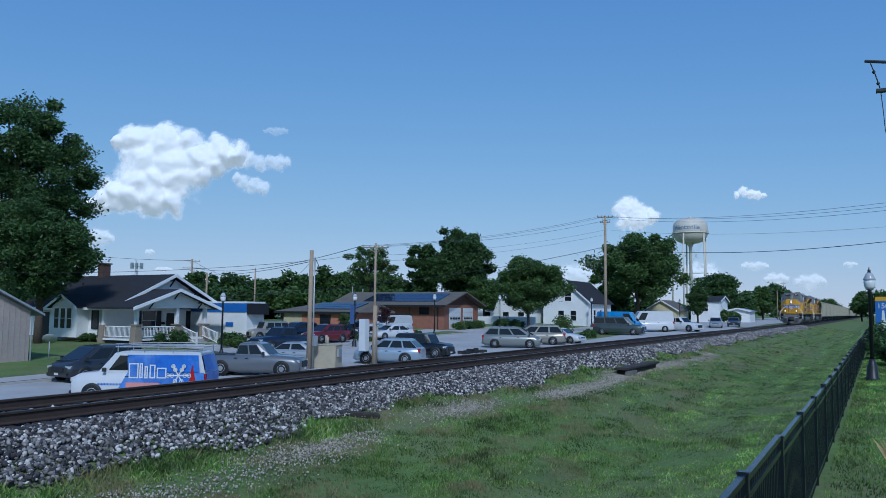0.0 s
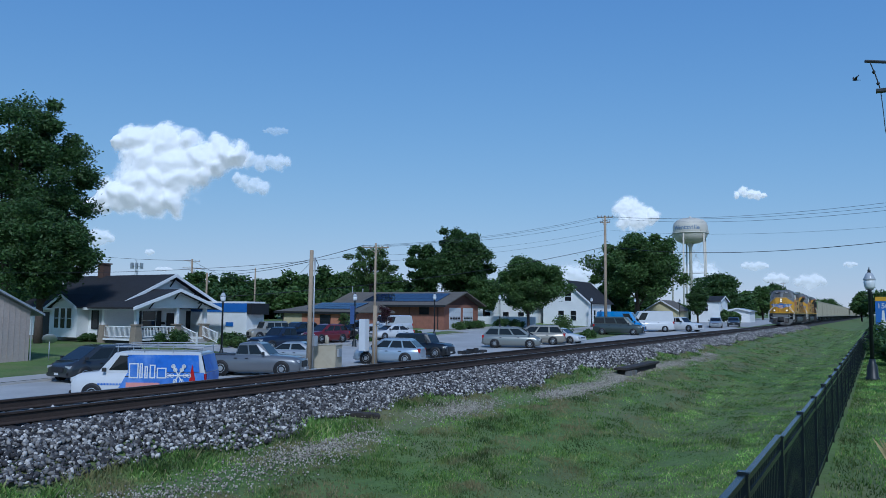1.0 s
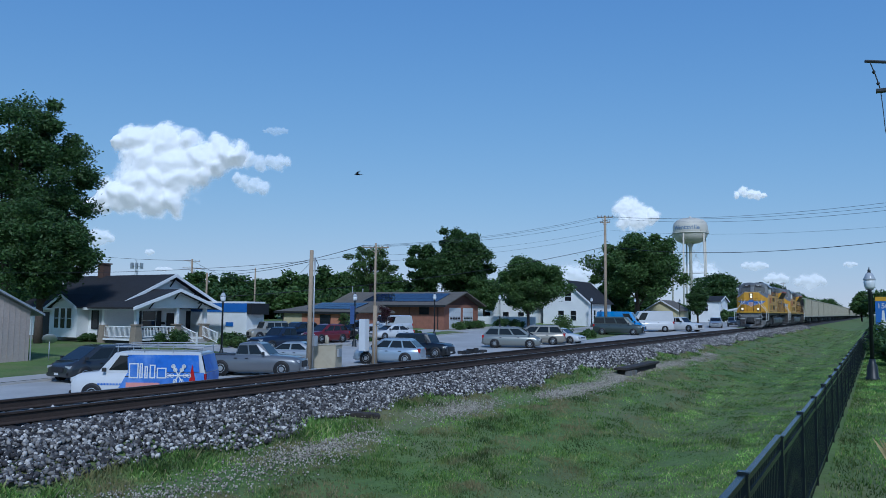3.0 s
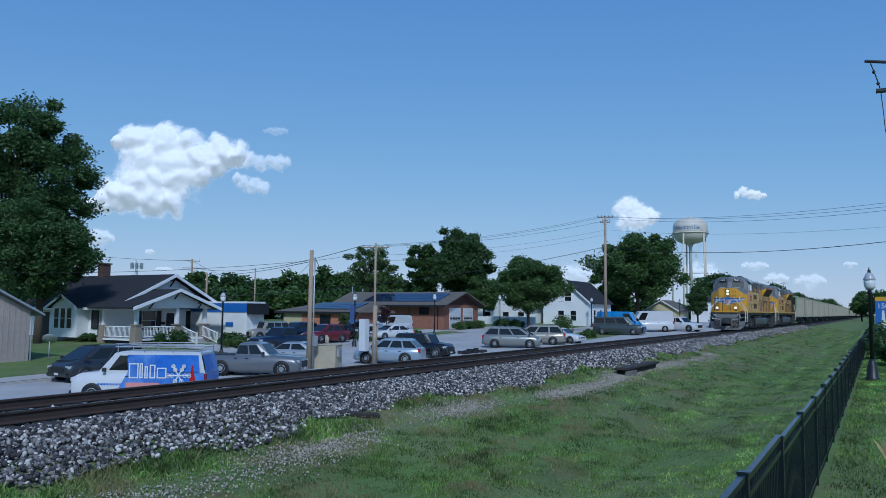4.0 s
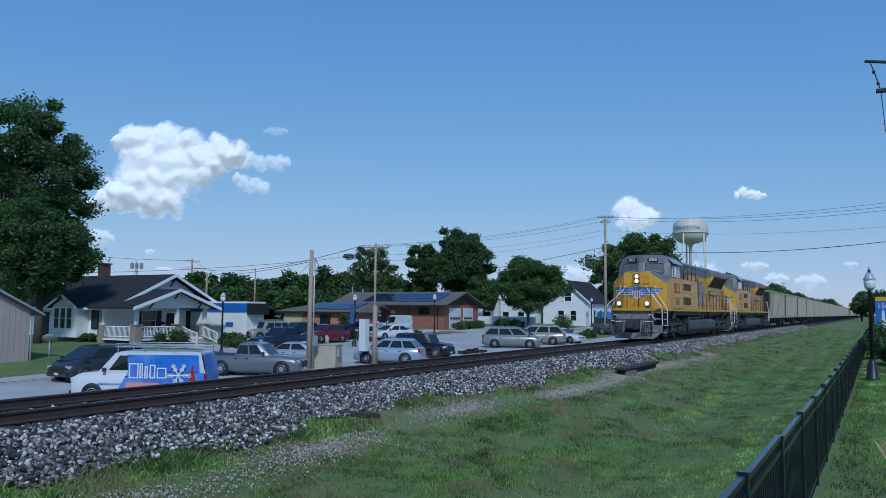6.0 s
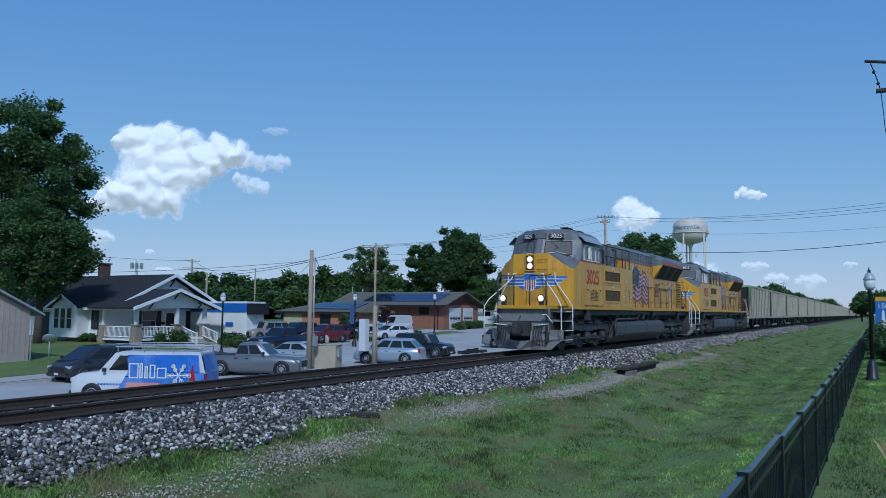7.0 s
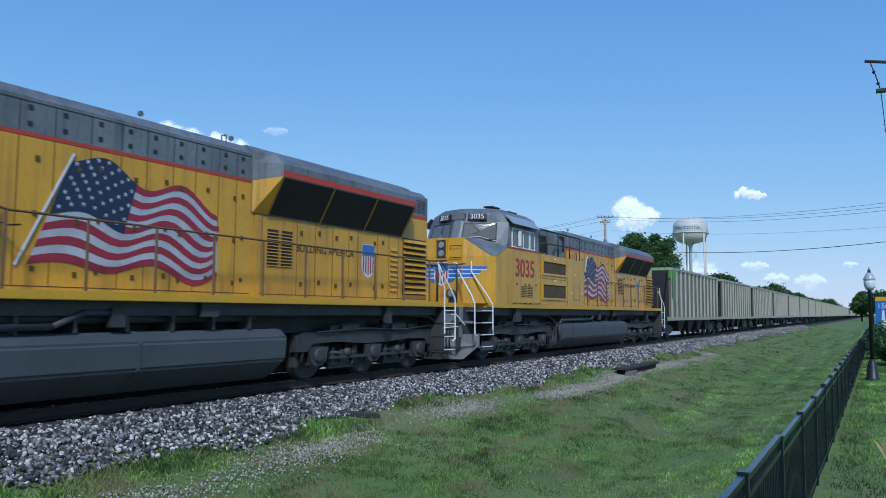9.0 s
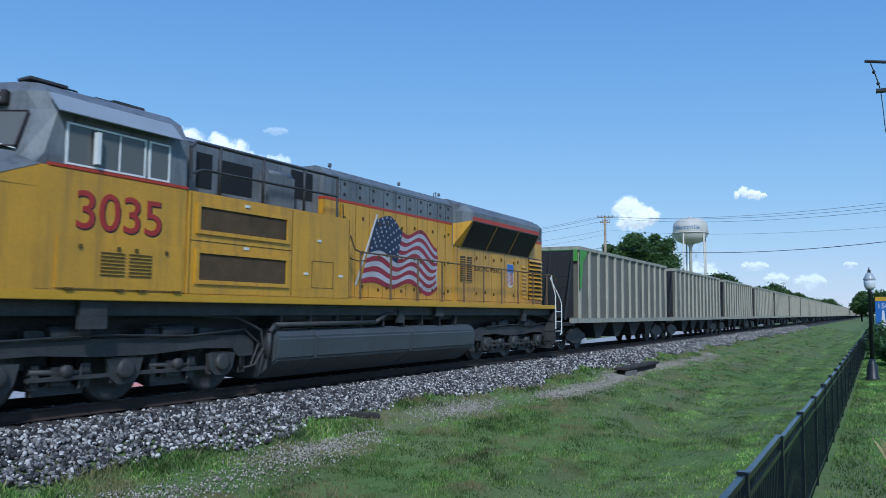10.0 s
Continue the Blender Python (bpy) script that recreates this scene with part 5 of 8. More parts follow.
bm = B()
prism(bm, [(-0.85, 1.25), (-0.25, 1.25), (-0.3, 1.7), (-0.45, 2.0), (-0.5, 2.6), (-0.6, 2.6), (-0.65, 2.0), (-0.8, 1.7)], "x", -0.026, -0.02)
part("banner_figure", bm, M_WHITE, ban)
words("banner_number", "150", 0.42, M_WHITE, pose(-0.026, -0.55, 2.85, 90, 0, -90), ban)


def utility_pole(at, h, r, label, arms=(), lean=0.0):
    t = thing("utility_pole", at, label, "utility pole", "utility poles")
    bm = B()
    rod(bm, (0, 0, -0.4), (lean, 0, h), r, 12, r * 0.72)
    part("pole", bm, M_POLE, t)
    for z, w, ang in arms:
        bm = B()
        c, s = math.cos(radians(ang)) * w, math.sin(radians(ang)) * w
        rod(bm, (-c, -s, z), (c, s, z), 0.06, 6)
        arm = part("crossarm", bm, M_POLE, t)
        for f in (-0.9, -0.45, 0.45, 0.9):
            bm = B()
            lathe(bm, [(0.03, z + 0.04), (0.06, z + 0.10), (0.045, z + 0.16), (0.06, z + 0.2), (0.02, z + 0.26)], (c * f, s * f, 0), 8)
            part("insulator", bm, M_STEEL, arm)
        bm = B()
        rod(bm, (c * 0.5, s * 0.5, z), (0, 0, z - 0.6), 0.025, 5)
        rod(bm, (-c * 0.5, -s * 0.5, z), (0, 0, z - 0.6), 0.025, 5)
        part("brace", bm, M_POLE, t)
    return t


p548 = utility_pole(G(36.8, 18.7), 7.35, 0.165, "weathered timber service pole with conduit and meter box", lean=0.05)
bm = B()
rod(bm, (0.16, -0.16, 0.2), (0.2, -0.14, 6.9), 0.05, 8)
part("conduit", bm, M_STEEL, p548)
bm = B()
box(bm, 0.1, 0.42, -0.34, -0.14, 1.45, 2.1, 0.02)
part("meter_box", bm, M_STEEL, p548, "grey metal meter box")
bm = B()
pipe(bm, [(0.2, -0.14, 6.9), (0.45, -0.2, 6.5), (0.55, -0.2, 6.2), (0.4, -0.15, 6.0)], 0.02)
part("service_drop", bm, M_WIRE, p548)
post = utility_pole(G(41.8, 17.3), 3.9, 0.19, "short thick timber post holding a tall steel cabinet")
bm = B()
box(bm, -0.62, -0.12, 0.36, 0.86, 0.9, 3.0, 0.02)
part("tall_cabinet", bm, M_GDOOR, post, "tall pale steel cabinet on the post")
bm = B()
lathe(bm, [(0.02, -0.36), (0.12, -0.33), (0.13, -0.2)], (-0.05, 0, 2.75), 12, "y")
rod(bm, (-0.2, -0.15, 0.1), (-0.2, -0.15, 2.6), 0.03)
part("meter", bm, M_STEEL, post)
cabn = thing("equipment_cabinet", G(38.3, 18.5), "cream metal signal equipment cabinet beside the track", "equipment cabinet", rz=-74)
bm = B()
box(bm, -0.8, 0.8, -0.55, 0.55, 0, 1.45, 0.02)
part("body", bm, M_CAB, cabn)
bm = B()
box(bm, -0.83, 0.83, -0.58, 0.58, 1.45, 1.5, 0.01)
part("lid", bm, M_CAB, cabn)
bm = B()
box(bm, 0.802, 0.95, -0.35, 0.2, 0.75, 1.25, 0.02)
part("side_box", bm, M_STEEL, cabn)
P_A = utility_pole(G(59.2, 29.4), 9.4, 0.13, "thin timber utility pole with a crossarm", [(9.0, 1.25, -60)])
P_B = utility_pole(G(89.4, 16.8), 14.3, 0.2, "tall pale timber utility pole with a crossarm", [(14.1, 0.95, -70), (13.5, 0.6, -70)])
P_C = utility_pole((106.3, 105.9, -0.2), 11.4, 0.25, "distant timber utility pole with two crossarms", [(11.0, 1.5, -35), (9.6, 1.8, -35)])
for x, y, h in ((252, 15, 9), (62.5, 55, 6.5), (84, 68, 8), (470, -8, 16), (300, 18, 13)):
    utility_pole(G(x, y), h, 0.14, "slim distant timber pole", [(h - 0.3, 0.9, 90)] if h > 12 else [])
M_DARKM = material("dark_hardware", (0.03, 0.032, 0.035), 0.5, bump=0.0)
near_pole = utility_pole((25.3, -12.75, -0.7), 10.2, 0.16, "timber pole with steel arm and hanging insulators", [])
bm = B()
rod(bm, (0, 0, 9.42), (-0.6, 1.25, 9.50), 0.045, 6)
part("steel_arm", bm, M_DARKM, near_pole)
bm = B()
pipe(bm, [(-0.55, 1.12, 9.45), (-0.45, 1.0, 9.1), (-0.38, 0.9, 8.72)], 0.016)
for z, y in ((9.2, 1.04), (8.85, 0.94)):
    lathe(bm, [(0.02, z + 0.05), (0.055, z), (0.02, z - 0.05)], (-0.42, y, 0), 8)
box(bm, -0.5, -0.26, 0.74, 1.0, 8.60, 8.68)
pipe(bm, [(-0.38, 0.88, 8.6), (-0.34, 0.84, 8.1), (-0.26, 0.8, 7.5), (-0.15, 0.6, 6.6)], 0.012)
part("hanging_insulator", bm, M_DARKM, near_pole)


def wire(points, sag, r=0.018, n=14):
    """One sagging cable as a continuous tube."""
    line = []
    for a, b in zip(points, points[1:]):
        a, b = Vector(a), Vector(b)
        line += [a.lerp(b, i / n) - Vector((0, 0, sag * 4 * (i / n) * (1 - i / n))) for i in range(n + 1)][(1 if line else 0):]
    rings = []
    for i, p in enumerate(line):
        d = (line[min(i + 1, len(line) - 1)] - line[max(i - 1, 0)]).normalized()
        side = d.cross(Vector((0, 0, 1))).normalized()
        up = side.cross(d)
        rings.append([p + side * (r * math.cos(k * math.tau / 5)) + up * (r * math.sin(k * math.tau / 5)) for k in range(5)])
    solid("overhead_wire", loft(B(), rings, smooth=True), M_WIRE, "sagging black overhead cable between poles", "overhead wire", "overhead wires")


TOP_A = (59.2, 29.35, ground_z(59.2, 29.4) + 9.1)
TOP_B = (89.5, 16.75, 13.0)
for dx, dz, ez in ((-0.8, 0.06, 10.12), (0.1, 0.12, 9.86), (0.8, -0.2, 9.6)):
    wire([(TOP_A[0] + dx, TOP_A[1] - dx, TOP_A[2]), (TOP_B[0] + dx * 0.5, TOP_B[1] - dx, TOP_B[2] + dz), (67.8 + dx * 0.4, -12.4, ez), (60.0, -26.0, ez - 0.1)], 0.62, 0.013)
for dz, r in ((0.0, 0.010), (-0.55, 0.010)):
    wire([(TOP_A[0], TOP_A[1], TOP_A[2] - 0.9 + dz), (TOP_B[0], TOP_B[1], 11.45 + dz)], 0.55, r)
wire([(TOP_B[0], TOP_B[1], 11.45), (67.9, -12.3, 8.3), (60.0, -26.0, 8.0)], 0.55, 0.009)
wire([(43.5, 33.4, 2.4), (TOP_B[0], TOP_B[1], 9.42), (68.0, -12.3, 7.16), (60.0, -26.0, 6.9)], 0.8, 0.026)
# lines from the service pole and out to the far pole
wire([TOP_A, (36.8, 18.72, 4.5), (27.3, 35.3, 3.57)], 0.25, 0.012)
wire([(TOP_A[0] - 0.9, TOP_A[1] + 0.9, TOP_A[2]), (105.5, 105.7, 9.6)], 1.5, 0.03)
wire([(36.8, 18.72, 4.45), (105.0, 105.4, 9.0)], 0.9, 0.02)
wire([(106.3, 105.9, 10.9), (96.9, 120.7, 11.4), (80.0, 150.0, 14.0)], 0.15, 0.03)
wire([(106.3, 105.9, 10.9), (84.0, 68.0, 5.2)], 0.6, 0.022)
wire([(36.85, 18.65, 4.5), (54.5, 38.4, 1.9)], 0.1, 0.012)

# far lattice mast
mast = thing("lattice_mast", (302.6, 369.2, -5), "distant steel communications mast", "mast")
bm = B()
for a in range(3):
    c, s = math.cos(a * math.tau / 3), math.sin(a * math.tau / 3)
    rod(bm, (c * 1.2, s * 1.2, 0), (c * 0.8, s * 0.8, 33), 0.16, 5)
for z in range(2, 33, 3):
    rod(bm, (1.1, 0, z), (-0.6, 0.9, z + 3), 0.1, 4)
    rod(bm, (-0.6, 0.9, z), (-0.6, -0.9, z + 3), 0.1, 4)
part("lattice", bm, M_STEEL, mast)
bm = B()
for a in range(8):
    c, s = math.cos(a * math.tau / 8) * 3.2, math.sin(a * math.tau / 8) * 3.2
    box(bm, c - 0.3, c + 0.3, s - 0.3, s + 0.3, 29.5, 33.0)
    rod(bm, (0, 0, 31), (c, s, 31), 0.1, 4)
part("antenna_ring", bm, M_STEEL, mast)


# ---------- water tower ----------
def water_tower():
    t = thing("water_tower", (311.5, 52.6, 0), "cream steel water tower with blue town lettering", "water tower")
    bm = B()
    prof = [(1.0, 29.1), (3.4, 29.25), (5.3, 30.2), (6.4, 31.8), (6.7, 33.2), (6.7, 35.6), (6.25, 37.3), (5.0, 38.5), (2.7, 39.2), (0.3, 39.4)]
    lathe(bm, prof, seg=40)
    tank = part("tank", bm, M_TOWER, t)
    bm = B()
    lathe(bm, [(6.62, 32.9), (7.0, 32.95), (7.0, 33.2), (6.62, 33.25)], seg=40)
    part("balcony", bm, M_TOWER, t)
    bm = B()
    for k in range(24):
        a = k * math.tau / 24
        rod(bm, (6.95 * math.cos(a), 6.95 * math.sin(a), 33.2), (6.95 * math.cos(a), 6.95 * math.sin(a), 34.1), 0.04, 4)
    part("balcony_railing", bm, M_TOWER, t)
    bm = B()
    lathe(bm, [(0.62, -3), (0.62, 27.4), (1.5, 29.3)], seg=16)
    part("riser", bm, M_TOWER, t, "thick central riser pipe")
    turn = [radians(96.75 - 72 * k) for k in range(5)]
    for a in turn:
        bm = B()
        rod(bm, (7.2 * math.cos(a), 7.2 * math.sin(a), -3), (6.6 * math.cos(a), 6.6 * math.sin(a), 33.0), 0.33, 10)
        part("leg", bm, M_TOWER, t)
    bm = B()
    for a, b in zip(turn, turn[1:] + turn[:1]):
        for z, rr in ((17.5, 6.85), (3.5, 7.1)):
            rod(bm, (rr * math.cos(a), rr * math.sin(a), z), (rr * math.cos(b), rr * math.sin(b), z), 0.13, 6)
        rod(bm, (6.85 * math.cos(a), 6.85 * math.sin(a), 17.5), (6.6 * math.cos(b), 6.6 * math.sin(b), 32.0), 0.04, 4)
        rod(bm, (6.85 * math.cos(b), 6.85 * math.sin(b), 17.5), (6.6 * math.cos(a), 6.6 * math.sin(a), 32.0), 0.04, 4)
    part("bracing", bm, M_TOWER, t)
    bm = B()
    lathe(bm, [(0.5, 39.2), (0.5, 39.8), (0.1, 40.0)], seg=10)
    part("vent", bm, M_TOWER, t)
    # letters follow the round of the tank, turned to the street
    face = math.atan2(-11.6 - 53.2, -311.6) - 0.22
    text = "Wentzville"
    widths = {"W": 1.35, "e": 0.78, "n": 0.82, "t": 0.62, "z": 0.75, "v": 0.78, "i": 0.45, "l": 0.45}
    widths = {c: w * 1.42 for c, w in widths.items()}
    total = sum(widths[c] for c in text)
    s = -total / 2
    for ch in text:
        a = face + (s + widths[ch] / 2 ) / 6.7
        s += widths[ch]
        words("letter", ch, 2.35, M_TXT, Matrix.Translation((6.7 * math.cos(a), 6.7 * math.sin(a), 35.0)) @ Matrix.Rotation(a + math.pi / 2, 4, "Z") @ Matrix.Rotation(math.pi / 2, 4, "X"), tank, depth=0.06, bold=0.02)


water_tower()

# ---------- clouds, far off over the town ----------
def cloud_material(name, level):
    m = bpy.data.materials.new(name)
    m.use_nodes = True
    n, l = m.node_tree.nodes, m.node_tree.links
    p = n["Principled BSDF"]
    at = n.new("ShaderNodeAttribute")
    at.attribute_name = "cover"
    co, nz = n.new("ShaderNodeTexCoord"), n.new("ShaderNodeTexNoise")
    nz.inputs["Scale"].default_value, nz.inputs["Detail"].default_value, nz.inputs["Roughness"].default_value = 0.011, 8, 0.62
    l.new(co.outputs["Object"], nz.inputs["Vector"])
    add, mr = n.new("ShaderNodeMath"), n.new("ShaderNodeMapRange")
    add.operation = "ADD"
    l.new(at.outputs["Fac"], add.inputs[0])
    l.new(nz.outputs["Fac"], add.inputs[1])
    mr.interpolation_type = "SMOOTHSTEP"
    mr.inputs["From Min"].default_value, mr.inputs["From Max"].default_value, mr.inputs["To Max"].default_value = 0.52, 1.0, level
    l.new(add.outputs[0], mr.inputs["Value"])
    l.new(mr.outputs[0], p.inputs["Alpha"])
    p.inputs["Base Color"].default_value = (0.62, 0.61, 0.60, 1)
    p.inputs["Roughness"].default_value = 1.0
    p.inputs["Specular IOR Level"].default_value = 0.0
    p.inputs["Emission Color"].default_value = (0.90, 0.91, 0.94, 1)
    p.inputs["Emission Strength"].default_value = 0.34
    return m


M_CLOUD, M_WISP, M_FAINT = cloud_material("cloud_white", 1.0), cloud_material("cloud_wisp", 0.6), cloud_material("cloud_faint", 0.28)
RIGHT = Vector((math.sin(YAW), -math.cos(YAW), 0))
FWD = Vector((math.cos(YAW), math.sin(YAW), 0))


def cloud(u, v, w, h, lobes, seed, mat, label, dist=3200.0, n=70):
    """A billowed cloud: u, v are its centre in tangents to the side and up from the level view; w and h its size in tangents."""
    rng = random.Random(seed)
    c = Vector(EYE) + FWD * dist + RIGHT * (u * dist) + Vector((0, 0, v * dist))
    ny = max(24, int(n * h / w))
    grid, dens = {}, {}
    verts, faces, vals = [], [], []
    for j in range(ny + 1):
        for i in range(n + 1):
            a, b = (i / n - 0.5) * 1.3, (j / ny - 0.5) * 1.3
            d = -1.0
            wa = 0.10 * noise.fractal((a * 2.6 * w / h + seed * 3, b * 2.6, 1.3), 0.8, 2.1, 5) * h / w
            wb = 0.08 * noise.fractal((a * 2.6 * w / h + seed * 3, b * 2.6, 7.9), 0.8, 2.1, 5)
            for la, lb, lr in lobes:
                q = math.hypot((a + wa - la) * (w / h), (b + wb - lb)) / (lr * 1.0)
                d = max(d, 1 - q)
            d0 = d
            wob = noise.fractal((a * 3.2 * w / h + seed, b * 3.2, seed * 0.7), 0.6, 2.1, 6)
            d += 0.26 * wob * (0.7 + 0.3 * min(1, max(0, d)))
            dens[i, j] = d
            bul = 0.7 * max(0, 0.6 * d0 + 0.4 * d) ** 0.8 + 0.09 * noise.fractal((a * 5 * w / h, b * 5, seed * 1.7), 0.9, 2.1, 5) * max(0, min(1, d * 3))
            grid[i, j] = c + RIGHT * (a * w * dist) + Vector((0, 0, b * h * dist)) - FWD * (bul * 0.24 * h * dist)
    idx = {}
    for j in range(ny):
        for i in range(n):
            quad = [(i, j), (i + 1, j), (i + 1, j + 1), (i, j + 1)]
            if max(dens[q] for q in quad) < -0.12:
                continue
            f = []
            for q in quad:
                if q not in idx:
                    idx[q] = len(verts)
                    verts.append(grid[q] - c)
                    vals.append(max(-0.5, min(1, dens[q])))
                f.append(idx[q])
            faces.append(f)
    me = from_arrays("cloud", [tuple(p) for p in verts], faces, mat, True)
    att = me.attributes.new("cover", "FLOAT", "POINT")
    att.data.foreach_set("value", [0.20 + v * 0.9 for v in vals])
    ob = new("cloud", me)
    ob.location = c
    ob.visible_shadow = False
    tagged(ob, label, "cloud", "clouds", "structure")


def tan_at(x, y):
    """Tangents to the side and above the level for a direction given in the picture's own units."""
    d = Vector(((x - 784) / 1351.4, (441 - y) / 1351.4, 1))
    r = radians(ROLL)
    rx, uy = d.x * math.cos(r) - d.y * math.sin(r), d.x * math.sin(r) + d.y * math.cos(r)
    f = math.cos(PITCH) - uy * math.sin(PITCH)
    return rx / f, (math.sin(PITCH) + uy * math.cos(PITCH)) / f


def cloud_at(x0, y0, x1, y1, lobes, seed, mat, label, n=70):
    (ua, va), (ub, vb) = tan_at(x0, y1), tan_at(x1, y0)
    cloud((ua + ub) / 2, (va + vb) / 2, ub - ua, vb - va, lobes, seed, mat, label, 3200.0, n)


cloud_at(140, 222, 515, 402, [(-0.10, 0.28, 0.22), (0.01, 0.30, 0.18), (-0.23, 0.30, 0.20), (-0.30, 0.27, 0.10), (-0.18, 0.12, 0.24), (-0.05, 0.12, 0.27), (0.06, 0.13, 0.23), (0.18, 0.20, 0.17), (0.25, 0.23, 0.11), (-0.22, -0.06, 0.19), (-0.13, -0.07, 0.23), (-0.02, -0.06, 0.23), (0.07, -0.03, 0.17), (-0.33, -0.21, 0.16), (-0.41, -0.27, 0.12), (-0.47, -0.28, 0.07), (-0.27, -0.22, 0.17), (-0.05, -0.26, 0.14), (-0.15, -0.22, 0.17), (0.15, 0.07, 0.14)], 2, M_CLOUD, "large white cumulus cloud with soft grey folds", 130)
cloud_at(430, 268, 515, 306, [(-0.36, 0.1, 0.42), (-0.15, -0.05, 0.36), (0.08, 0.0, 0.3), (0.28, -0.05, 0.36), (0.42, 0.02, 0.22)], 41, M_WISP, "thin torn tail of a cumulus cloud", 50)
cloud_at(408, 304, 482, 346, [(-0.34, 0.22, 0.22), (-0.18, 0.05, 0.34), (0.05, -0.10, 0.34), (0.28, -0.2, 0.28)], 42, M_WISP, "thin torn tail of a cumulus cloud", 50)
cloud_at(1082, 352, 1172, 406, [(-0.16, 0.12, 0.45), (0.05, -0.12, 0.42), (0.28, -0.12, 0.30), (-0.25, -0.2, 0.3)], 7, M_CLOUD, "small bright white cumulus cloud")
cloud_at(1294, 330, 1358, 356, [(-0.36, -0.12, 0.24), (-0.16, 0.12, 0.38), (0.04, -0.02, 0.34), (0.22, -0.1, 0.28), (0.4, -0.14, 0.2)], 9, M_CLOUD, "tiny white cloud puff")
cloud_at(455, 224, 520, 242, [(0.1 * k - 0.3, 0.04 * (k % 3), 0.42 - 0.08 * abs(k - 3)) for k in range(7)], 11, M_FAINT, "faint wisp of cloud")
for i, (a, b, c, d) in enumerate(((985, 455, 1062, 512), (1195, 452, 1285, 520), (1305, 458, 1368, 480), (1348, 476, 1400, 506), (1400, 478, 1468, 512), (1490, 460, 1520, 474), (150, 398, 205, 436), (255, 438, 275, 452), (270, 470, 310, 482), (1050, 500, 1180, 530))):
    cloud_at(a, b, c, d, [(0.11 * k - 0.33, 0.05 * ((k * 2) % 3) - 0.12, 0.40 - 0.06 * abs(k - 2.6)) for k in range(7)], 20 + i, M_WISP, "low pale cloud bank near the horizon", 40)

# ---------- houses ----------
def boards(bm, a, b, z0, z1, out, step=0.19, top=None):
    """Lapped siding boards from a to b (x, y), facing out. top(s) gives the wall's height at a share s of its length."""
    a, b, o = Vector((*a, 0)), Vector((*b, 0)), Vector((*out, 0))
    z = z0
    while z < z1 - 0.01:
        zt = min(z + step, z1)
        s0, s1 = 0.0, 1.0
        if top:
            s0, s1 = top(z)
            if s1 - s0 < 0.02:
                break
        p, q = a.lerp(b, s0), a.lerp(b, s1)
        vs = [bm.verts.new(w) for w in (p + o * 0.03 + Vector((0, 0, z)), q + o * 0.03 + Vector((0, 0, z)), q + o * 0.012 + Vector((0, 0, zt)), p + o * 0.012 + Vector((0, 0, zt)), p + Vector((0, 0, z)), q + Vector((0, 0, z)))]
        bm.faces.new((vs[0], vs[1], vs[2], vs[3]))
        bm.faces.new((vs[4], vs[5], vs[1], vs[0]))
        z = zt
    return bm


def window(parent, x0, x1, y0, y1, z0, z1, frame_mat=None, bars=1):
    """A window standing 4 cm proud on a wall along x (y0 == y1) or along y (x0 == x1)."""
    bm = B()
    along_x = abs(x1 - x0) > abs(y1 - y0)
    d = 0.05
    def bx(b, u0, u1, w0, w1, k0, k1):
        if along_x:
            box(b, u0, u1, y0 - k1, y0 - k0, w0, w1)
        else:
            box(b, x0 - k1, x0 - k0, u0, u1, w0, w1)
    u0, u1 = (x0, x1) if along_x else (y0, y1)
    bx(bm, u0, u1, z0, z1, 0.02, 0.04)
    pane = part("window", bm, M_WIN, parent, "dark reflecting window")
    bm = B()
    for a, b, c, e in ((u0 - 0.07, u1 + 0.07, z0 - 0.09, z0), (u0 - 0.07, u1 + 0.07, z1, z1 + 0.09), (u0 - 0.07, u0, z0, z1), (u1, u1 + 0.07, z0, z1)):
        bx(bm, a, b, c, e, 0.0, 0.07)
    for k in range(bars):
        m = z0 + (z1 - z0) * (k + 1) / (bars + 1)
        bx(bm, u0, u1, m - 0.02, m + 0.02, 0.03, 0.055)
    part("window_frame", bm, frame_mat or M_TRIM, pane)
    return pane


def gable_roof_y(bm, x0, x1, xr, ze, zr, y0, y1, t=0.14):
    """Two slopes whose ridge runs along y."""
    prism(bm, [(x0, ze), (xr, zr), (x1, ze), (x1, ze + t), (xr, zr + t), (x0, ze + t)], "y", y0, y1)
    return bm


def gable_roof_x(bm, y0, y1, yr, ze, zr, x0, x1, t=0.14):
    prism(bm, [(y0, ze), (yr, zr), (y1, ze), (y1, ze + t), (yr, zr + t), (y0, ze + t)], "x", x0, x1)
    return bm


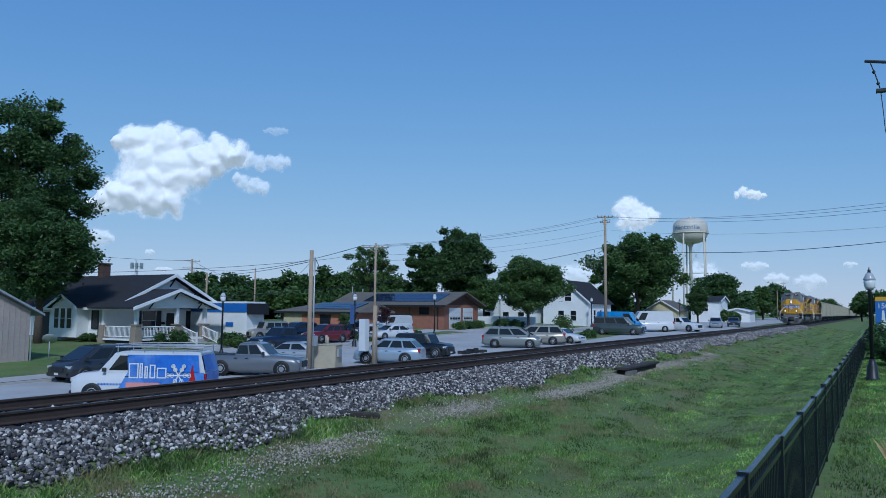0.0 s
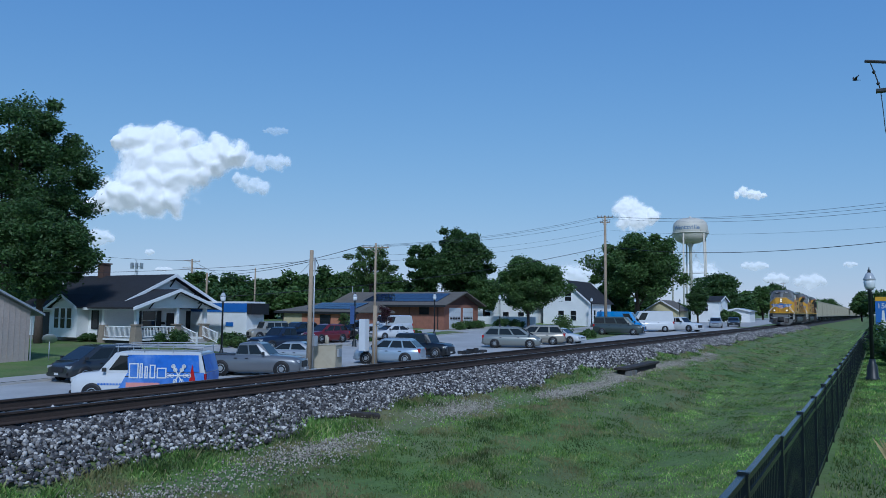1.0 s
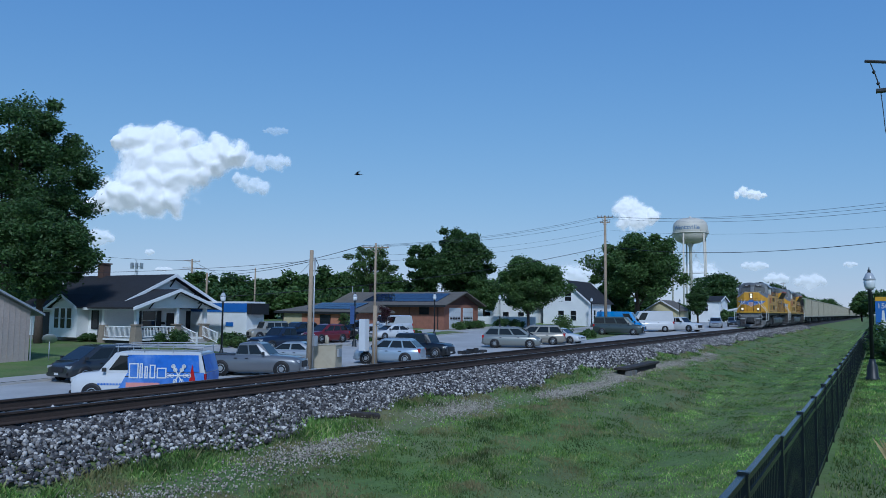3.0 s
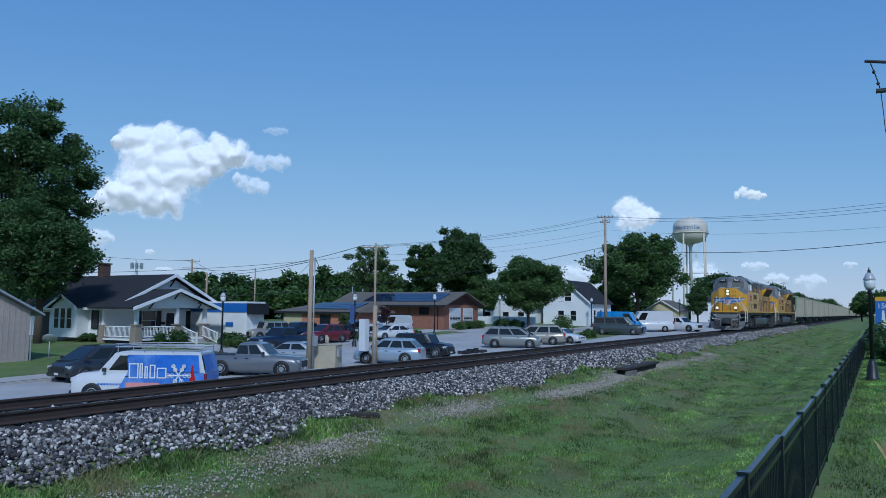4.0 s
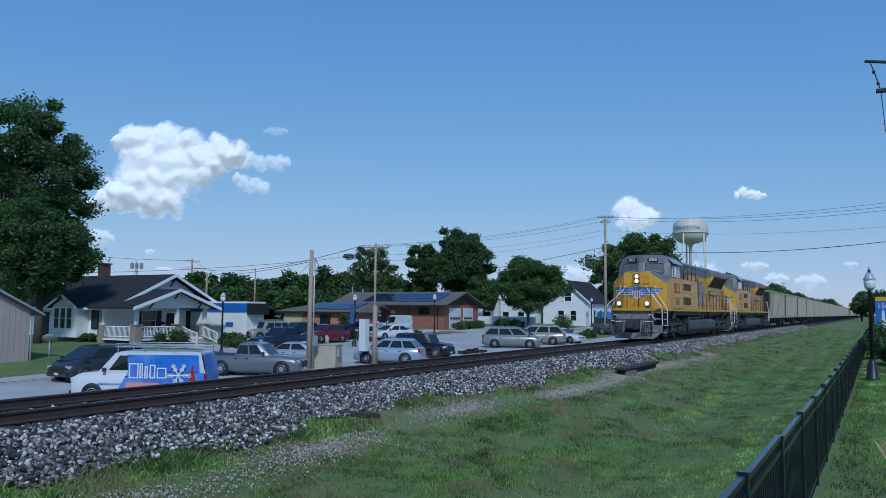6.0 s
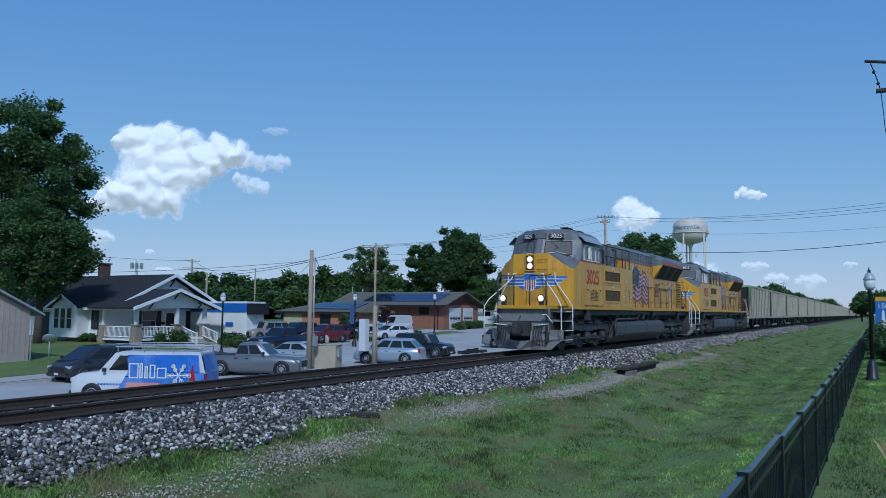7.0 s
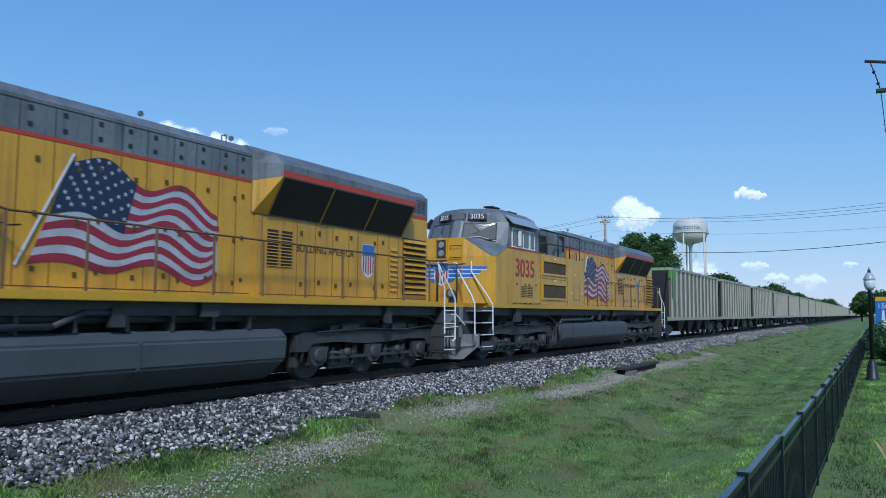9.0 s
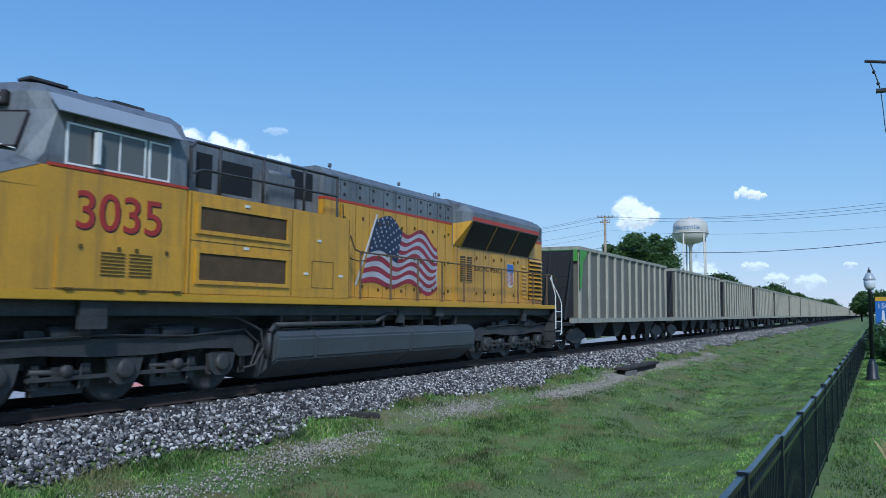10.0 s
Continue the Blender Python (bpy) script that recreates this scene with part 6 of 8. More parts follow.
def bungalow():
    h = thing("house", (0, 0, 0), "white clapboard bungalow with a dark shingle roof and porch", "house")
    zb, zf, ze = -1.5, -1.0, 1.62
    # foundation and main body
    bm = B()
    box(bm, 41.4, 52.4, 44.7, 55.0, zb - 0.4, zf)
    part("foundation", bm, M_PIER, h)
    bm = B()
    box(bm, 41.42, 52.38, 44.72, 54.98, zf, ze)
    prism(bm, [(41.42, ze), (52.38, ze), (47.0, 4.30)], "y", 43.02, 54.98)
    part("wall_core", bm, M_SIDING, h)
    bm = B()
    boards(bm, (41.4, 55.0), (41.4, 44.7), zf, ze, (-1, 0))
    part("siding", bm, M_SIDING, h)
    bm = B()
    boards(bm, (41.4, 44.7), (52.4, 44.7), zf, ze, (0, -1))
    part("siding", bm, M_SIDING, h)
    bm = B()
    boards(bm, (41.4, 43.0), (52.4, 43.0), ze, 4.2, (0, -1), 0.19, lambda z: (max(0, ((z - 1.05) / 0.472 - 0.5) / 11), min(1, (11.6 - (z - 1.05) / 0.479) / 11)))
    part("siding", bm, M_SIDING, h)
    bm = B()
    gable_roof_y(bm, 40.6, 53.3, 47.0, ze - 0.28, 4.36, 42.3, 55.6)
    roof = part("roof", bm, M_SHINGLE, h, "dark shingle gable roof")
    bm = B()
    for a, b in (((40.6, ze - 0.30), (47.0, 4.34)), ((53.3, ze - 0.30), (47.0, 4.34))):
        prism(bm, [(a[0], a[1] - 0.1), (b[0], b[1] - 0.1), (b[0], b[1] + 0.17), (a[0], a[1] + 0.17)], "y", 42.22, 42.31)
    part("barge_board", bm, M_TRIM, roof, "white barge boards")
    bm = B()
    box(bm, 40.52, 40.62, 42.3, 55.6, ze - 0.34, ze - 0.12)
    part("gutter", bm, M_TRIM, roof)
    bm = B()
    for x, z in ((44.2, 2.75), (49.8, 2.75), (47.0, 3.9)):
        pipe(bm, [(x, 43.0, z), (x, 42.4, z + 0.12), (x, 43.0, z - 0.5)], 0.06, 5)
    part("eave_bracket", bm, M_SHUT, roof)
    # chimney
    ch = part("chimney", box(B(), 46.6, 47.4, 51.7, 52.5, 3.5, 5.55, 0.02), M_CHIM, h, "dark brick chimney")
    part("chimney_cap", box(B(), 46.5, 47.5, 51.6, 52.6, 5.55, 5.68), M_CHIM, ch)
    # side bay with its own gable
    bm = B()
    box(bm, 40.3, 41.5, 46.2, 49.6, zf, ze)
    prism(bm, [(46.2, ze), (49.6, ze), (47.9, 2.5)], "x", 40.3, 43.2)
    bay = part("bay", bm, M_SIDING, h)
    bm = B()
    boards(bm, (40.3, 49.6), (40.3, 46.2), zf, 2.15, (-1, 0), 0.19, lambda z: (0, 1) if z < ze - 0.25 else ((z - ze + 0.25) / 0.88 * 0.5, 1 - (z - ze + 0.25) / 0.88 * 0.5))
    part("siding", bm, M_SIDING, bay)
    bm = B()
    gable_roof_x(bm, 45.8, 50.0, 47.9, ze - 0.2, 2.5, 39.9, 43.6, 0.1)
    part("bay_roof", bm, M_SHINGLE, bay)
    bm = B()
    for a in (45.8, 50.0):
        prism(bm, [(a, ze - 0.28), (47.9, 2.42), (47.9, 2.62), (a, ze - 0.08)], "x", 39.84, 39.91)
    part("barge_board", bm, M_TRIM, bay)
    for y in (46.9, 47.75, 48.6):
        window(bay, 40.3, 40.3, y, y + 0.62, -0.25, 1.4, M_TRIM)
    part("door", box(B(), 41.35, 41.42, 51.6, 52.5, zf, 1.05), M_SHUT, h, "dark side door")
    bm = B()
    rod(bm, (41.3, 50.2, zf), (41.3, 50.2, ze), 0.05, 6)
    rod(bm, (41.3, 44.85, zf), (41.3, 44.85, ze), 0.04, 6)
    part("downspout", bm, M_SHUT, h)
    window(h, 41.37, 41.37, 45.0, 45.7, -0.2, 1.35, M_SHUT)
    # porch
    py = 40.0
    bm = B()
    box(bm, 41.1, 49.2, py, 44.7, zf - 0.14, zf)
    porch = part("porch_floor", bm, M_TRIM, h)
    bm = B()
    box(bm, 41.3, 49.0, py + 0.3, 44.6, zb - 0.3, zf - 0.14)
    part("porch_skirt", bm, M_SHUT, h)
    for x, w in ((41.15, 0.0), (45.2, 0.0), (48.3, 0.0)):
        bm = B()
        loft(bm, [[(x - 0.12, py - 0.12, zb - 0.2), (x + 0.62, py - 0.12, zb - 0.2), (x + 0.62, py + 0.62, zb - 0.2), (x - 0.12, py + 0.62, zb - 0.2)], [(x - 0.02, py - 0.02, 0.08), (x + 0.52, py - 0.02, 0.08), (x + 0.52, py + 0.52, 0.08), (x - 0.02, py + 0.52, 0.08)]])
        pier = part("porch_pier", bm, M_PIER, h, "tapered buff brick pier")
        part("pier_cap", box(B(), x - 0.1, x + 0.6, py - 0.1, py + 0.6, 0.08, 0.17), M_PIER, pier)
        part("column", box(B(), x + 0.10, x + 0.40, py + 0.1, py + 0.4, 0.17, ze - 0.1, 0.02), M_TRIM, h, "square white porch column")
    x = 41.15
    bm = B()
    loft(bm, [[(x - 0.12, 43.9, zb - 0.2), (x + 0.6, 43.9, zb - 0.2), (x + 0.6, 44.6, zb - 0.2), (x - 0.12, 44.6, zb - 0.2)], [(x, 44.0, 0.08), (x + 0.5, 44.0, 0.08), (x + 0.5, 44.5, 0.08), (x, 44.5, 0.08)]])
    part("porch_pier", bm, M_PIER, h)
    part("column", box(B(), x + 0.10, x + 0.36, 44.1, 44.36, 0.08, ze - 0.1), M_TRIM, h)
    bm = B()
    box(bm, 41.0, 49.1, py + 0.05, py + 0.35, ze - 0.12, ze + 0.14)
    box(bm, 41.05, 41.35, py + 0.05, 44.7, ze - 0.12, ze + 0.14)
    part("porch_beam", bm, M_TRIM, h)
    bm = B()
    boards(bm, (41.2, py), (48.7, py), ze + 0.0, 2.85, (0, -1), 0.19, lambda z: ((z - ze) / 1.3 * 0.5, 1 - (z - ze) / 1.3 * 0.5))
    part("gable_siding", bm, M_SIDING, h)
    bm = B()
    gable_roof_y(bm, 40.3, 49.6, 44.95, ze - 0.22, 2.98, py - 0.7, 45.0, 0.14)
    proof = part("porch_roof", bm, M_SHINGLE, h, "dark shingle porch roof")
    bm = B()
    for a in (40.3, 49.6):
        prism(bm, [(a, ze - 0.32), (44.95, 2.88), (44.95, 3.14), (a, ze - 0.06)], "y", py - 0.79, py - 0.69)
    part("barge_board", bm, M_TRIM, proof)
    bm = B()
    for xx, z in ((42.4, 1.95), (44.95, 2.78), (47.5, 1.95)):
        pipe(bm, [(xx, py, z), (xx, py - 0.6, z + 0.08), (xx, py, z - 0.5)], 0.06, 5)
    part("eave_bracket", bm, M_SHUT, proof)
    # railings with balusters
    def railing(p, q, z0, z1, n):
        p, q = Vector(p), Vector(q)
        bm = B()
        rod(bm, p + Vector((0, 0, z1)), q + Vector((0, 0, z1)), 0.05, 4)
        rod(bm, p + Vector((0, 0, z0)), q + Vector((0, 0, z0)), 0.04, 4)
        for i in range(n + 1):
            w = p.lerp(q, i / n)
            rod(bm, w + Vector((0, 0, z0)), w + Vector((0, 0, z1)), 0.024, 4)
        part("porch_railing", bm, M_TRIM, h, "white porch railing with square balusters")
    railing((41.3, 40.6, 0), (41.3, 43.95, 0), -0.85, -0.05, 22)
    railing((41.7, 40.15, 0), (45.2, 40.15, 0), -0.85, -0.05, 24)
    for x in (45.9, 48.2):
        railing((x, 40.1, 0), (x, 38.3, -0.55), -0.85, -0.05, 12)
        part("newel", box(B(), x - 0.06, x + 0.06, 38.2, 38.32, -1.9, -0.5), M_TRIM, h)
    for k in range(3):
        part("step", box(B(), 46.0, 48.1, 40.0 - 0.3 * (k + 1), 40.0 - 0.3 * k, -2.0, zf - 0.17 * (k + 1)), M_CURB, h)
    # front door and windows with shutters
    part("front_door", box(B(), 48.15, 49.1, 44.62, 44.665, zf, 1.05), M_SHUT, h, "dark front door")
    part("mail_box", box(B(), 47.4, 47.85, 44.5, 44.66, 0.05, 0.25), M_SHUT, h)
    for x0, x1 in ((45.5, 46.9), (51.0, 51.9)):
        window(h, x0, x1, 44.67, 44.67, -0.45, 1.2)
        for a in (x0 - 0.62, x1 + 0.10):
            part("shutter", box(B(), a, a + 0.5, 44.58, 44.65, -0.5, 1.25), M_SHUT, h, "black shutter")


bungalow()

# shed beside the house
shed = thing("shed", (0, 0, 0), "weathered pale board shed with a gabled metal roof", "shed")
bm = B()
prism(bm, [(18.0, -2.8), (18.0, 1.2), (23.8, 4.15), (29.6, 1.25), (29.6, -2.4)], "y", 35.6, 47.0)
part("wall", bm, M_SHED, shed)
bm = B()
for k in range(31):
    x = 18.2 + k * 0.37
    box(bm, x, x + 0.03, 35.575, 35.6, -2.2, 1.25 + (5.8 - abs(x - 23.8)) * 0.5 - 0.1)
part("batten", bm, M_SHED, shed)
bm = B()
gable_roof_y(bm, 17.2, 30.35, 23.8, 0.92, 4.22, 35.2, 47.5, 0.14)
part("roof", bm, M_STEEL, shed, "grey metal roof")
bm = B()
rod(bm, (29.66, 35.5, -1.9), (29.66, 35.5, 0.9), 0.04, 6)
part("downspout", bm, M_STEEL, shed)
dish = thing("satellite_dish", G(30.6, 35.0), "grey satellite dish on a pole", "satellite dish")
bm = B()
rod(bm, (0, 0, -0.1), (0, 0, 1.2), 0.035, 8)
part("mast", bm, M_STEEL, dish)
bm = B()
lathe(bm, [(0.02, 0.0), (0.25, 0.03), (0.45, 0.10), (0.46, 0.12), (0.25, 0.05), (0.02, 0.02)], seg=18)
pd = part("reflector", bm, M_STEEL, dish)
pd.matrix_basis = pose(0, 0, 1.3, -35, 30, 0)

# blue-banded shop
shop = thing("shop_building", (0, 0, 0), "low white block shop with a blue fascia band", "shop")
part("wall", box(B(), 51.0, 53.2, 37.6, 47.0, -2.2, 1.2), M_SIDING, shop)
part("fascia_band", box(B(), 50.94, 51.0, 37.6, 47.0, 1.2, 2.0), M_BAND, shop, "blue painted fascia")
part("parapet", box(B(), 50.95, 53.3, 37.55, 47.0, 2.0, 2.16), M_TRIM, shop)
part("canopy", box(B(), 51.0, 53.2, 37.0, 37.6, 1.0, 2.0), M_SHUT, shop, "dark front canopy")
part("upper_wall", box(B(), 51.0, 53.2, 37.6, 47.0, 1.2, 2.0), M_SIDING, shop)
part("sign", box(B(), 50.93, 50.99, 39.2, 40.1, -0.1, 0.28), M_BAND, shop, "small blue wall sign")


def solar(parent, x0, x1, y0, y1, z_at, rows, cols):
    """Rows of solar panels lying on a roof slope that rises with x."""
    for r in range(rows):
        for c in range(cols):
            xa, xb = x0 + (x1 - x0) * r / rows + 0.03, x0 + (x1 - x0) * (r + 1) / rows - 0.03
            ya, yb = y0 + (y1 - y0) * c / cols + 0.03, y0 + (y1 - y0) * (c + 1) / cols - 0.03
            bm = B()
            loft(bm, [[(xa, ya, z_at(xa) + 0.02), (xb, ya, z_at(xb) + 0.02), (xb, yb, z_at(xb) + 0.02), (xa, yb, z_at(xa) + 0.02)], [(xa, ya, z_at(xa) + 0.08), (xb, ya, z_at(xb) + 0.08), (xb, yb, z_at(xb) + 0.08), (xa, yb, z_at(xa) + 0.08)]])
            part("solar_panel", bm, M_SOLAR, parent)


# brick garage building, gable to the street
brick = thing("garage_building", (0, 0, 0), "red-brown brick building with two white garage doors", "garage building")
part("wall", box(B(), 82.9, 92.2, 35.4, 50.5, -1.6, 2.25), M_BRICK, brick)
bm = B()
prism(bm, [(82.9, 2.25), (92.2, 2.25), (87.5, 3.75)], "y", 35.42, 50.5)
part("gable", bm, M_BROWN, brick, "dark brown boarded gable")
bm = B()
gable_roof_y(bm, 81.9, 93.2, 87.5, 2.05, 3.82, 34.6, 51.2, 0.16)
rf = part("roof", bm, M_SHINGLE_B, brick, "brown shingle roof with solar panels")
solar(rf, 83.2, 86.6, 36.5, 48.0, lambda x: 2.21 + (x - 81.9) * 1.77 / 5.6, 3, 11)
bm = B()
box(bm, 81.84, 81.92, 34.6, 51.2, 1.95, 2.2)
part("gutter", bm, M_SHUT, rf)
for x0, x1 in ((84.2, 87.2), (87.9, 90.6)):
    bm = B()
    for k in range(5):
        box(bm, x0, x1, 35.33, 35.39, -0.8 + k * 0.54, -0.8 + k * 0.54 + 0.52)
    gd = part("garage_door", bm, M_GDOOR, brick, "white sectional garage door")
    for k in range(4):
        a = x0 + 0.15 + k * (x1 - x0 - 0.3) / 4
        part("door_window", box(B(), a + 0.08, a + (x1 - x0 - 0.3) / 4 - 0.08, 35.31, 35.335, 0.42, 0.68), M_WIN, gd)
for y in (37.6, 44.2):
    window(brick, 82.9, 82.9, y, y + 1.3, 1.1, 1.85, M_SHUT, 0)
part("wall_panel", box(B(), 82.84, 82.9, 40.4, 40.5, -1.2, 2.1), M_BROWN, brick)
for y in (36.2, 49.6):
    part("downspout", rod(B(), (82.8, y, -1.0), (82.8, y, 2.0), 0.06, 6), M_SHUT, brick)
back = thing("rear_building", (0, 0, 0), "plain building with a wide brown hipped roof", "building")
part("wall", box(B(), 88.0, 96.0, 51.8, 57.0, -1.4, 2.2), M_BRICK, back)
bm = B()
loft(bm, [[(87.4, 51.2, 2.1), (96.6, 51.2, 2.1), (96.6, 57.6, 2.1), (87.4, 57.6, 2.1)], [(90.6, 53.4, 4.1), (93.4, 53.4, 4.1), (93.4, 55.4, 4.1), (90.6, 55.4, 4.1)]])
part("roof", bm, M_SHINGLE_B, back)
bm = B()
rod(bm, (90.4, 55, 3.5), (90.4, 55, 5.0), 0.07, 6)
rod(bm, (91, 53.6, 3.5), (91, 53.6, 4.6), 0.09, 6)
part("vent_pipe", bm, M_STEEL, back)
wing = thing("office_wing", (0, 0, 0), "low orange brick and cream wing with rooftop solar panels", "office building")
part("wall_brick", box(B(), 67.35, 73.6, 37.4, 45.0, -1.7, 1.25), M_BRICK_O, wing)
part("wall_cream", box(B(), 67.35, 73.6, 45.0, 47.8, -1.7, 1.25), M_CREAM, wing, "cream painted wall")
bm = B()
loft(bm, [[(67.0, 36.9, 1.15), (74.2, 36.9, 1.15), (74.2, 48.8, 1.15), (67.0, 48.8, 1.15)], [(67.0, 36.9, 1.30), (74.2, 36.9, 1.30), (74.2, 48.8, 1.30), (67.0, 48.8, 1.30)], [(71.2, 37.6, 2.34), (71.8, 37.6, 2.34), (71.8, 45.2, 2.34), (71.2, 45.2, 2.34)]])
wr = part("roof", bm, M_SHINGLE_B, wing, "brown shingle roof")
solar(wr, 67.9, 70.8, 38.2, 44.8, lambda x: 1.32 + (x - 67.0) * 1.04 / 4.2, 3, 9)
bm = B()
box(bm, 66.92, 67.0, 36.9, 48.8, 1.05, 1.28)
part("gutter", bm, M_SHUT, wr)
window(wing, 67.35, 67.35, 41.0, 42.3, -0.35, 0.85, M_SHUT)
window(wing, 67.35, 67.35, 37.8, 38.8, 0.2, 0.8, M_SHUT, 0)
for y in (37.5, 47.7):
    part("downspout", rod(B(), (67.27, y, -1.2), (67.27, y, 1.1), 0.06, 6), M_SHUT, wing)
trailer = thing("trailer_building", G(66.0, 58.0), "small white flat-roofed trailer behind the cars", "trailer")
part("body", box(B(), -2, 2, -3.5, 3.5, 0, 2.2, 0.05), M_SIDING, trailer)
part("roof", box(B(), -2.1, 2.1, -3.6, 3.6, 2.2, 2.35), M_STEEL, trailer)


def gabled_house(name, label, x0, x1, y0, y1, zb, ze, zr, wall, roofm, ridge="x", windows=()):
    h = thing(name, (0, 0, 0), label, "house", "houses along the street")
    part("wall", box(B(), x0, x1, y0, y1, zb - 0.6, ze), wall, h)
    bm, bg, bt = B(), B(), B()
    if ridge == "x":
        ym = (y0 + y1) / 2
        prism(bg, [(y0, ze), (y1, ze), (ym, zr - 0.1)], "x", x0 + 0.01, x1 - 0.01)
        gable_roof_x(bm, y0 - 0.4, y1 + 0.4, ym, ze - 0.15, zr, x0 - 0.4, x1 + 0.4)
        for a in (y0 - 0.4, y1 + 0.4):
            prism(bt, [(a, ze - 0.25), (ym, zr - 0.1), (ym, zr + 0.16), (a, ze + 0.02)], "x", x0 - 0.47, x0 - 0.39)
    else:
        xm = (x0 + x1) / 2
        prism(bg, [(x0, ze), (x1, ze), (xm, zr - 0.1)], "y", y0 + 0.01, y1 - 0.01)
        gable_roof_y(bm, x0 - 0.4, x1 + 0.4, xm, ze - 0.15, zr, y0 - 0.4, y1 + 0.4)
        for a in (x0 - 0.4, x1 + 0.4):
            prism(bt, [(a, ze - 0.25), (xm, zr - 0.1), (xm, zr + 0.16), (a, ze + 0.02)], "y", y0 - 0.47, y0 - 0.39)
    part("gable", bg, wall, h)
    part("roof", bm, roofm, h)
    part("barge_board", bt, M_TRIM, h)
    for w in windows:
        window(h, *w)
    return h


gabled_house("house", "white gabled house with a steep dark roof", 112.0, 123.0, 26.6, 34.0, -0.7, 2.9, 6.3, M_SIDING, M_SHINGLE, "x", ((112.0, 112.0, 28.6, 29.5, 0.2, 1.7), (112.0, 112.0, 30.6, 31.5, 0.2, 1.7), (112.0, 112.0, 29.4, 30.4, 3.2, 4.6), (114.0, 115.0, 26.6, 26.6, 0.2, 1.8), (117.0, 118.0, 26.6, 26.6, 0.2, 1.8)))
gabled_house("house", "white cottage with shuttered windows behind the street tree", 110.0, 121.0, 35.0, 46.0, -0.5, 2.0, 4.2, M_SIDING, M_SHINGLE_B, "x", ((110.0, 110.0, 36.4, 37.4, 0.1, 1.4), (110.0, 110.0, 39.0, 40.0, 0.1, 1.4), (110.0, 110.0, 42.2, 43.2, 0.1, 1.4)))
part("garden_wall", box(B(), 101.5, 101.8, 31.0, 40.5, -1.2, 0.75), M_SIDING, thing("garden_fence", (0, 0, 0), "plain white garden fence", "fence"))
gabled_house("house", "pale yellow gabled house beyond the white truck", 150.0, 160.0, 22.0, 28.0, -0.4, 2.0, 3.9, M_YHOUSE, M_SHINGLE_B, "x", ((150.0, 150.0, 24.4, 25.4, 0.0, 1.4),))
gabled_house("house", "white two-storey house with a dark roof", 172.0, 182.0, 18.0, 24.0, -0.3, 4.2, 5.2, M_SIDING, M_SHINGLE, "y", ((172.0, 172.0, 20.4, 21.4, 2.0, 3.4), (174.0, 175.0, 18.0, 18.0, 2.0, 3.4)))
gabled_house("garage", "low white garage beside the house", 176.0, 184.0, 12.5, 17.5, -0.3, 2.1, 2.6, M_SIDING, M_STEEL, "x", ())

for i, (x, y, w, d, h, lab, m) in enumerate(((43.4, 38.4, 3.4, 1.2, 1.35, "clipped dark green hedge before the porch", M_LEAF_D), (48.0, 36.6, 2.2, 1.2, 1.0, "dark green garden bush", M_LEAF_D), (46.0, 33.9, 2.0, 1.2, 0.9, "low green bush by the lamp", M_LEAF_L), (84.9, 34.4, 2.0, 1.0, 1.1, "green hedge before the garage", M_LEAF), (87.3, 34.2, 2.2, 1.0, 1.1, "green hedge before the garage", M_LEAF_D), (89.8, 34.0, 2.0, 1.0, 1.2, "green hedge before the garage", M_LEAF), (93.5, 32.6, 3.0, 1.2, 1.3, "dark green hedge along the white fence", M_LEAF_D), (97.0, 31.6, 3.0, 1.2, 1.2, "dark green hedge along the white fence", M_LEAF_D), (78.0, 17.8, 2.4, 1.6, 1.1, "loose grey-green shrub by the parking bays", M_LEAF_L), (80.5, 15.9, 2.0, 1.4, 1.0, "loose grey-green shrub by the parking bays", M_LEAF), (66.6, 31.9, 0.8, 0.8, 0.55, "small round planted bush", M_LEAF), (68.6, 31.8, 0.8, 0.8, 0.55, "small round planted bush", M_LEAF), (70.6, 31.9, 0.8, 0.8, 0.6, "small round planted bush", M_LEAF), (82.5, 19.5, 1.4, 1.2, 2.4, "spindly pale flowering shrub", M_LEAF_L), (60.0, 31.0, 1.4, 1.0, 0.7, "low planted bush by the kerb", M_LEAF), (41.5, 45.5, 2.0, 1.0, 0.8, "low foundation bush by the house wall", M_LEAF_D), (160, 14, 4, 3, 2.6, "round green bush by the far house", M_LEAF), (46.0, -12.1, 2.2, 1.6, 1.9, "dark green bush behind the fence", M_LEAF_D), (40.5, -12.3, 2.0, 1.3, 1.3, "dark green bush behind the fence", M_LEAF_D))):
    bush(G(x, y), w, d, h, lab, 100 + i, m, 0.10 if x < 100 else 0.3)
tree(G(64.9, 31.9), 3.6, 1.0, 1.2, "young purple-leaved tree beside the parked van", 91, 18, 60, 0.10, M_LEAF_R, 4, 0.35, 0.04)
tree(G(58.8, 32.6), 3.0, 0.8, 1.0, "slim young green tree by the parking bays", 92, 16, 50, 0.09, M_LEAF_L, 4, 0.35, 0.04)

# paving, kerbs, parking
def paving(name, mat, x0, x1, y0, y1, lift, label, category, nx=12):
    verts, faces = [], []
    for i in range(nx + 1):
        x = x0 + (x1 - x0) * i / nx
        for j in range(5):
            y = y0 + (y1 - y0) * j / 4
            verts.append((x, y, ground_z(x, y) + lift))
    for i in range(nx):
        for j in range(4):
            a = i * 5 + j
            faces.append((a, a + 5, a + 6, a + 1))
    tagged(new(name, from_arrays(name, verts, faces, mat)), label, category, kind="structure")


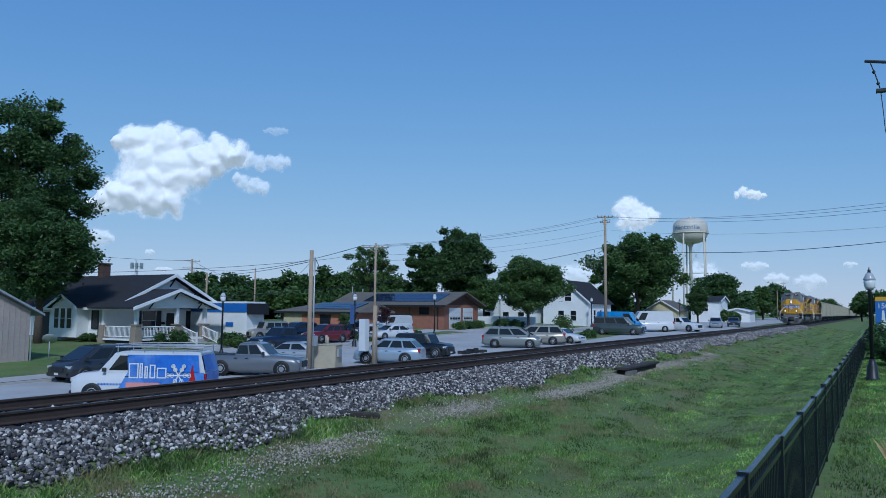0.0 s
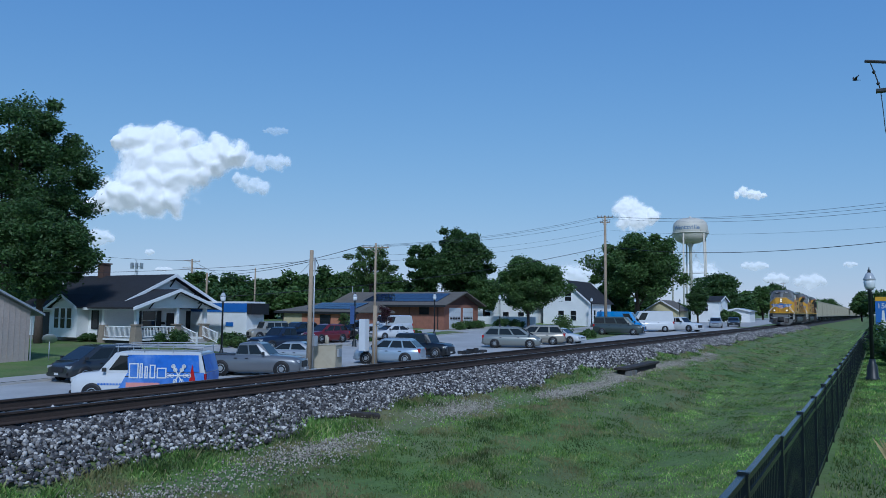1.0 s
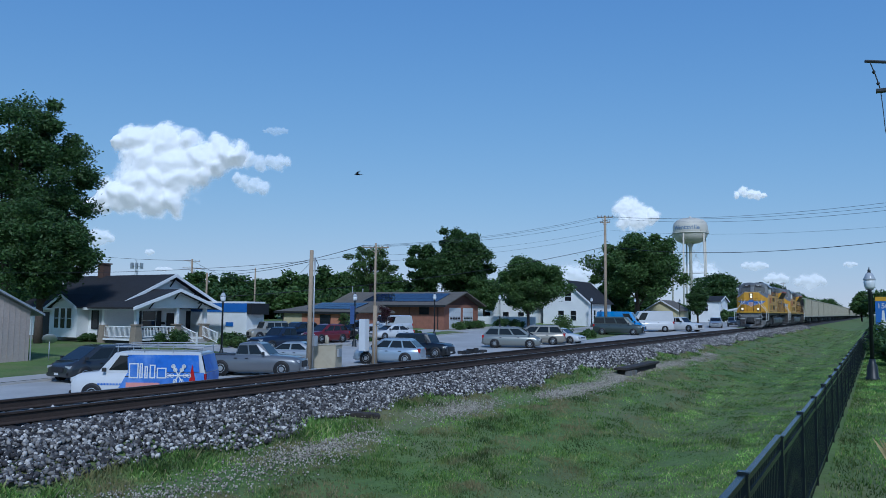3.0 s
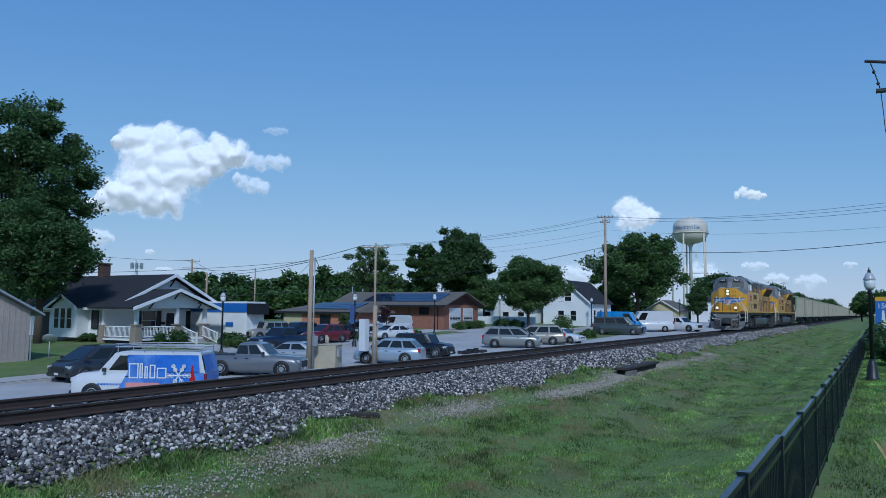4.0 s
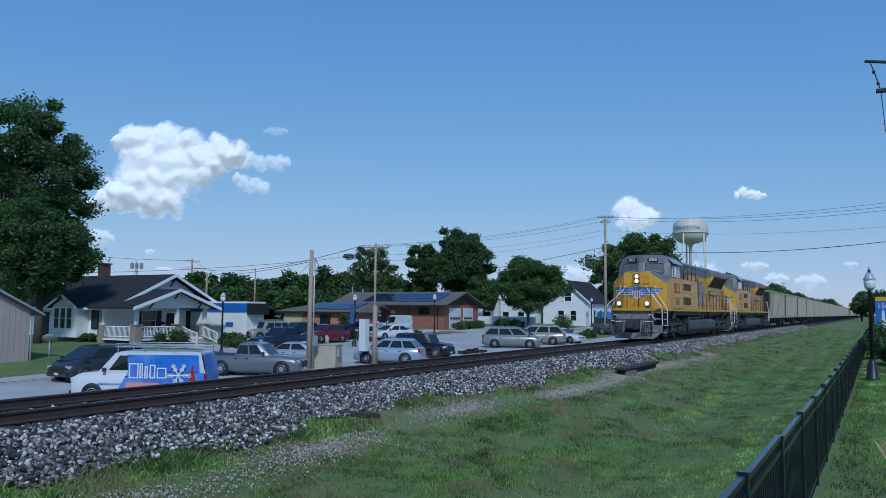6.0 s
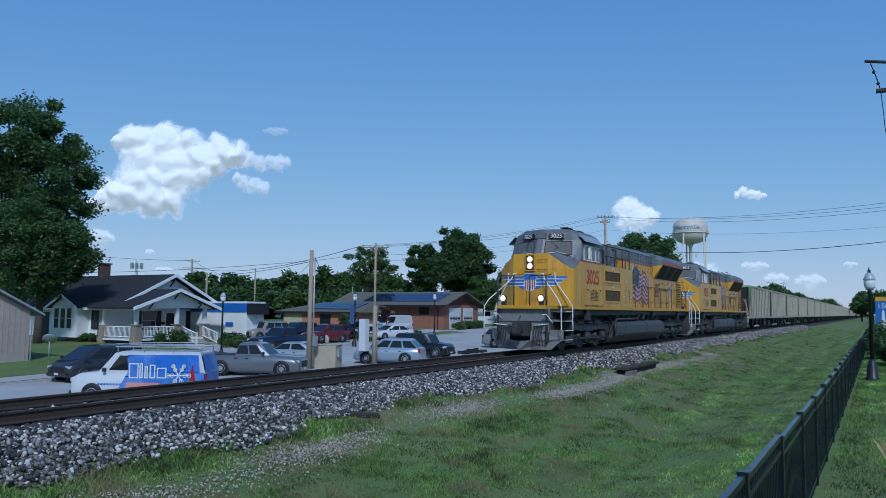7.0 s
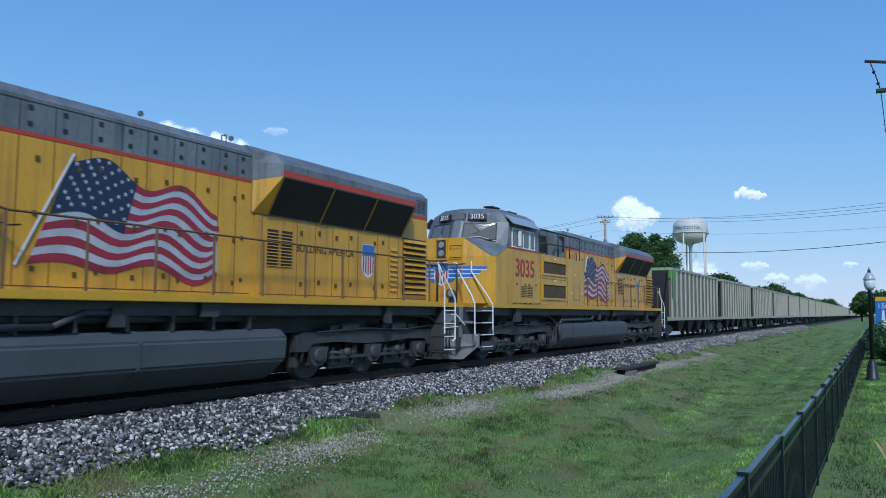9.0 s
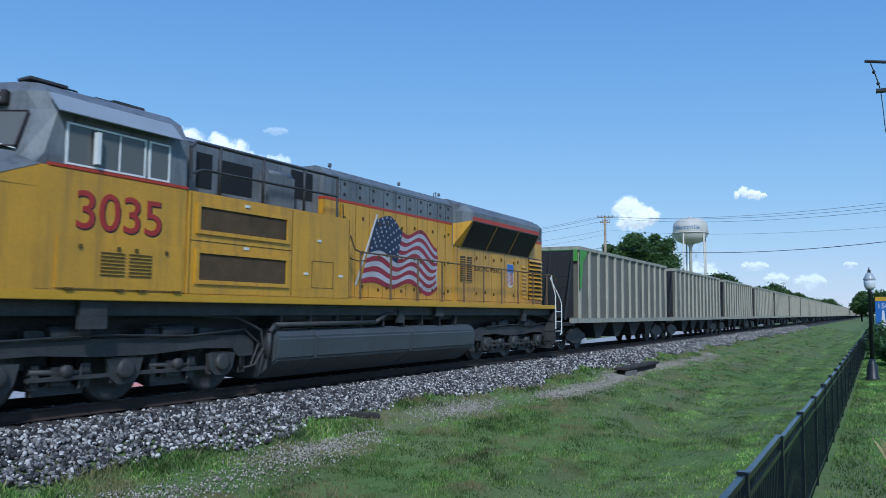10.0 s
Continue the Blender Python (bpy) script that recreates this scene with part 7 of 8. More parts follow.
M_WALK = material("sidewalk_concrete", (0.40, 0.38, 0.35), 0.9, vary=0.1, scale=0.8, fine=12, bump=0.03)
paving("parking_lot", M_ROAD, 42.5, 82.0, 22.6, 37.0, 0.016, "pale concrete parking lot with marked bays", "parking lot")
paving("forecourt", M_ROAD, 82.0, 104.0, 22.6, 35.0, 0.016, "pale concrete forecourt", "forecourt")
paving("track_side_parking", M_ROAD, -20, 140, 5.4, 7.0, 0.014, "worn concrete parking strip by the railway", "parking strip")
paving("pavement", M_WALK, -20, 42.5, 27.3, 28.9, 0.03, "pale concrete pavement along the street", "pavement")
def kerb(x0, x1, y, w=0.18):
    bm = B()
    n = max(2, int((x1 - x0) / 4))
    rings = []
    for i in range(n + 1):
        x = x0 + (x1 - x0) * i / n
        z = ground_z(x, y)
        rings.append([(x, y, z - 0.2), (x, y + w, z - 0.2), (x, y + w, z + 0.13), (x, y, z + 0.13)])
    loft(bm, rings)
    tagged(new("kerb", mesh_of("kerb", bm, M_CURB)), "raised pale concrete kerb", "kerb", kind="structure")
kerb(-20, 44, 26.4)
kerb(52, 62, 29.2)
kerb(64, 80, 30.4)
kerb(86, 110, 24.0)
paving("planted_island", M_GRASS, 64, 80, 30.58, 33.2, 0.10, "raised grass island with small bushes", "traffic island")
paving("planted_island", M_GRASS, 74.0, 96.0, 14.5, 21.0, 0.05, "grass verge round the utility pole", "verge")

# ---------- vehicles ----------
M_TYRE = material("tyre_rubber", (0.012, 0.012, 0.013), 0.85, vary=0.2, bump=0.02)
M_RIM = material("alloy_rim", (0.45, 0.46, 0.47), 0.35, metal=0.8, vary=0.1, bump=0.0)
M_CGLASS = glass_dark("car_glass", (0.012, 0.014, 0.016))
M_PLASTIC = material("black_plastic", (0.018, 0.018, 0.02), 0.6, bump=0.01)
M_TAIL = material("tail_lamp_red", (0.35, 0.01, 0.012), 0.25, bump=0.0)
M_HEADL = material("head_lamp_clear", (0.6, 0.62, 0.64), 0.15, metal=0.3, bump=0.0)
M_PLATE = material("plate_white", (0.6, 0.6, 0.6), 0.5, bump=0.0)


def paint(name, c, metal=0.35):
    return material(name, c, 0.32, metal=metal, vary=0.04, scale=2, bump=0.0, coat=0.8)


KINDS = {
    # length, width, height, belt, hood height, bonnet end, screen foot, screen top, roof end, rear foot, tail height, wheel radius, front axle, rear axle
    "sedan": (4.7, 1.8, 1.45, 0.92, 0.78, 2.25, 1.15, 0.35, -0.95, -1.75, 0.98, 0.32, 1.40, -1.32),
    "suv": (4.6, 1.84, 1.68, 1.04, 0.98, 2.2, 1.30, 0.38, -1.55, -2.18, 1.10, 0.36, 1.38, -1.28),
    "minivan": (5.1, 1.98, 1.82, 1.08, 0.98, 2.4, 1.95, 0.78, -1.85, -2.45, 1.14, 0.36, 1.62, -1.42),
    "van": (5.7, 2.0, 2.12, 1.26, 1.22, 2.7, 1.72, 1.0, -2.6, -2.80, 1.28, 0.37, 1.85, -1.75),
    "sprinter": (5.9, 2.0, 2.65, 1.35, 1.10, 2.8, 2.2, 1.35, -2.75, -2.92, 1.4, 0.36, 1.95, -1.75),
    "pickup": (5.6, 1.95, 1.85, 1.16, 1.08, 2.6, 1.05, 0.45, -0.75, -0.95, 1.12, 0.40, 1.75, -1.75),
    "jeep": (4.4, 1.8, 1.75, 1.10, 1.05, 2.1, 0.95, 0.6, -1.9, -2.1, 1.1, 0.38, 1.35, -1.3),
}


def car(kind, x, y, heading, mat, label, cargo=False, category="car", lift=0.02, wheels_turned=False):
    L, W, H, belt, hood, bon, sf, stp, re, rf, tail, wr, fa, ra = KINDS[kind]
    z0 = ground_z(x, y) + lift
    t = thing({"pickup": "pickup_truck", "van": "van", "sprinter": "van", "minivan": "minivan", "suv": "suv", "jeep": "suv"}.get(kind, "car"), (x, y, z0), label, category, "parked vehicles", rz=heading)
    hw, h = W / 2, L / 2
    # lower body, in stations along the length, with turned-in sides
    bm = B()
    tz = tail
    stations = [(h - 0.02, 0.40, hood * 0.72, 0.80), (h - 0.12, 0.24, hood * 0.86, 0.93), (bon - 0.25, 0.2, hood * 0.97, 0.99), (sf, 0.2, belt * 0.99, 1.0), (0.0, 0.2, belt, 1.0)]
    if kind == "pickup":
        stations += [(rf + 0.02, 0.2, belt, 1.0), (rf - 0.03, 0.22, tail, 1.0), (-h + 0.05, 0.26, tail, 1.0), (-h, 0.4, tail - 0.05, 0.97)]
    else:
        stations += [(ra, 0.2, belt + 0.02, 1.0), (-h + 0.2, 0.24, tz, 0.97), (-h + 0.04, 0.36, tz - 0.06, 0.90), (-h, 0.5, tz - 0.2, 0.84)]
    rings = []
    for sx, zl, zh, wf in stations:
        w = hw * wf
        rings.append([(sx, -w * 0.93, zl), (sx, -w, zl + 0.18), (sx, -w * 1.0, zl + (zh - zl) * 0.62), (sx, -w * 0.93, zh - 0.02), (sx, -w * 0.6, zh + 0.02), (sx, w * 0.6, zh + 0.02), (sx, w * 0.93, zh - 0.02), (sx, w, zl + (zh - zl) * 0.62), (sx, w, zl + 0.18), (sx, w * 0.93, zl)])
    loft(bm, rings, smooth=True)
    body = part("body", bm, mat, t)
    # cabin
    bm = B()
    top = 0.80 if kind in ("sedan", "suv", "pickup", "jeep", "minivan") else 0.90
    wb, wt = hw * 0.94, hw * top
    zr = H
    low = [(sf, -wb * 0.86, belt - 0.04), (sf - 0.35, -wb, belt - 0.04), (rf, -wb * 0.97, belt - 0.04), (rf, wb * 0.97, belt - 0.04), (sf - 0.35, wb, belt - 0.04), (sf, wb * 0.86, belt - 0.04)]
    upp = [(stp, -wt * 0.86, zr - 0.07), (stp - 0.25, -wt, zr - 0.06), (re, -wt, zr - 0.08), (re, wt, zr - 0.08), (stp - 0.25, wt, zr - 0.06), (stp, wt * 0.86, zr - 0.07)]
    cap = [(stp - 0.25, -wt * 0.7, zr), (stp - 0.4, -wt * 0.8, zr), (re + 0.15, -wt * 0.8, zr - 0.01), (re + 0.15, wt * 0.8, zr - 0.01), (stp - 0.4, wt * 0.8, zr), (stp - 0.25, wt * 0.7, zr)]
    loft(bm, [low, upp, cap], smooth=False)
    bmesh.ops.bevel(bm, geom=[e for e in bm.edges if e.calc_face_angle(0) > 0.3], offset=0.045, segments=2, affect="EDGES", clamp_overlap=True)
    for f in bm.faces:
        f.smooth = f.calc_area() < 0.12
    cabin = part("cabin", bm, mat, t)
    # glazing
    def pane(name, pts, out):
        b = B()
        vs = [b.verts.new(Vector(p) + Vector(out) * 0.012) for p in pts]
        b.faces.new(vs)
        part(name, b, M_CGLASS, cabin)
    def mixp(p, q, f):
        return tuple(a + (b - a) * f for a, b in zip(p, q))
    pane("windscreen", [mixp(low[0], upp[0], 0.12), mixp(low[5], upp[5], 0.12), mixp(low[5], upp[5], 0.94), mixp(low[0], upp[0], 0.94)], (0.7, 0, 0.7))
    pane("rear_window", [mixp(low[2], upp[2], 0.2), mixp(low[3], upp[3], 0.2), mixp(low[3], upp[3], 0.88), mixp(low[2], upp[2], 0.88)], (-1, 0, 0.2))
    for s in (-1, 1):
        a, b2 = (low[1], low[2]) if s < 0 else (low[4], low[3])
        c, d = (upp[1], upp[2]) if s < 0 else (upp[4], upp[3])
        n = 1 if cargo else (2 if kind in ("sedan", "pickup") else 3)
        for k in range(n):
            f0, f1 = (k + 0.06) / n, (k + 0.94) / n
            if cargo:
                f0, f1 = 0.02, 0.22
            lo0, lo1 = mixp(a, b2, f0), mixp(a, b2, f1)
            up0, up1 = mixp(c, d, f0), mixp(c, d, f1)
            pane("side_window", [mixp(lo0, up0, 0.14), mixp(lo1, up1, 0.14), mixp(lo1, up1, 0.86), mixp(lo0, up0, 0.86)], (0, s, 0.25))
        b3 = B()
        ybox(b3, sf - 0.42, sf - 0.30, s, hw * 0.96, hw * 1.12, belt + 0.02, belt + 0.18)
        part("mirror", b3, M_PLASTIC, t)
        b3 = B()
        ybox(b3, h - 0.26, h - 0.06, s, hw * 0.56, hw * 0.9, hood * 0.70, hood * 0.84)
        part("headlight", b3, M_HEADL, t)
        b3 = B()
        ybox(b3, -h + 0.01, -h + 0.2, s, hw * 0.70, hw * 0.93, tail - 0.34, tail - 0.07)
        part("tail_light", b3, M_TAIL, t)
        b3 = B()
        for fx in (sf - 0.5, 0.0 - 0.1):
            ybox(b3, fx - 0.9, fx - 0.72, s, hw * 0.99, hw * 1.015, belt - 0.2, belt - 0.16)
        part("door_handle", b3, M_PLASTIC, t)
    b3 = B()
    box(b3, h - 0.06, h + 0.03, -hw * 0.85, hw * 0.85, 0.28, 0.48, 0.03)
    part("front_bumper", b3, M_PLASTIC if kind in ("van", "jeep") else mat, t)
    b3 = B()
    box(b3, -h - 0.04, -h + 0.08, -hw * 0.88, hw * 0.88, 0.32, 0.55, 0.03)
    part("rear_bumper", b3, M_RIM if kind == "pickup" else mat, t)
    b3 = B()
    box(b3, h - 0.03, h + 0.012, -hw * 0.52, hw * 0.52, 0.5, hood * 0.78, 0.02)
    part("grille", b3, M_PLASTIC, t)
    b3 = B()
    box(b3, h + 0.03, h + 0.045, -0.16, 0.16, 0.36, 0.47)
    part("number_plate", b3, M_PLATE, t)
    if kind == "pickup":
        b3 = B()
        box(b3, -h + 0.1, rf - 0.1, -hw * 0.82, hw * 0.82, tail - 0.05, tail + 0.035)
        part("load_bed", b3, M_PLASTIC, t)
    for ax in (fa, ra):
        for s in (-1, 1):
            b4 = B()
            lathe(b4, [(wr + 0.07, s * (hw - 0.03)), (wr + 0.07, s * (hw + 0.004)), (wr * 0.5, s * (hw + 0.004))], (ax, 0, wr), 20, "y")
            part("wheel_arch", b4, M_PLASTIC, t)
            b4 = B()
            lathe(b4, [(wr * 0.55, s * (hw - 0.2)), (wr * 0.96, s * (hw - 0.2)), (wr, s * (hw - 0.16)), (wr, s * (hw - 0.02)), (wr * 0.95, s * (hw + 0.015)), (wr * 0.66, s * (hw + 0.02))], (ax, 0, wr), 20, "y")
            wh = part("wheel", b4, M_TYRE, t)
            b4 = B()
            lathe(b4, [(wr * 0.66, s * (hw + 0.01)), (wr * 0.62, s * (hw + 0.026)), (wr * 0.5, s * (hw + 0.012)), (wr * 0.2, s * (hw + 0.03)), (wr * 0.1, s * (hw + 0.032))], (ax, 0, wr), 14, "y")
            part("rim", b4, M_RIM, wh)
    return t


C_WHITE = paint("car_white", (0.58, 0.59, 0.60), 0.0)
C_GREY = paint("car_grey", (0.15, 0.16, 0.175))
C_DGREY = paint("car_dark_grey", (0.035, 0.038, 0.042))
C_BLACK = paint("car_black", (0.008, 0.009, 0.011))
C_NAVY = paint("car_navy", (0.012, 0.02, 0.045))
C_SILVER = paint("car_silver", (0.42, 0.43, 0.44), 0.6)
C_SBLUE = paint("car_silver_blue", (0.36, 0.43, 0.50), 0.5)
C_TAN = paint("car_tan", (0.36, 0.33, 0.27), 0.5)
C_GOLD = paint("car_grey_green", (0.26, 0.27, 0.25), 0.5)
C_RED = paint("car_dark_red", (0.16, 0.012, 0.016))
C_TEAL = paint("car_dark_teal", (0.05, 0.065, 0.062), 0.2)
C_BLUE = paint("car_bright_blue", (0.02, 0.22, 0.55), 0.0)

elite = car("van", 22.45, 15.75, 120, C_WHITE, "white cargo van with a blue advertising wrap and roof rack", True, "van")
# wrap on its left and rear, in the van's own space: plain shapes
M_WBLUE = material("wrap_blue", (0.03, 0.13, 0.50), 0.35, vary=0.25, scale=0.9, fine=4, bump=0.0, dirt=(0.30, 0.45, 0.70), dirt_amount=0.8)
M_WPINK = material("wrap_pale_red", (0.6, 0.25, 0.22), 0.5, bump=0.0)
for s in (1, -1):
    bm = B()
    hw = 1.0
    prism(bm, [(0.75, 0.62), (0.50, 1.05), (0.40, 1.24), (-2.78, 1.26), (-2.80, 0.62), (-0.2, 0.42), (0.3, 0.42)], "y", s * 1.004, s * 1.009)
    wr_ = part("wrap_panel", bm, M_WBLUE, elite, "blue printed wrap panel")
    bm = B()
    a = [bm.verts.new((x, s * y, z)) for x, y, z in ((0.40, 0.952, 1.26), (-2.58, 0.975, 1.28), (-2.5, 0.915, 1.98), (0.46, 0.915, 1.98))]
    bm.faces.new(a)
    part("wrap_upper", bm, M_WBLUE, wr_)
    # heavy outlined bars in place of the trade name
    xs_ = [0.34, -0.10, -0.31, -0.52, -0.82]
    ws_ = [0.40, 0.14, 0.14, 0.24, 0.40]
    hs_ = [0.62, 0.62, 0.5, 0.56, 0.44]
    for xx, ww, hh in zip(xs_, ws_, hs_):
        bm = B()
        box(bm, xx - ww, xx, min(s * 1.0, s * 1.016), max(s * 1.0, s * 1.016), 1.02, 1.02 + hh)
        part("trade_bar", bm, M_WHITE, wr_)
        bm = B()
        box(bm, xx - ww + 0.05, xx - 0.05, min(s * 1.0, s * 1.02), max(s * 1.0, s * 1.02), 1.07, 1.02 + hh - 0.05)
        part("trade_bar_fill", bm, M_WBLUE, wr_)
    # snowflake-like emblem: six arms and rings
    for k in range(6):
        ang = k * math.pi / 3
        bm = B()
        cx, cz = -1.72, 1.14
        rod(bm, (cx, s * 1.012, cz), (cx + 0.46 * math.cos(ang), s * 1.012, cz + 0.46 * math.sin(ang)), 0.03, 5)
        for f in (0.22, 0.36):
            lathe(bm, [(0.09, s * 1.004), (0.09, s * 1.018), (0.06, s * 1.02), (0.06, s * 1.004)], (cx + f * 1.22 * math.cos(ang), 0, cz + f * 1.22 * math.sin(ang)), 12, "y")
        part("emblem_arm", bm, M_WHITE, wr_)
    bm = B()
    prism(bm, [(-2.12, 0.64), (-2.5, 0.64), (-2.28, 1.62)], "y", s * 1.008, s * 1.015)
    part("red_flash", bm, M_TAIL, wr_)
    bm = B()
    box(bm, -0.95, 0.45, min(s * 1.0, s * 1.014), max(s * 1.0, s * 1.014), 0.60, 0.84)
    part("print_panel", bm, M_WPINK, wr_)
    for k in range(8):
        bm = B()
        xx = 1.62 - k * 0.125
        box(bm, xx - 0.09, xx, min(s * 1.0, s * 1.012), max(s * 1.0, s * 1.012), 0.72, 0.80)
        part("print_bar", bm, M_WBLUE, elite)
bm = B()
box(bm, -2.862, -2.855, -0.86, 0.86, 0.62, 1.26)
a = [bm.verts.new(p) for p in ((-2.835, -0.9, 1.28), (-2.835, 0.9, 1.28), (-2.655, 0.86, 1.98), (-2.655, -0.86, 1.98))]
bm.faces.new(a)
part("rear_wrap", bm, M_WBLUE, elite, "blue printed rear doors")
bm = B()
for s in (-1, 1):
    rod(bm, (1.0, s * 0.82, 2.30), (-2.7, s * 0.82, 2.30), 0.025, 6)
    rod(bm, (1.0, s * 0.80, 2.42), (-2.7, s * 0.80, 2.42), 0.018, 6)
for x in (0.9, -0.2, -1.4, -2.6):
    rod(bm, (x, -0.82, 2.30), (x, 0.82, 2.30), 0.022, 6)
    for s in (-1, 1):
        rod(bm, (x, s * 0.82, 2.05), (x, s * 0.82, 2.42), 0.018, 5)
part("roof_rack", bm, M_RIM, elite, "silver tube ladder rack")

car("minivan", 27.2, 25.2, 180, C_DGREY, "dark grey minivan parked at the kerb", category="minivan")
car("pickup", 32.95, 19.3, -66, C_GREY, "grey crew cab pickup truck", category="pickup truck")
car("sedan", 40.0, 22.0, -70, C_SILVER, "silver sedan behind the grey pickup")
car("pickup", 47.3, 30.2, 172, C_NAVY, "dark blue crew cab pickup truck with chrome grille", category="pickup truck")
car("jeep", 53.2, 37.3, 170, C_TAN, "tan boxy off-road vehicle")
car("suv", 56.0, 35.9, 172, C_NAVY, "dark blue sport utility vehicle")
car("suv", 55.9, 32.5, 172, C_RED, "dark red sport utility vehicle", category="suv")
car("suv", 61.0, 33.9, 190, C_BLACK, "black sport utility vehicle", category="suv")
car("jeep", 62.6, 34.0, 200, C_DGREY, "dark grey off-road vehicle")
car("van", 69.0, 34.2, 172, C_WHITE, "white cargo van by the brick building", True, "van")
car("sedan", 64.3, 30.9, 160, C_WHITE, "white sedan at the parking bays")
car("suv", 43.0, 16.9, 108, C_SBLUE, "silver blue compact sport utility vehicle", category="suv")
car("jeep", 48.6, 17.6, -86, C_BLACK, "black boxy sport utility vehicle", category="suv")
car("minivan", 61.6, 16.4, -72, C_GOLD, "grey-green minivan parked by the railway", category="minivan")
car("minivan", 67.0, 16.2, 108, C_TAN, "tan minivan parked by the railway", category="minivan")
car("sedan", 70.2, 15.2, -95, C_WHITE, "white sedan parked by the railway")
car("van", 88.6, 15.0, -84, C_TEAL, "dark teal passenger van with many windows", category="van")
car("sprinter", 92.6, 15.9, -84, C_BLUE, "bright blue high-roof van", True, "van")
car("sprinter", 98.6, 14.0, 118, C_WHITE, "white high-roof cargo van", True, "van")
car("pickup", 102.0, 10.8, -110, C_WHITE, "white pickup truck with a sign board", category="pickup truck")
car("sedan", 117.5, 9.2, -170, C_SILVER, "silver sedan on the far street")
car("sedan", 124.5, 7.8, -170, C_DGREY, "dark sedan on the far street")

# ---------- fence, ballast stones, grass ----------
M_FENCE = material("fence_black_steel", (0.008, 0.013, 0.016), 0.26, vary=0.15, bump=0.0)


def fence():
    f = thing("fence", (0, -10.8, 0), "black steel picket fence along the grass bank", "fence")
    step, x0, n = 2.11, 3.39, 44
    me_post = mesh_of("post", box(B(), -0.035, 0.035, -0.035, 0.035, -0.95, 0.415, 0.004), M_FENCE)
    me_cap = mesh_of("post_cap", box(B(), -0.042, 0.042, -0.042, 0.042, 0.415, 0.44, 0.008), M_FENCE)
    me_pick = mesh_of("picket", box(B(), -0.011, 0.011, -0.011, 0.011, -0.78, 0.37), M_FENCE)
    me_rail = mesh_of("fence_rail", box(B(), 0.035, step - 0.035, -0.022, 0.022, -0.022, 0.022), M_FENCE)
    count, rest = 0, B()
    for i in range(n):
        x = x0 + i * step
        dz = lerp_table([(3, 0.045), (5.5, 0.015), (8, -0.03), (12, -0.06), (100, -0.06)], x) + 0.012 * noise.noise((i * 0.7, 0, 0))
        p = new("post", me_post)
        p.parent, p.location = f, (x, 0, dz)
        c = new("cap", me_cap)
        c.parent = p
        for z in (0.38, 0.26, -0.66):
            r = new("fence_rail", me_rail)
            r.parent, r.location = f, (x, 0, dz + z)
        for k in range(19):
            px = x + 0.1 + k * 0.106
            if count < 300:
                q = new("picket", me_pick)
                q.parent, q.location = f, (px, 0, dz)
                count += 1
            else:
                box(rest, px - 0.011, px + 0.011, -0.011, 0.011, -0.78 + dz, 0.37 + dz)
    ob = part("far_pickets", rest, M_FENCE, f)
    ob["kind"] = "stuff"


fence()


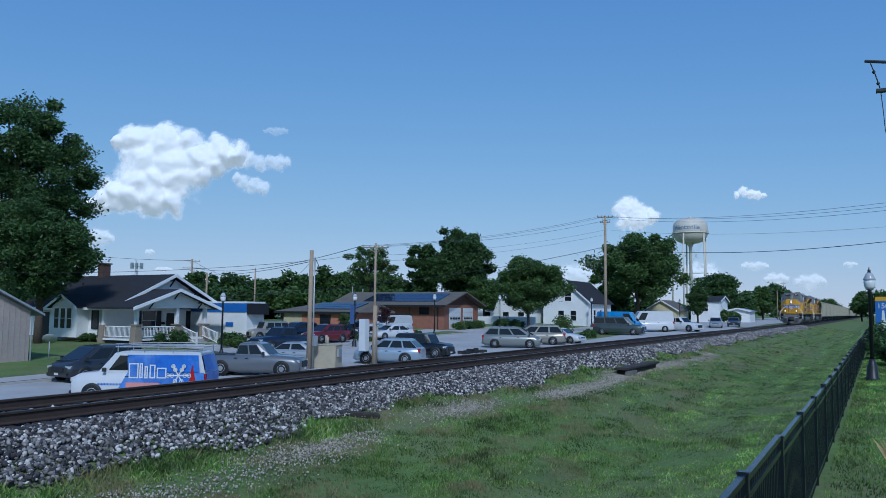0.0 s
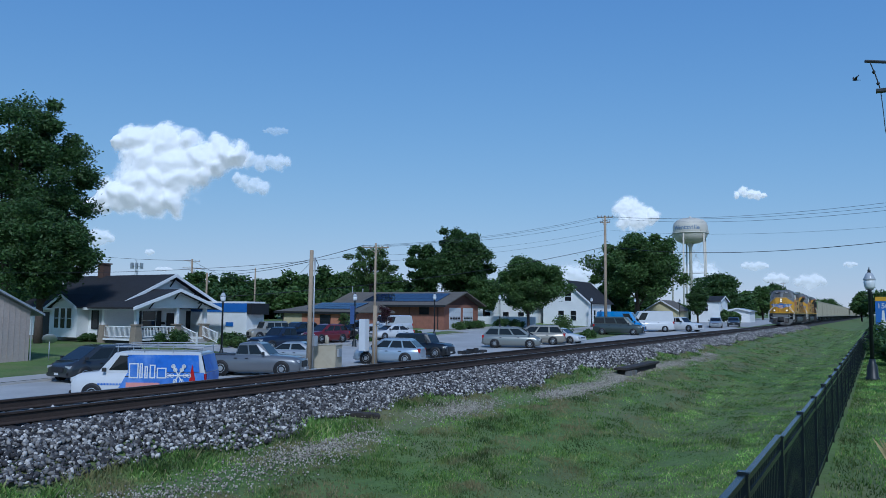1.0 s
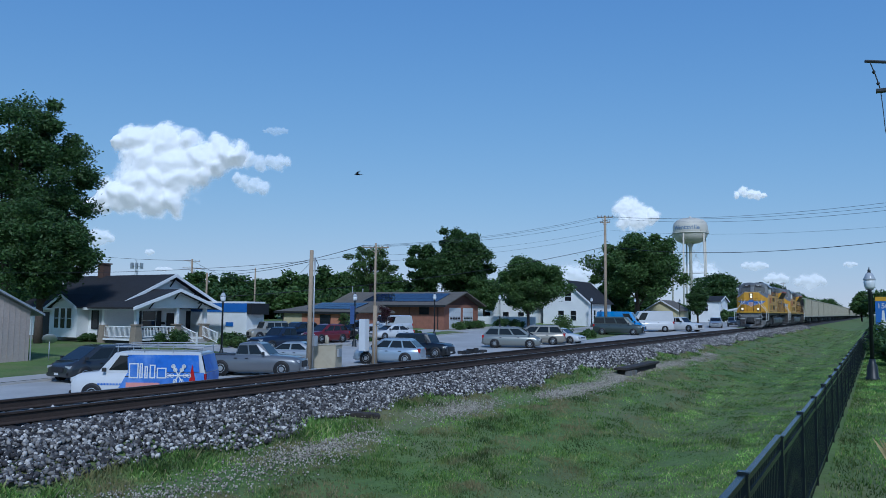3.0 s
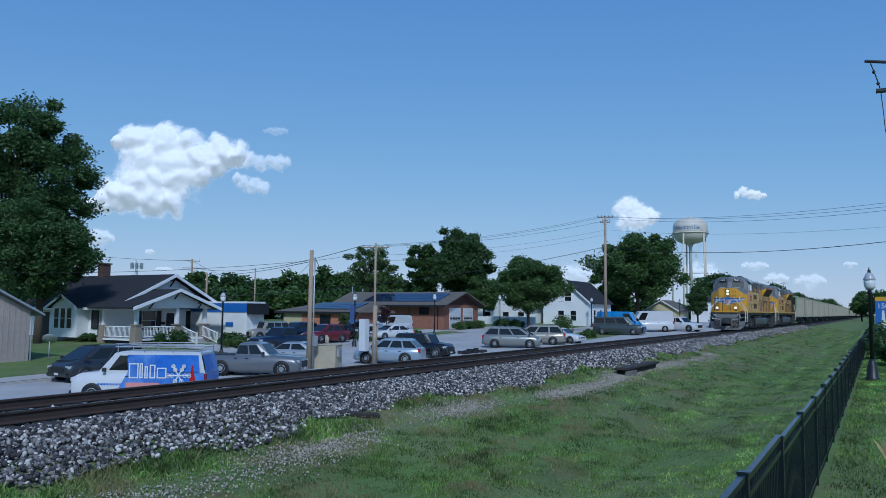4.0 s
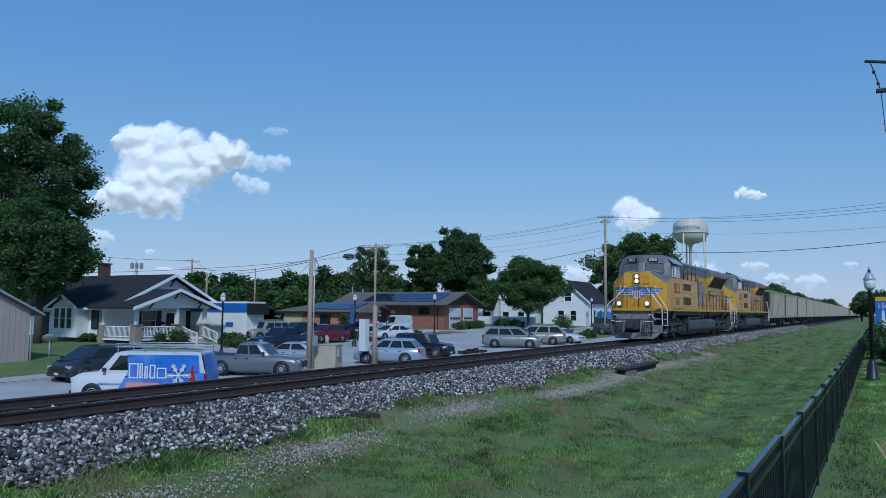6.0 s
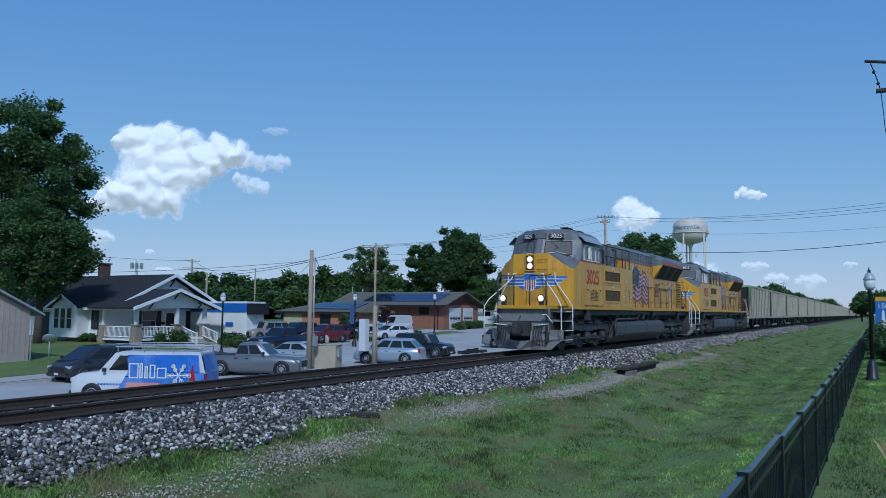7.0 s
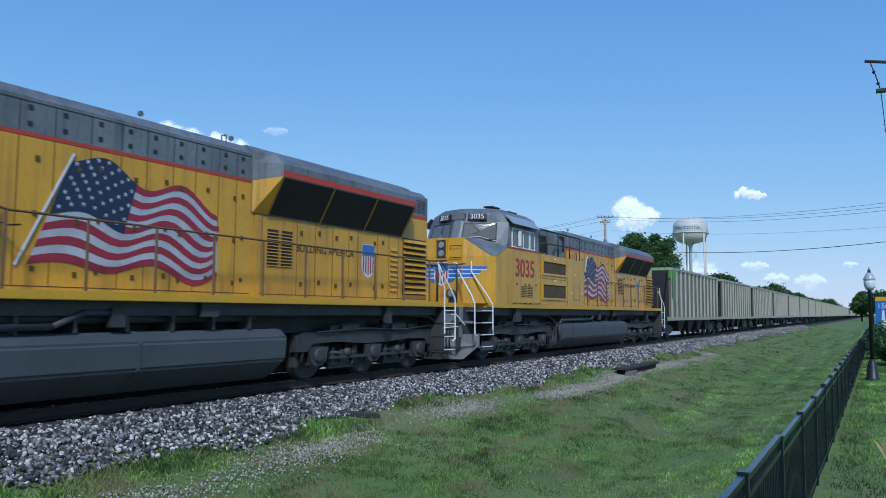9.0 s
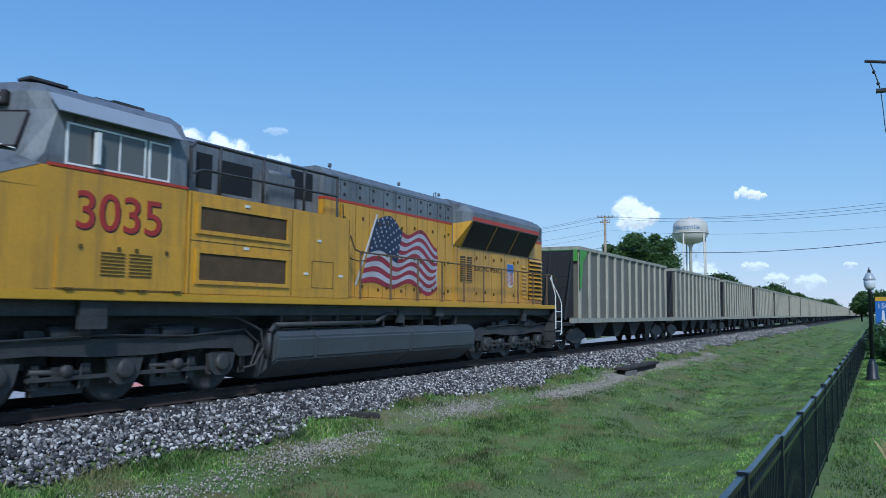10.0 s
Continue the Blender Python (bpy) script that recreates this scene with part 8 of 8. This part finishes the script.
def island_material(name, ramp, rough=0.9, patch=None):
    """A colour drawn for each separate piece."""
    m = bpy.data.materials.new(name)
    m.use_nodes = True
    n, l = m.node_tree.nodes, m.node_tree.links
    p = n["Principled BSDF"]
    g, cr = n.new("ShaderNodeNewGeometry"), n.new("ShaderNodeValToRGB")
    e = cr.color_ramp.elements
    e[0].position, e[0].color = ramp[0][0], (*ramp[0][1], 1)
    e[1].position, e[1].color = ramp[-1][0], (*ramp[-1][1], 1)
    for pos, col in ramp[1:-1]:
        k = e.new(pos)
        k.color = (*col, 1)
    co, nz, mx = n.new("ShaderNodeTexCoord"), n.new("ShaderNodeTexNoise"), n.new("ShaderNodeMix")
    nz.inputs["Scale"].default_value = 40
    l.new(co.outputs["Object"], nz.inputs["Vector"])
    mr = n.new("ShaderNodeMapRange")
    mr.inputs["To Min"].default_value, mr.inputs["To Max"].default_value = 0.7, 1.25
    l.new(nz.outputs["Fac"], mr.inputs["Value"])
    sc = n.new("ShaderNodeVectorMath")
    sc.operation = "SCALE"
    l.new(g.outputs["Random Per Island"], cr.inputs["Fac"])
    l.new(cr.outputs["Color"], sc.inputs[0])
    l.new(mr.outputs[0], sc.inputs["Scale"])
    colour = sc.outputs[0]
    if patch:
        big, pr = n.new("ShaderNodeTexNoise"), n.new("ShaderNodeMapRange")
        mp = n.new("ShaderNodeMapping")
        mp.inputs["Scale"].default_value = (0.55, 0.95, 1.0)
        big.inputs["Scale"].default_value, big.inputs["Detail"].default_value = 1.0, 6
        pr.inputs["From Min"].default_value, pr.inputs["From Max"].default_value, pr.inputs["To Max"].default_value = 0.50, 0.61, 0.85
        mx.data_type = "RGBA"
        l.new(co.outputs["Object"], mp.inputs["Vector"])
        l.new(mp.outputs[0], big.inputs["Vector"])
        l.new(big.outputs["Fac"], pr.inputs["Value"])
        sx, yr, mu = n.new("ShaderNodeSeparateXYZ"), n.new("ShaderNodeMapRange"), n.new("ShaderNodeMath")
        mu.operation = "MULTIPLY"
        yr.inputs["From Min"].default_value, yr.inputs["From Max"].default_value, yr.inputs["To Min"].default_value = -8.0, -6.2, 0.05
        l.new(co.outputs["Object"], sx.inputs[0])
        l.new(sx.outputs["Y"], yr.inputs["Value"])
        l.new(pr.outputs[0], mu.inputs[0])
        l.new(yr.outputs[0], mu.inputs[1])
        l.new(mu.outputs[0], mx.inputs["Factor"])
        # blade colour scaled up along the ditch, slightly down on the bank
        dr, ds = n.new("ShaderNodeMapRange"), n.new("ShaderNodeVectorMath")
        dr.inputs["From Min"].default_value, dr.inputs["From Max"].default_value = -8.6, -6.2
        dr.inputs["To Min"].default_value, dr.inputs["To Max"].default_value = 1.28, 0.94
        ds.operation = "SCALE"
        l.new(sx.outputs["Y"], dr.inputs["Value"])
        l.new(colour, ds.inputs[0])
        l.new(dr.outputs[0], ds.inputs["Scale"])
        colour = ds.outputs[0]
        # tufts, and the long stripes of the mower
        for scale, lo_, hi_, detail in (((0.9, 1.5, 1.0), 0.50, 1.45, 5), ((0.03, 1.1, 0.0), 0.70, 1.30, 2)):
            m2, nz2, r2, s2 = n.new("ShaderNodeMapping"), n.new("ShaderNodeTexNoise"), n.new("ShaderNodeMapRange"), n.new("ShaderNodeVectorMath")
            m2.inputs["Scale"].default_value = scale
            nz2.inputs["Scale"].default_value, nz2.inputs["Detail"].default_value = 1.0, detail
            r2.inputs["From Min"].default_value, r2.inputs["From Max"].default_value = 0.38, 0.62
            r2.inputs["To Min"].default_value, r2.inputs["To Max"].default_value = lo_, hi_
            s2.operation = "SCALE"
            l.new(co.outputs["Object"], m2.inputs["Vector"])
            l.new(m2.outputs[0], nz2.inputs["Vector"])
            l.new(nz2.outputs["Fac"], r2.inputs["Value"])
            l.new(colour, s2.inputs[0])
            l.new(r2.outputs[0], s2.inputs["Scale"])
            colour = s2.outputs[0]
        l.new(colour, mx.inputs["A"])
        mx.inputs["B"].default_value = (*patch, 1)
        colour = mx.outputs["Result"]
        tr, ms = n.new("ShaderNodeBsdfTranslucent"), n.new("ShaderNodeMixShader")
        ms.inputs[0].default_value = 0.35
        l.new(colour, tr.inputs["Color"])
        l.new(p.outputs[0], ms.inputs[1])
        l.new(tr.outputs[0], ms.inputs[2])
        l.new(ms.outputs[0], n["Material Output"].inputs["Surface"])
    l.new(colour, p.inputs["Base Color"])
    p.inputs["Roughness"].default_value = rough
    return m


M_STONE = island_material("ballast_stone", [(0.0, (0.018, 0.016, 0.018)), (0.4, (0.075, 0.070, 0.070)), (0.75, (0.24, 0.225, 0.21)), (1.0, (0.66, 0.62, 0.57))])
M_GRAVEL = island_material("pale_gravel", [(0.0, (0.13, 0.11, 0.085)), (0.5, (0.32, 0.285, 0.225)), (1.0, (0.52, 0.47, 0.38))])
M_BLADE = island_material("grass_blade", [(0.0, (0.068, 0.140, 0.026)), (0.55, (0.160, 0.275, 0.052)), (0.9, (0.26, 0.36, 0.09)), (1.0, (0.44, 0.40, 0.19))], 0.7, (0.30, 0.255, 0.125))
M_STRAW = island_material("dry_straw", [(0.0, (0.34, 0.25, 0.10)), (1.0, (0.62, 0.49, 0.24))], 0.8)


def surface_z(x, y):
    """Ground height with its small unevenness, for many points."""
    yt, zt = np.array([a for a, _ in NEAR]), np.array([b for _, b in NEAR])
    return np.interp(y, yt, zt)


def stones(name, xs, ys, zs, size, mat, label, rng):
    """Angular broken stones: jittered twenty-sided lumps, joined."""
    bm = B()
    bmesh.ops.create_icosphere(bm, subdivisions=1, radius=1)
    base = np.array([v.co[:] for v in bm.verts])
    tri = np.array([[v.index for v in f.verts] for f in bm.faces])
    bm.free()
    n, k = len(xs), len(base)
    ang = rng.random((n, 3)) * 6.283
    ca, sa, cb, sb = np.cos(ang[:, 0]), np.sin(ang[:, 0]), np.cos(ang[:, 1]), np.sin(ang[:, 1])
    sh = base[None] * (0.72 + 0.56 * rng.random((n, k, 1))) * (0.6 + 0.7 * rng.random((n, 1, 3)))
    x1 = sh[..., 0] * ca[:, None] - sh[..., 1] * sa[:, None]
    y1 = sh[..., 0] * sa[:, None] + sh[..., 1] * ca[:, None]
    y2 = y1 * cb[:, None] - sh[..., 2] * sb[:, None]
    z2 = y1 * sb[:, None] + sh[..., 2] * cb[:, None]
    v = np.stack([x1, y2, z2], axis=-1) * size[:, None, None] + np.stack([xs, ys, zs], axis=-1)[:, None, :]
    f = (tri[None] + (np.arange(n) * k)[:, None, None]).reshape(-1, 3)
    ob = new(name, fast_mesh(name, v.reshape(-1, 3), f, mat))
    return tagged(ob, label, "ballast", kind="stuff")


def toe(x):
    """The wandering lower edge of the ballast."""
    return -2.72 + 0.22 * np.sin(x * 0.55) + 0.14 * np.sin(x * 1.7 + 1.0) + 0.06 * np.sin(x * 4.1)


def lay_ballast():
    rng = np.random.default_rng(11)
    near = rng.uniform(2.5, 24, 21000)
    mid = rng.uniform(24, 60, 10500)
    far = rng.uniform(60, 130, 5000)
    xs = np.concatenate([near, mid, far])
    sz = np.concatenate([rng.uniform(0.017, 0.040, len(near)), rng.uniform(0.028, 0.055, len(mid)), rng.uniform(0.045, 0.08, len(far))])
    u = rng.random(len(xs))
    lo = toe(xs)
    ys = lo + (-0.93 - lo) * u ** 0.9
    keep = ~((np.abs(((xs + 6) / 0.52 + 0.5) % 1 - 0.5) * 0.52 < 0.13) & (ys > -1.33))
    xs, ys, sz = xs[keep], ys[keep], sz[keep]
    stones("ballast_stones", xs, ys, surface_z(xs, ys) + sz * 0.25 + rng.uniform(0, 0.02, len(xs)), sz, M_STONE, "angular grey crushed stone ballast along the track", rng)
    xs = rng.uniform(4, 40, 6500)
    ys = rng.uniform(-0.66, 0.66, len(xs))
    keep = np.abs(((xs + 6) / 0.52 + 0.5) % 1 - 0.5) * 0.52 > 0.12
    xs, ys = xs[keep], ys[keep]
    sz = rng.uniform(0.025, 0.05, len(xs))
    stones("ballast_stones", xs, ys, np.full(len(xs), -0.21), sz, M_STONE, "angular grey crushed stone ballast between the rails", rng)
    # gravel spilled on the bench below the ballast
    xs = rng.uniform(3, 45, 42000)
    ys = -3.55 + 0.25 * np.sin(xs * 0.4 + 2) + rng.normal(0, 0.30, len(xs))
    patch = np.array([noise.noise((x * 0.35, y * 0.9, 7.0)) for x, y in zip(xs, ys)])
    keep = rng.random(len(xs)) < np.clip(0.55 + 1.3 * patch, 0.06, 1)
    xs, ys = xs[keep], ys[keep]
    sz = rng.uniform(0.006, 0.018, len(xs))
    stones("gravel", xs, ys, surface_z(xs, ys) + sz * 0.2, sz, M_GRAVEL, "pale gravel spilled at the foot of the ballast", rng)


lay_ballast()


def blades(name, xs, ys, zs, h, w, mat, label, category, rng, lean=0.5, per=1):
    """Bent grass blades of two triangles each."""
    n = len(xs)
    a = rng.random(n) * 6.283
    dx, dy = np.cos(a), np.sin(a)
    le = h * lean * rng.random(n)
    b = rng.random(n) * 6.283
    lx, ly = np.cos(b) * le, np.sin(b) * le
    p0 = np.stack([xs - dx * w, ys - dy * w, zs], -1)
    p1 = np.stack([xs + dx * w, ys + dy * w, zs], -1)
    p2 = np.stack([xs + lx * 0.35 + dx * w * 0.6, ys + ly * 0.35 + dy * w * 0.6, zs + h * 0.6], -1)
    p3 = np.stack([xs + lx, ys + ly, zs + h], -1)
    v = np.stack([p0, p1, p2, p3], 1).reshape(-1, 3)
    k = (np.arange(n) * 4)[:, None]
    f = np.concatenate([k + np.array([0, 1, 2]), k + np.array([0, 2, 3])])
    ob = new(name, fast_mesh(name, v, f, mat))
    return tagged(ob, label, category, kind="stuff")


def sow_grass():
    rng = np.random.default_rng(21)
    n = 680000
    d = 5.5 * (150 / 5.5) ** rng.random(n)
    az = np.radians(rng.uniform(-4, 63, n))
    xs, ys = EYE[0] + d * np.cos(az), EYE[1] + d * np.sin(az)
    top = toe(xs) + rng.normal(0, 0.10, n)
    keep = (ys < top) & (ys > -10.72)
    cov = np.array([noise.noise((x * 0.5, y * 0.8, 3.0)) + 0.5 * noise.noise((x * 1.9, y * 2.4, 5.0)) for x, y in zip(xs[keep], ys[keep])])
    xs, ys, d = xs[keep], ys[keep], d[keep]
    bench = np.exp(-((ys + 3.55 - 0.25 * np.sin(xs * 0.4 + 2)) / 0.35) ** 2)
    ok = rng.random(len(xs)) < np.clip(0.85 + 0.9 * cov - 0.95 * bench, 0.08, 1)
    xs, ys, d, cov = xs[ok], ys[ok], d[ok], cov[ok]
    h = rng.uniform(0.025, 0.065, len(xs)) * (1 + 0.7 * (ys > -3.3)) * (1 + 0.5 * np.clip(cov, -0.4, 0.8))
    tuft = np.array([noise.noise((x * 2.6, y * 3.4, 12.0)) for x, y in zip(xs, ys)])
    bank = np.clip((ys + 7.4) / 1.2, 0, 1)
    h *= 1 - 0.25 * (1 - bank) + bank * 1.1 * np.clip(tuft, -0.35, 0.7)
    w = 0.0028 + 0.0006 * d
    un = np.array([0.05 * noise.noise((x * 0.6, y * 0.9, 1.0)) + 0.03 * noise.noise((x * 2.1, y * 2.1, 4.0)) for x, y in zip(xs, ys)])
    blades("grass", xs, ys, surface_z(xs, ys) - 0.035 + un, h, w, M_BLADE, "short mown green grass with dry patches", "grass", rng, 0.8)
    m = 60000
    xs = rng.uniform(4, 70, m) ** 1.0
    ys = rng.uniform(-13.5, -10.9, m)
    blades("grass", xs, ys, surface_z(xs, ys) - 0.035, rng.uniform(0.03, 0.08, m), 0.005 + 0.0004 * xs, M_BLADE, "short green grass behind the fence", "grass", rng, 0.8)
    # coarse tufts along the foot of the ballast
    m = 9000
    xs = rng.uniform(3, 50, m)
    ys = toe(xs) - np.abs(rng.normal(0, 0.22, m)) + 0.08
    pick = np.array([noise.noise((x * 0.8, y, 9.0)) for x, y in zip(xs, ys)]) > 0.0
    xs, ys = xs[pick], ys[pick]
    blades("grass_tufts", xs, ys, surface_z(xs, ys) - 0.03, rng.uniform(0.05, 0.14, len(xs)), 0.006 + 0.0004 * xs, M_BLADE, "taller green weeds along the ballast edge", "weeds", rng, 0.9)


sow_grass()


def straw_grass(x, y, seed, n, h):
    rng = np.random.default_rng(seed)
    r = np.abs(rng.normal(0, 0.10, n))
    a = rng.random(n) * 6.283
    xs, ys = x + r * np.cos(a), y + r * np.sin(a)
    blades("ornamental_grass", xs, ys, surface_z(xs, ys) - 0.03, rng.uniform(0.5, 1.0, n) * h, np.full(n, 0.0035), M_STRAW, "tall dry straw-coloured ornamental grass", "ornamental grass", rng, 0.55)


straw_grass(9.9, -12.05, 5, 650, 1.0)

# culvert head beside the ballast
M_CONC = material("old_concrete", (0.20, 0.19, 0.175), 0.9, vary=0.25, scale=3, fine=24, bump=0.1, dirt=(0.06, 0.06, 0.055), dirt_amount=0.7)
cul = thing("culvert_head", (-0.75, 0.15, 0.0), "low dark weathered timber and concrete culvert head", "culvert")
part("headwall", box(B(), 28.2, 32.6, -3.75, -3.45, -1.0, -0.56, 0.02), M_TIE, cul)
part("cap_beam", box(B(), 28.0, 32.8, -3.85, -3.38, -0.57, -0.49, 0.015), M_TIE, cul)
for x in (28.1, 28.75):
    part("end_block", box(B(), x, x + 0.3, -3.95, -3.76, -1.0, -0.6, 0.02), M_CONC, cul, "pale concrete end block")
log = solid("timber_scrap", box(B(), -0.62, 0.62, -0.07, 0.07, -0.05, 0.05, 0.015), M_TIE, "dark discarded timber lying on the gravel", "timber")
log.matrix_basis = pose(12.3, -2.55, -0.53, 14, 7, -34)
deb = thing("track_hardware", G(53.5, 16.3), "dark pile of discarded track hardware", "scrap pile")
rng_d = random.Random(8)
for i in range(9):
    bm = B()
    box(bm, -0.3, 0.3, -0.15, 0.15, 0, 0.25 + 0.25 * rng_d.random(), 0.04)
    o = part("scrap_piece", bm, M_PLASTIC, deb)
    o.matrix_basis = pose(rng_d.uniform(-1.6, 1.6), rng_d.uniform(-0.5, 0.5), 0.0, 0, 0, rng_d.uniform(0, 180))
for x, y in ((52.5, 29.6), (53.6, 30.6)):
    solid("bollard", lathe(B(), [(0.12, -0.1), (0.12, 0.85), (0.08, 0.92)], seg=12), M_CAB, "short cream concrete bollard by the parking bays", "bollard", "bollards", at=G(x, y))

# ---------- the bird ----------
M_BIRD = material("dark_feathers", (0.02, 0.018, 0.018), 0.7, bump=0.0)
bird = thing("bird", (0, 0, 0), "small dark swift crossing the sky", "bird")
bm = B()
loft(bm, [[(x, r * math.cos(k * math.tau / 8), r * 0.8 * math.sin(k * math.tau / 8)) for k in range(8)] for x, r in ((0.14, 0.004), (0.11, 0.022), (0.04, 0.035), (-0.05, 0.026), (-0.12, 0.01), (-0.18, 0.012))], smooth=True)
part("body", bm, M_BIRD, bird)
WINGS = []
for s in (-1, 1):
    bm = B()
    loft(bm, [[(0.06, 0, 0.004), (-0.05, 0, 0.004), (-0.05, 0, -0.004), (0.06, 0, -0.004)], [(0.07, s * 0.10, 0.004), (-0.02, s * 0.10, 0.003), (-0.02, s * 0.10, -0.003), (0.07, s * 0.10, -0.004)], [(-0.02, s * 0.26, 0.002), (-0.05, s * 0.26, 0.001), (-0.05, s * 0.26, -0.001), (-0.02, s * 0.26, -0.002)]])
    w = part("wing", bm, M_BIRD, bird)
    w.location = (0.02, s * 0.025, 0.01)
    WINGS.append((w, s))



# ---------- what moves ----------
def motions():
    steps = [i * 0.5 for i in range(21)]
    for ob, off in TRAIN:
        walk(ob, [(t, pose(front_at(t) + off, 0, 0)) for t in steps])
    fine = [i * 0.05 for i in range(201)]
    for w, x, r in WHEELS:
        walk(w, [(t, Matrix.Translation((x, 0, r)) @ Matrix.Rotation((front_at(t) - front_at(0)) / r, 4, "Y")) for t in fine])

    # the bird crosses from the near side out over the town
    path = [(0.0, (34.6, -13.6, 11.9)), (0.5, (34.1, -12.5, 11.3)), (0.9, (33.65, -11.4, 10.82)), (1.2, (33.19, -10.52, 10.39)), (1.6, (32.24, -8.68, 9.34)), (2.0, (30.63, -5.64, 7.98)), (2.3, (29.01, -2.65, 7.16)), (2.5, (27.78, -0.44, 6.82)), (2.7, (26.47, 1.88, 6.69)), (3.5, (15.5, 10.5, 6.0)), (3.8, (12.3, 14.2, 5.6)), (5.0, (2.0, 30.0, 7.0)), (7.0, (-10.0, 60.0, 12.0)), (10.0, (-40.0, 100.0, 18.0))]
    rows = []
    for i, (t, p) in enumerate(path):
        a, b = path[max(0, i - 1)][1], path[min(len(path) - 1, i + 1)][1]
        rows.append((t, pose(*p, 8 * math.sin(t * 5), 0, math.degrees(math.atan2(b[1] - a[1], b[0] - a[0])))))
    walk(bird, rows)
    for w, s in WINGS:
        walk(w, [(i * 0.1, pose(0.02, s * 0.025, 0.01, s * (12 + 30 * math.sin(i * 2.1)), 0, 0)) for i in range(101)])


motions()
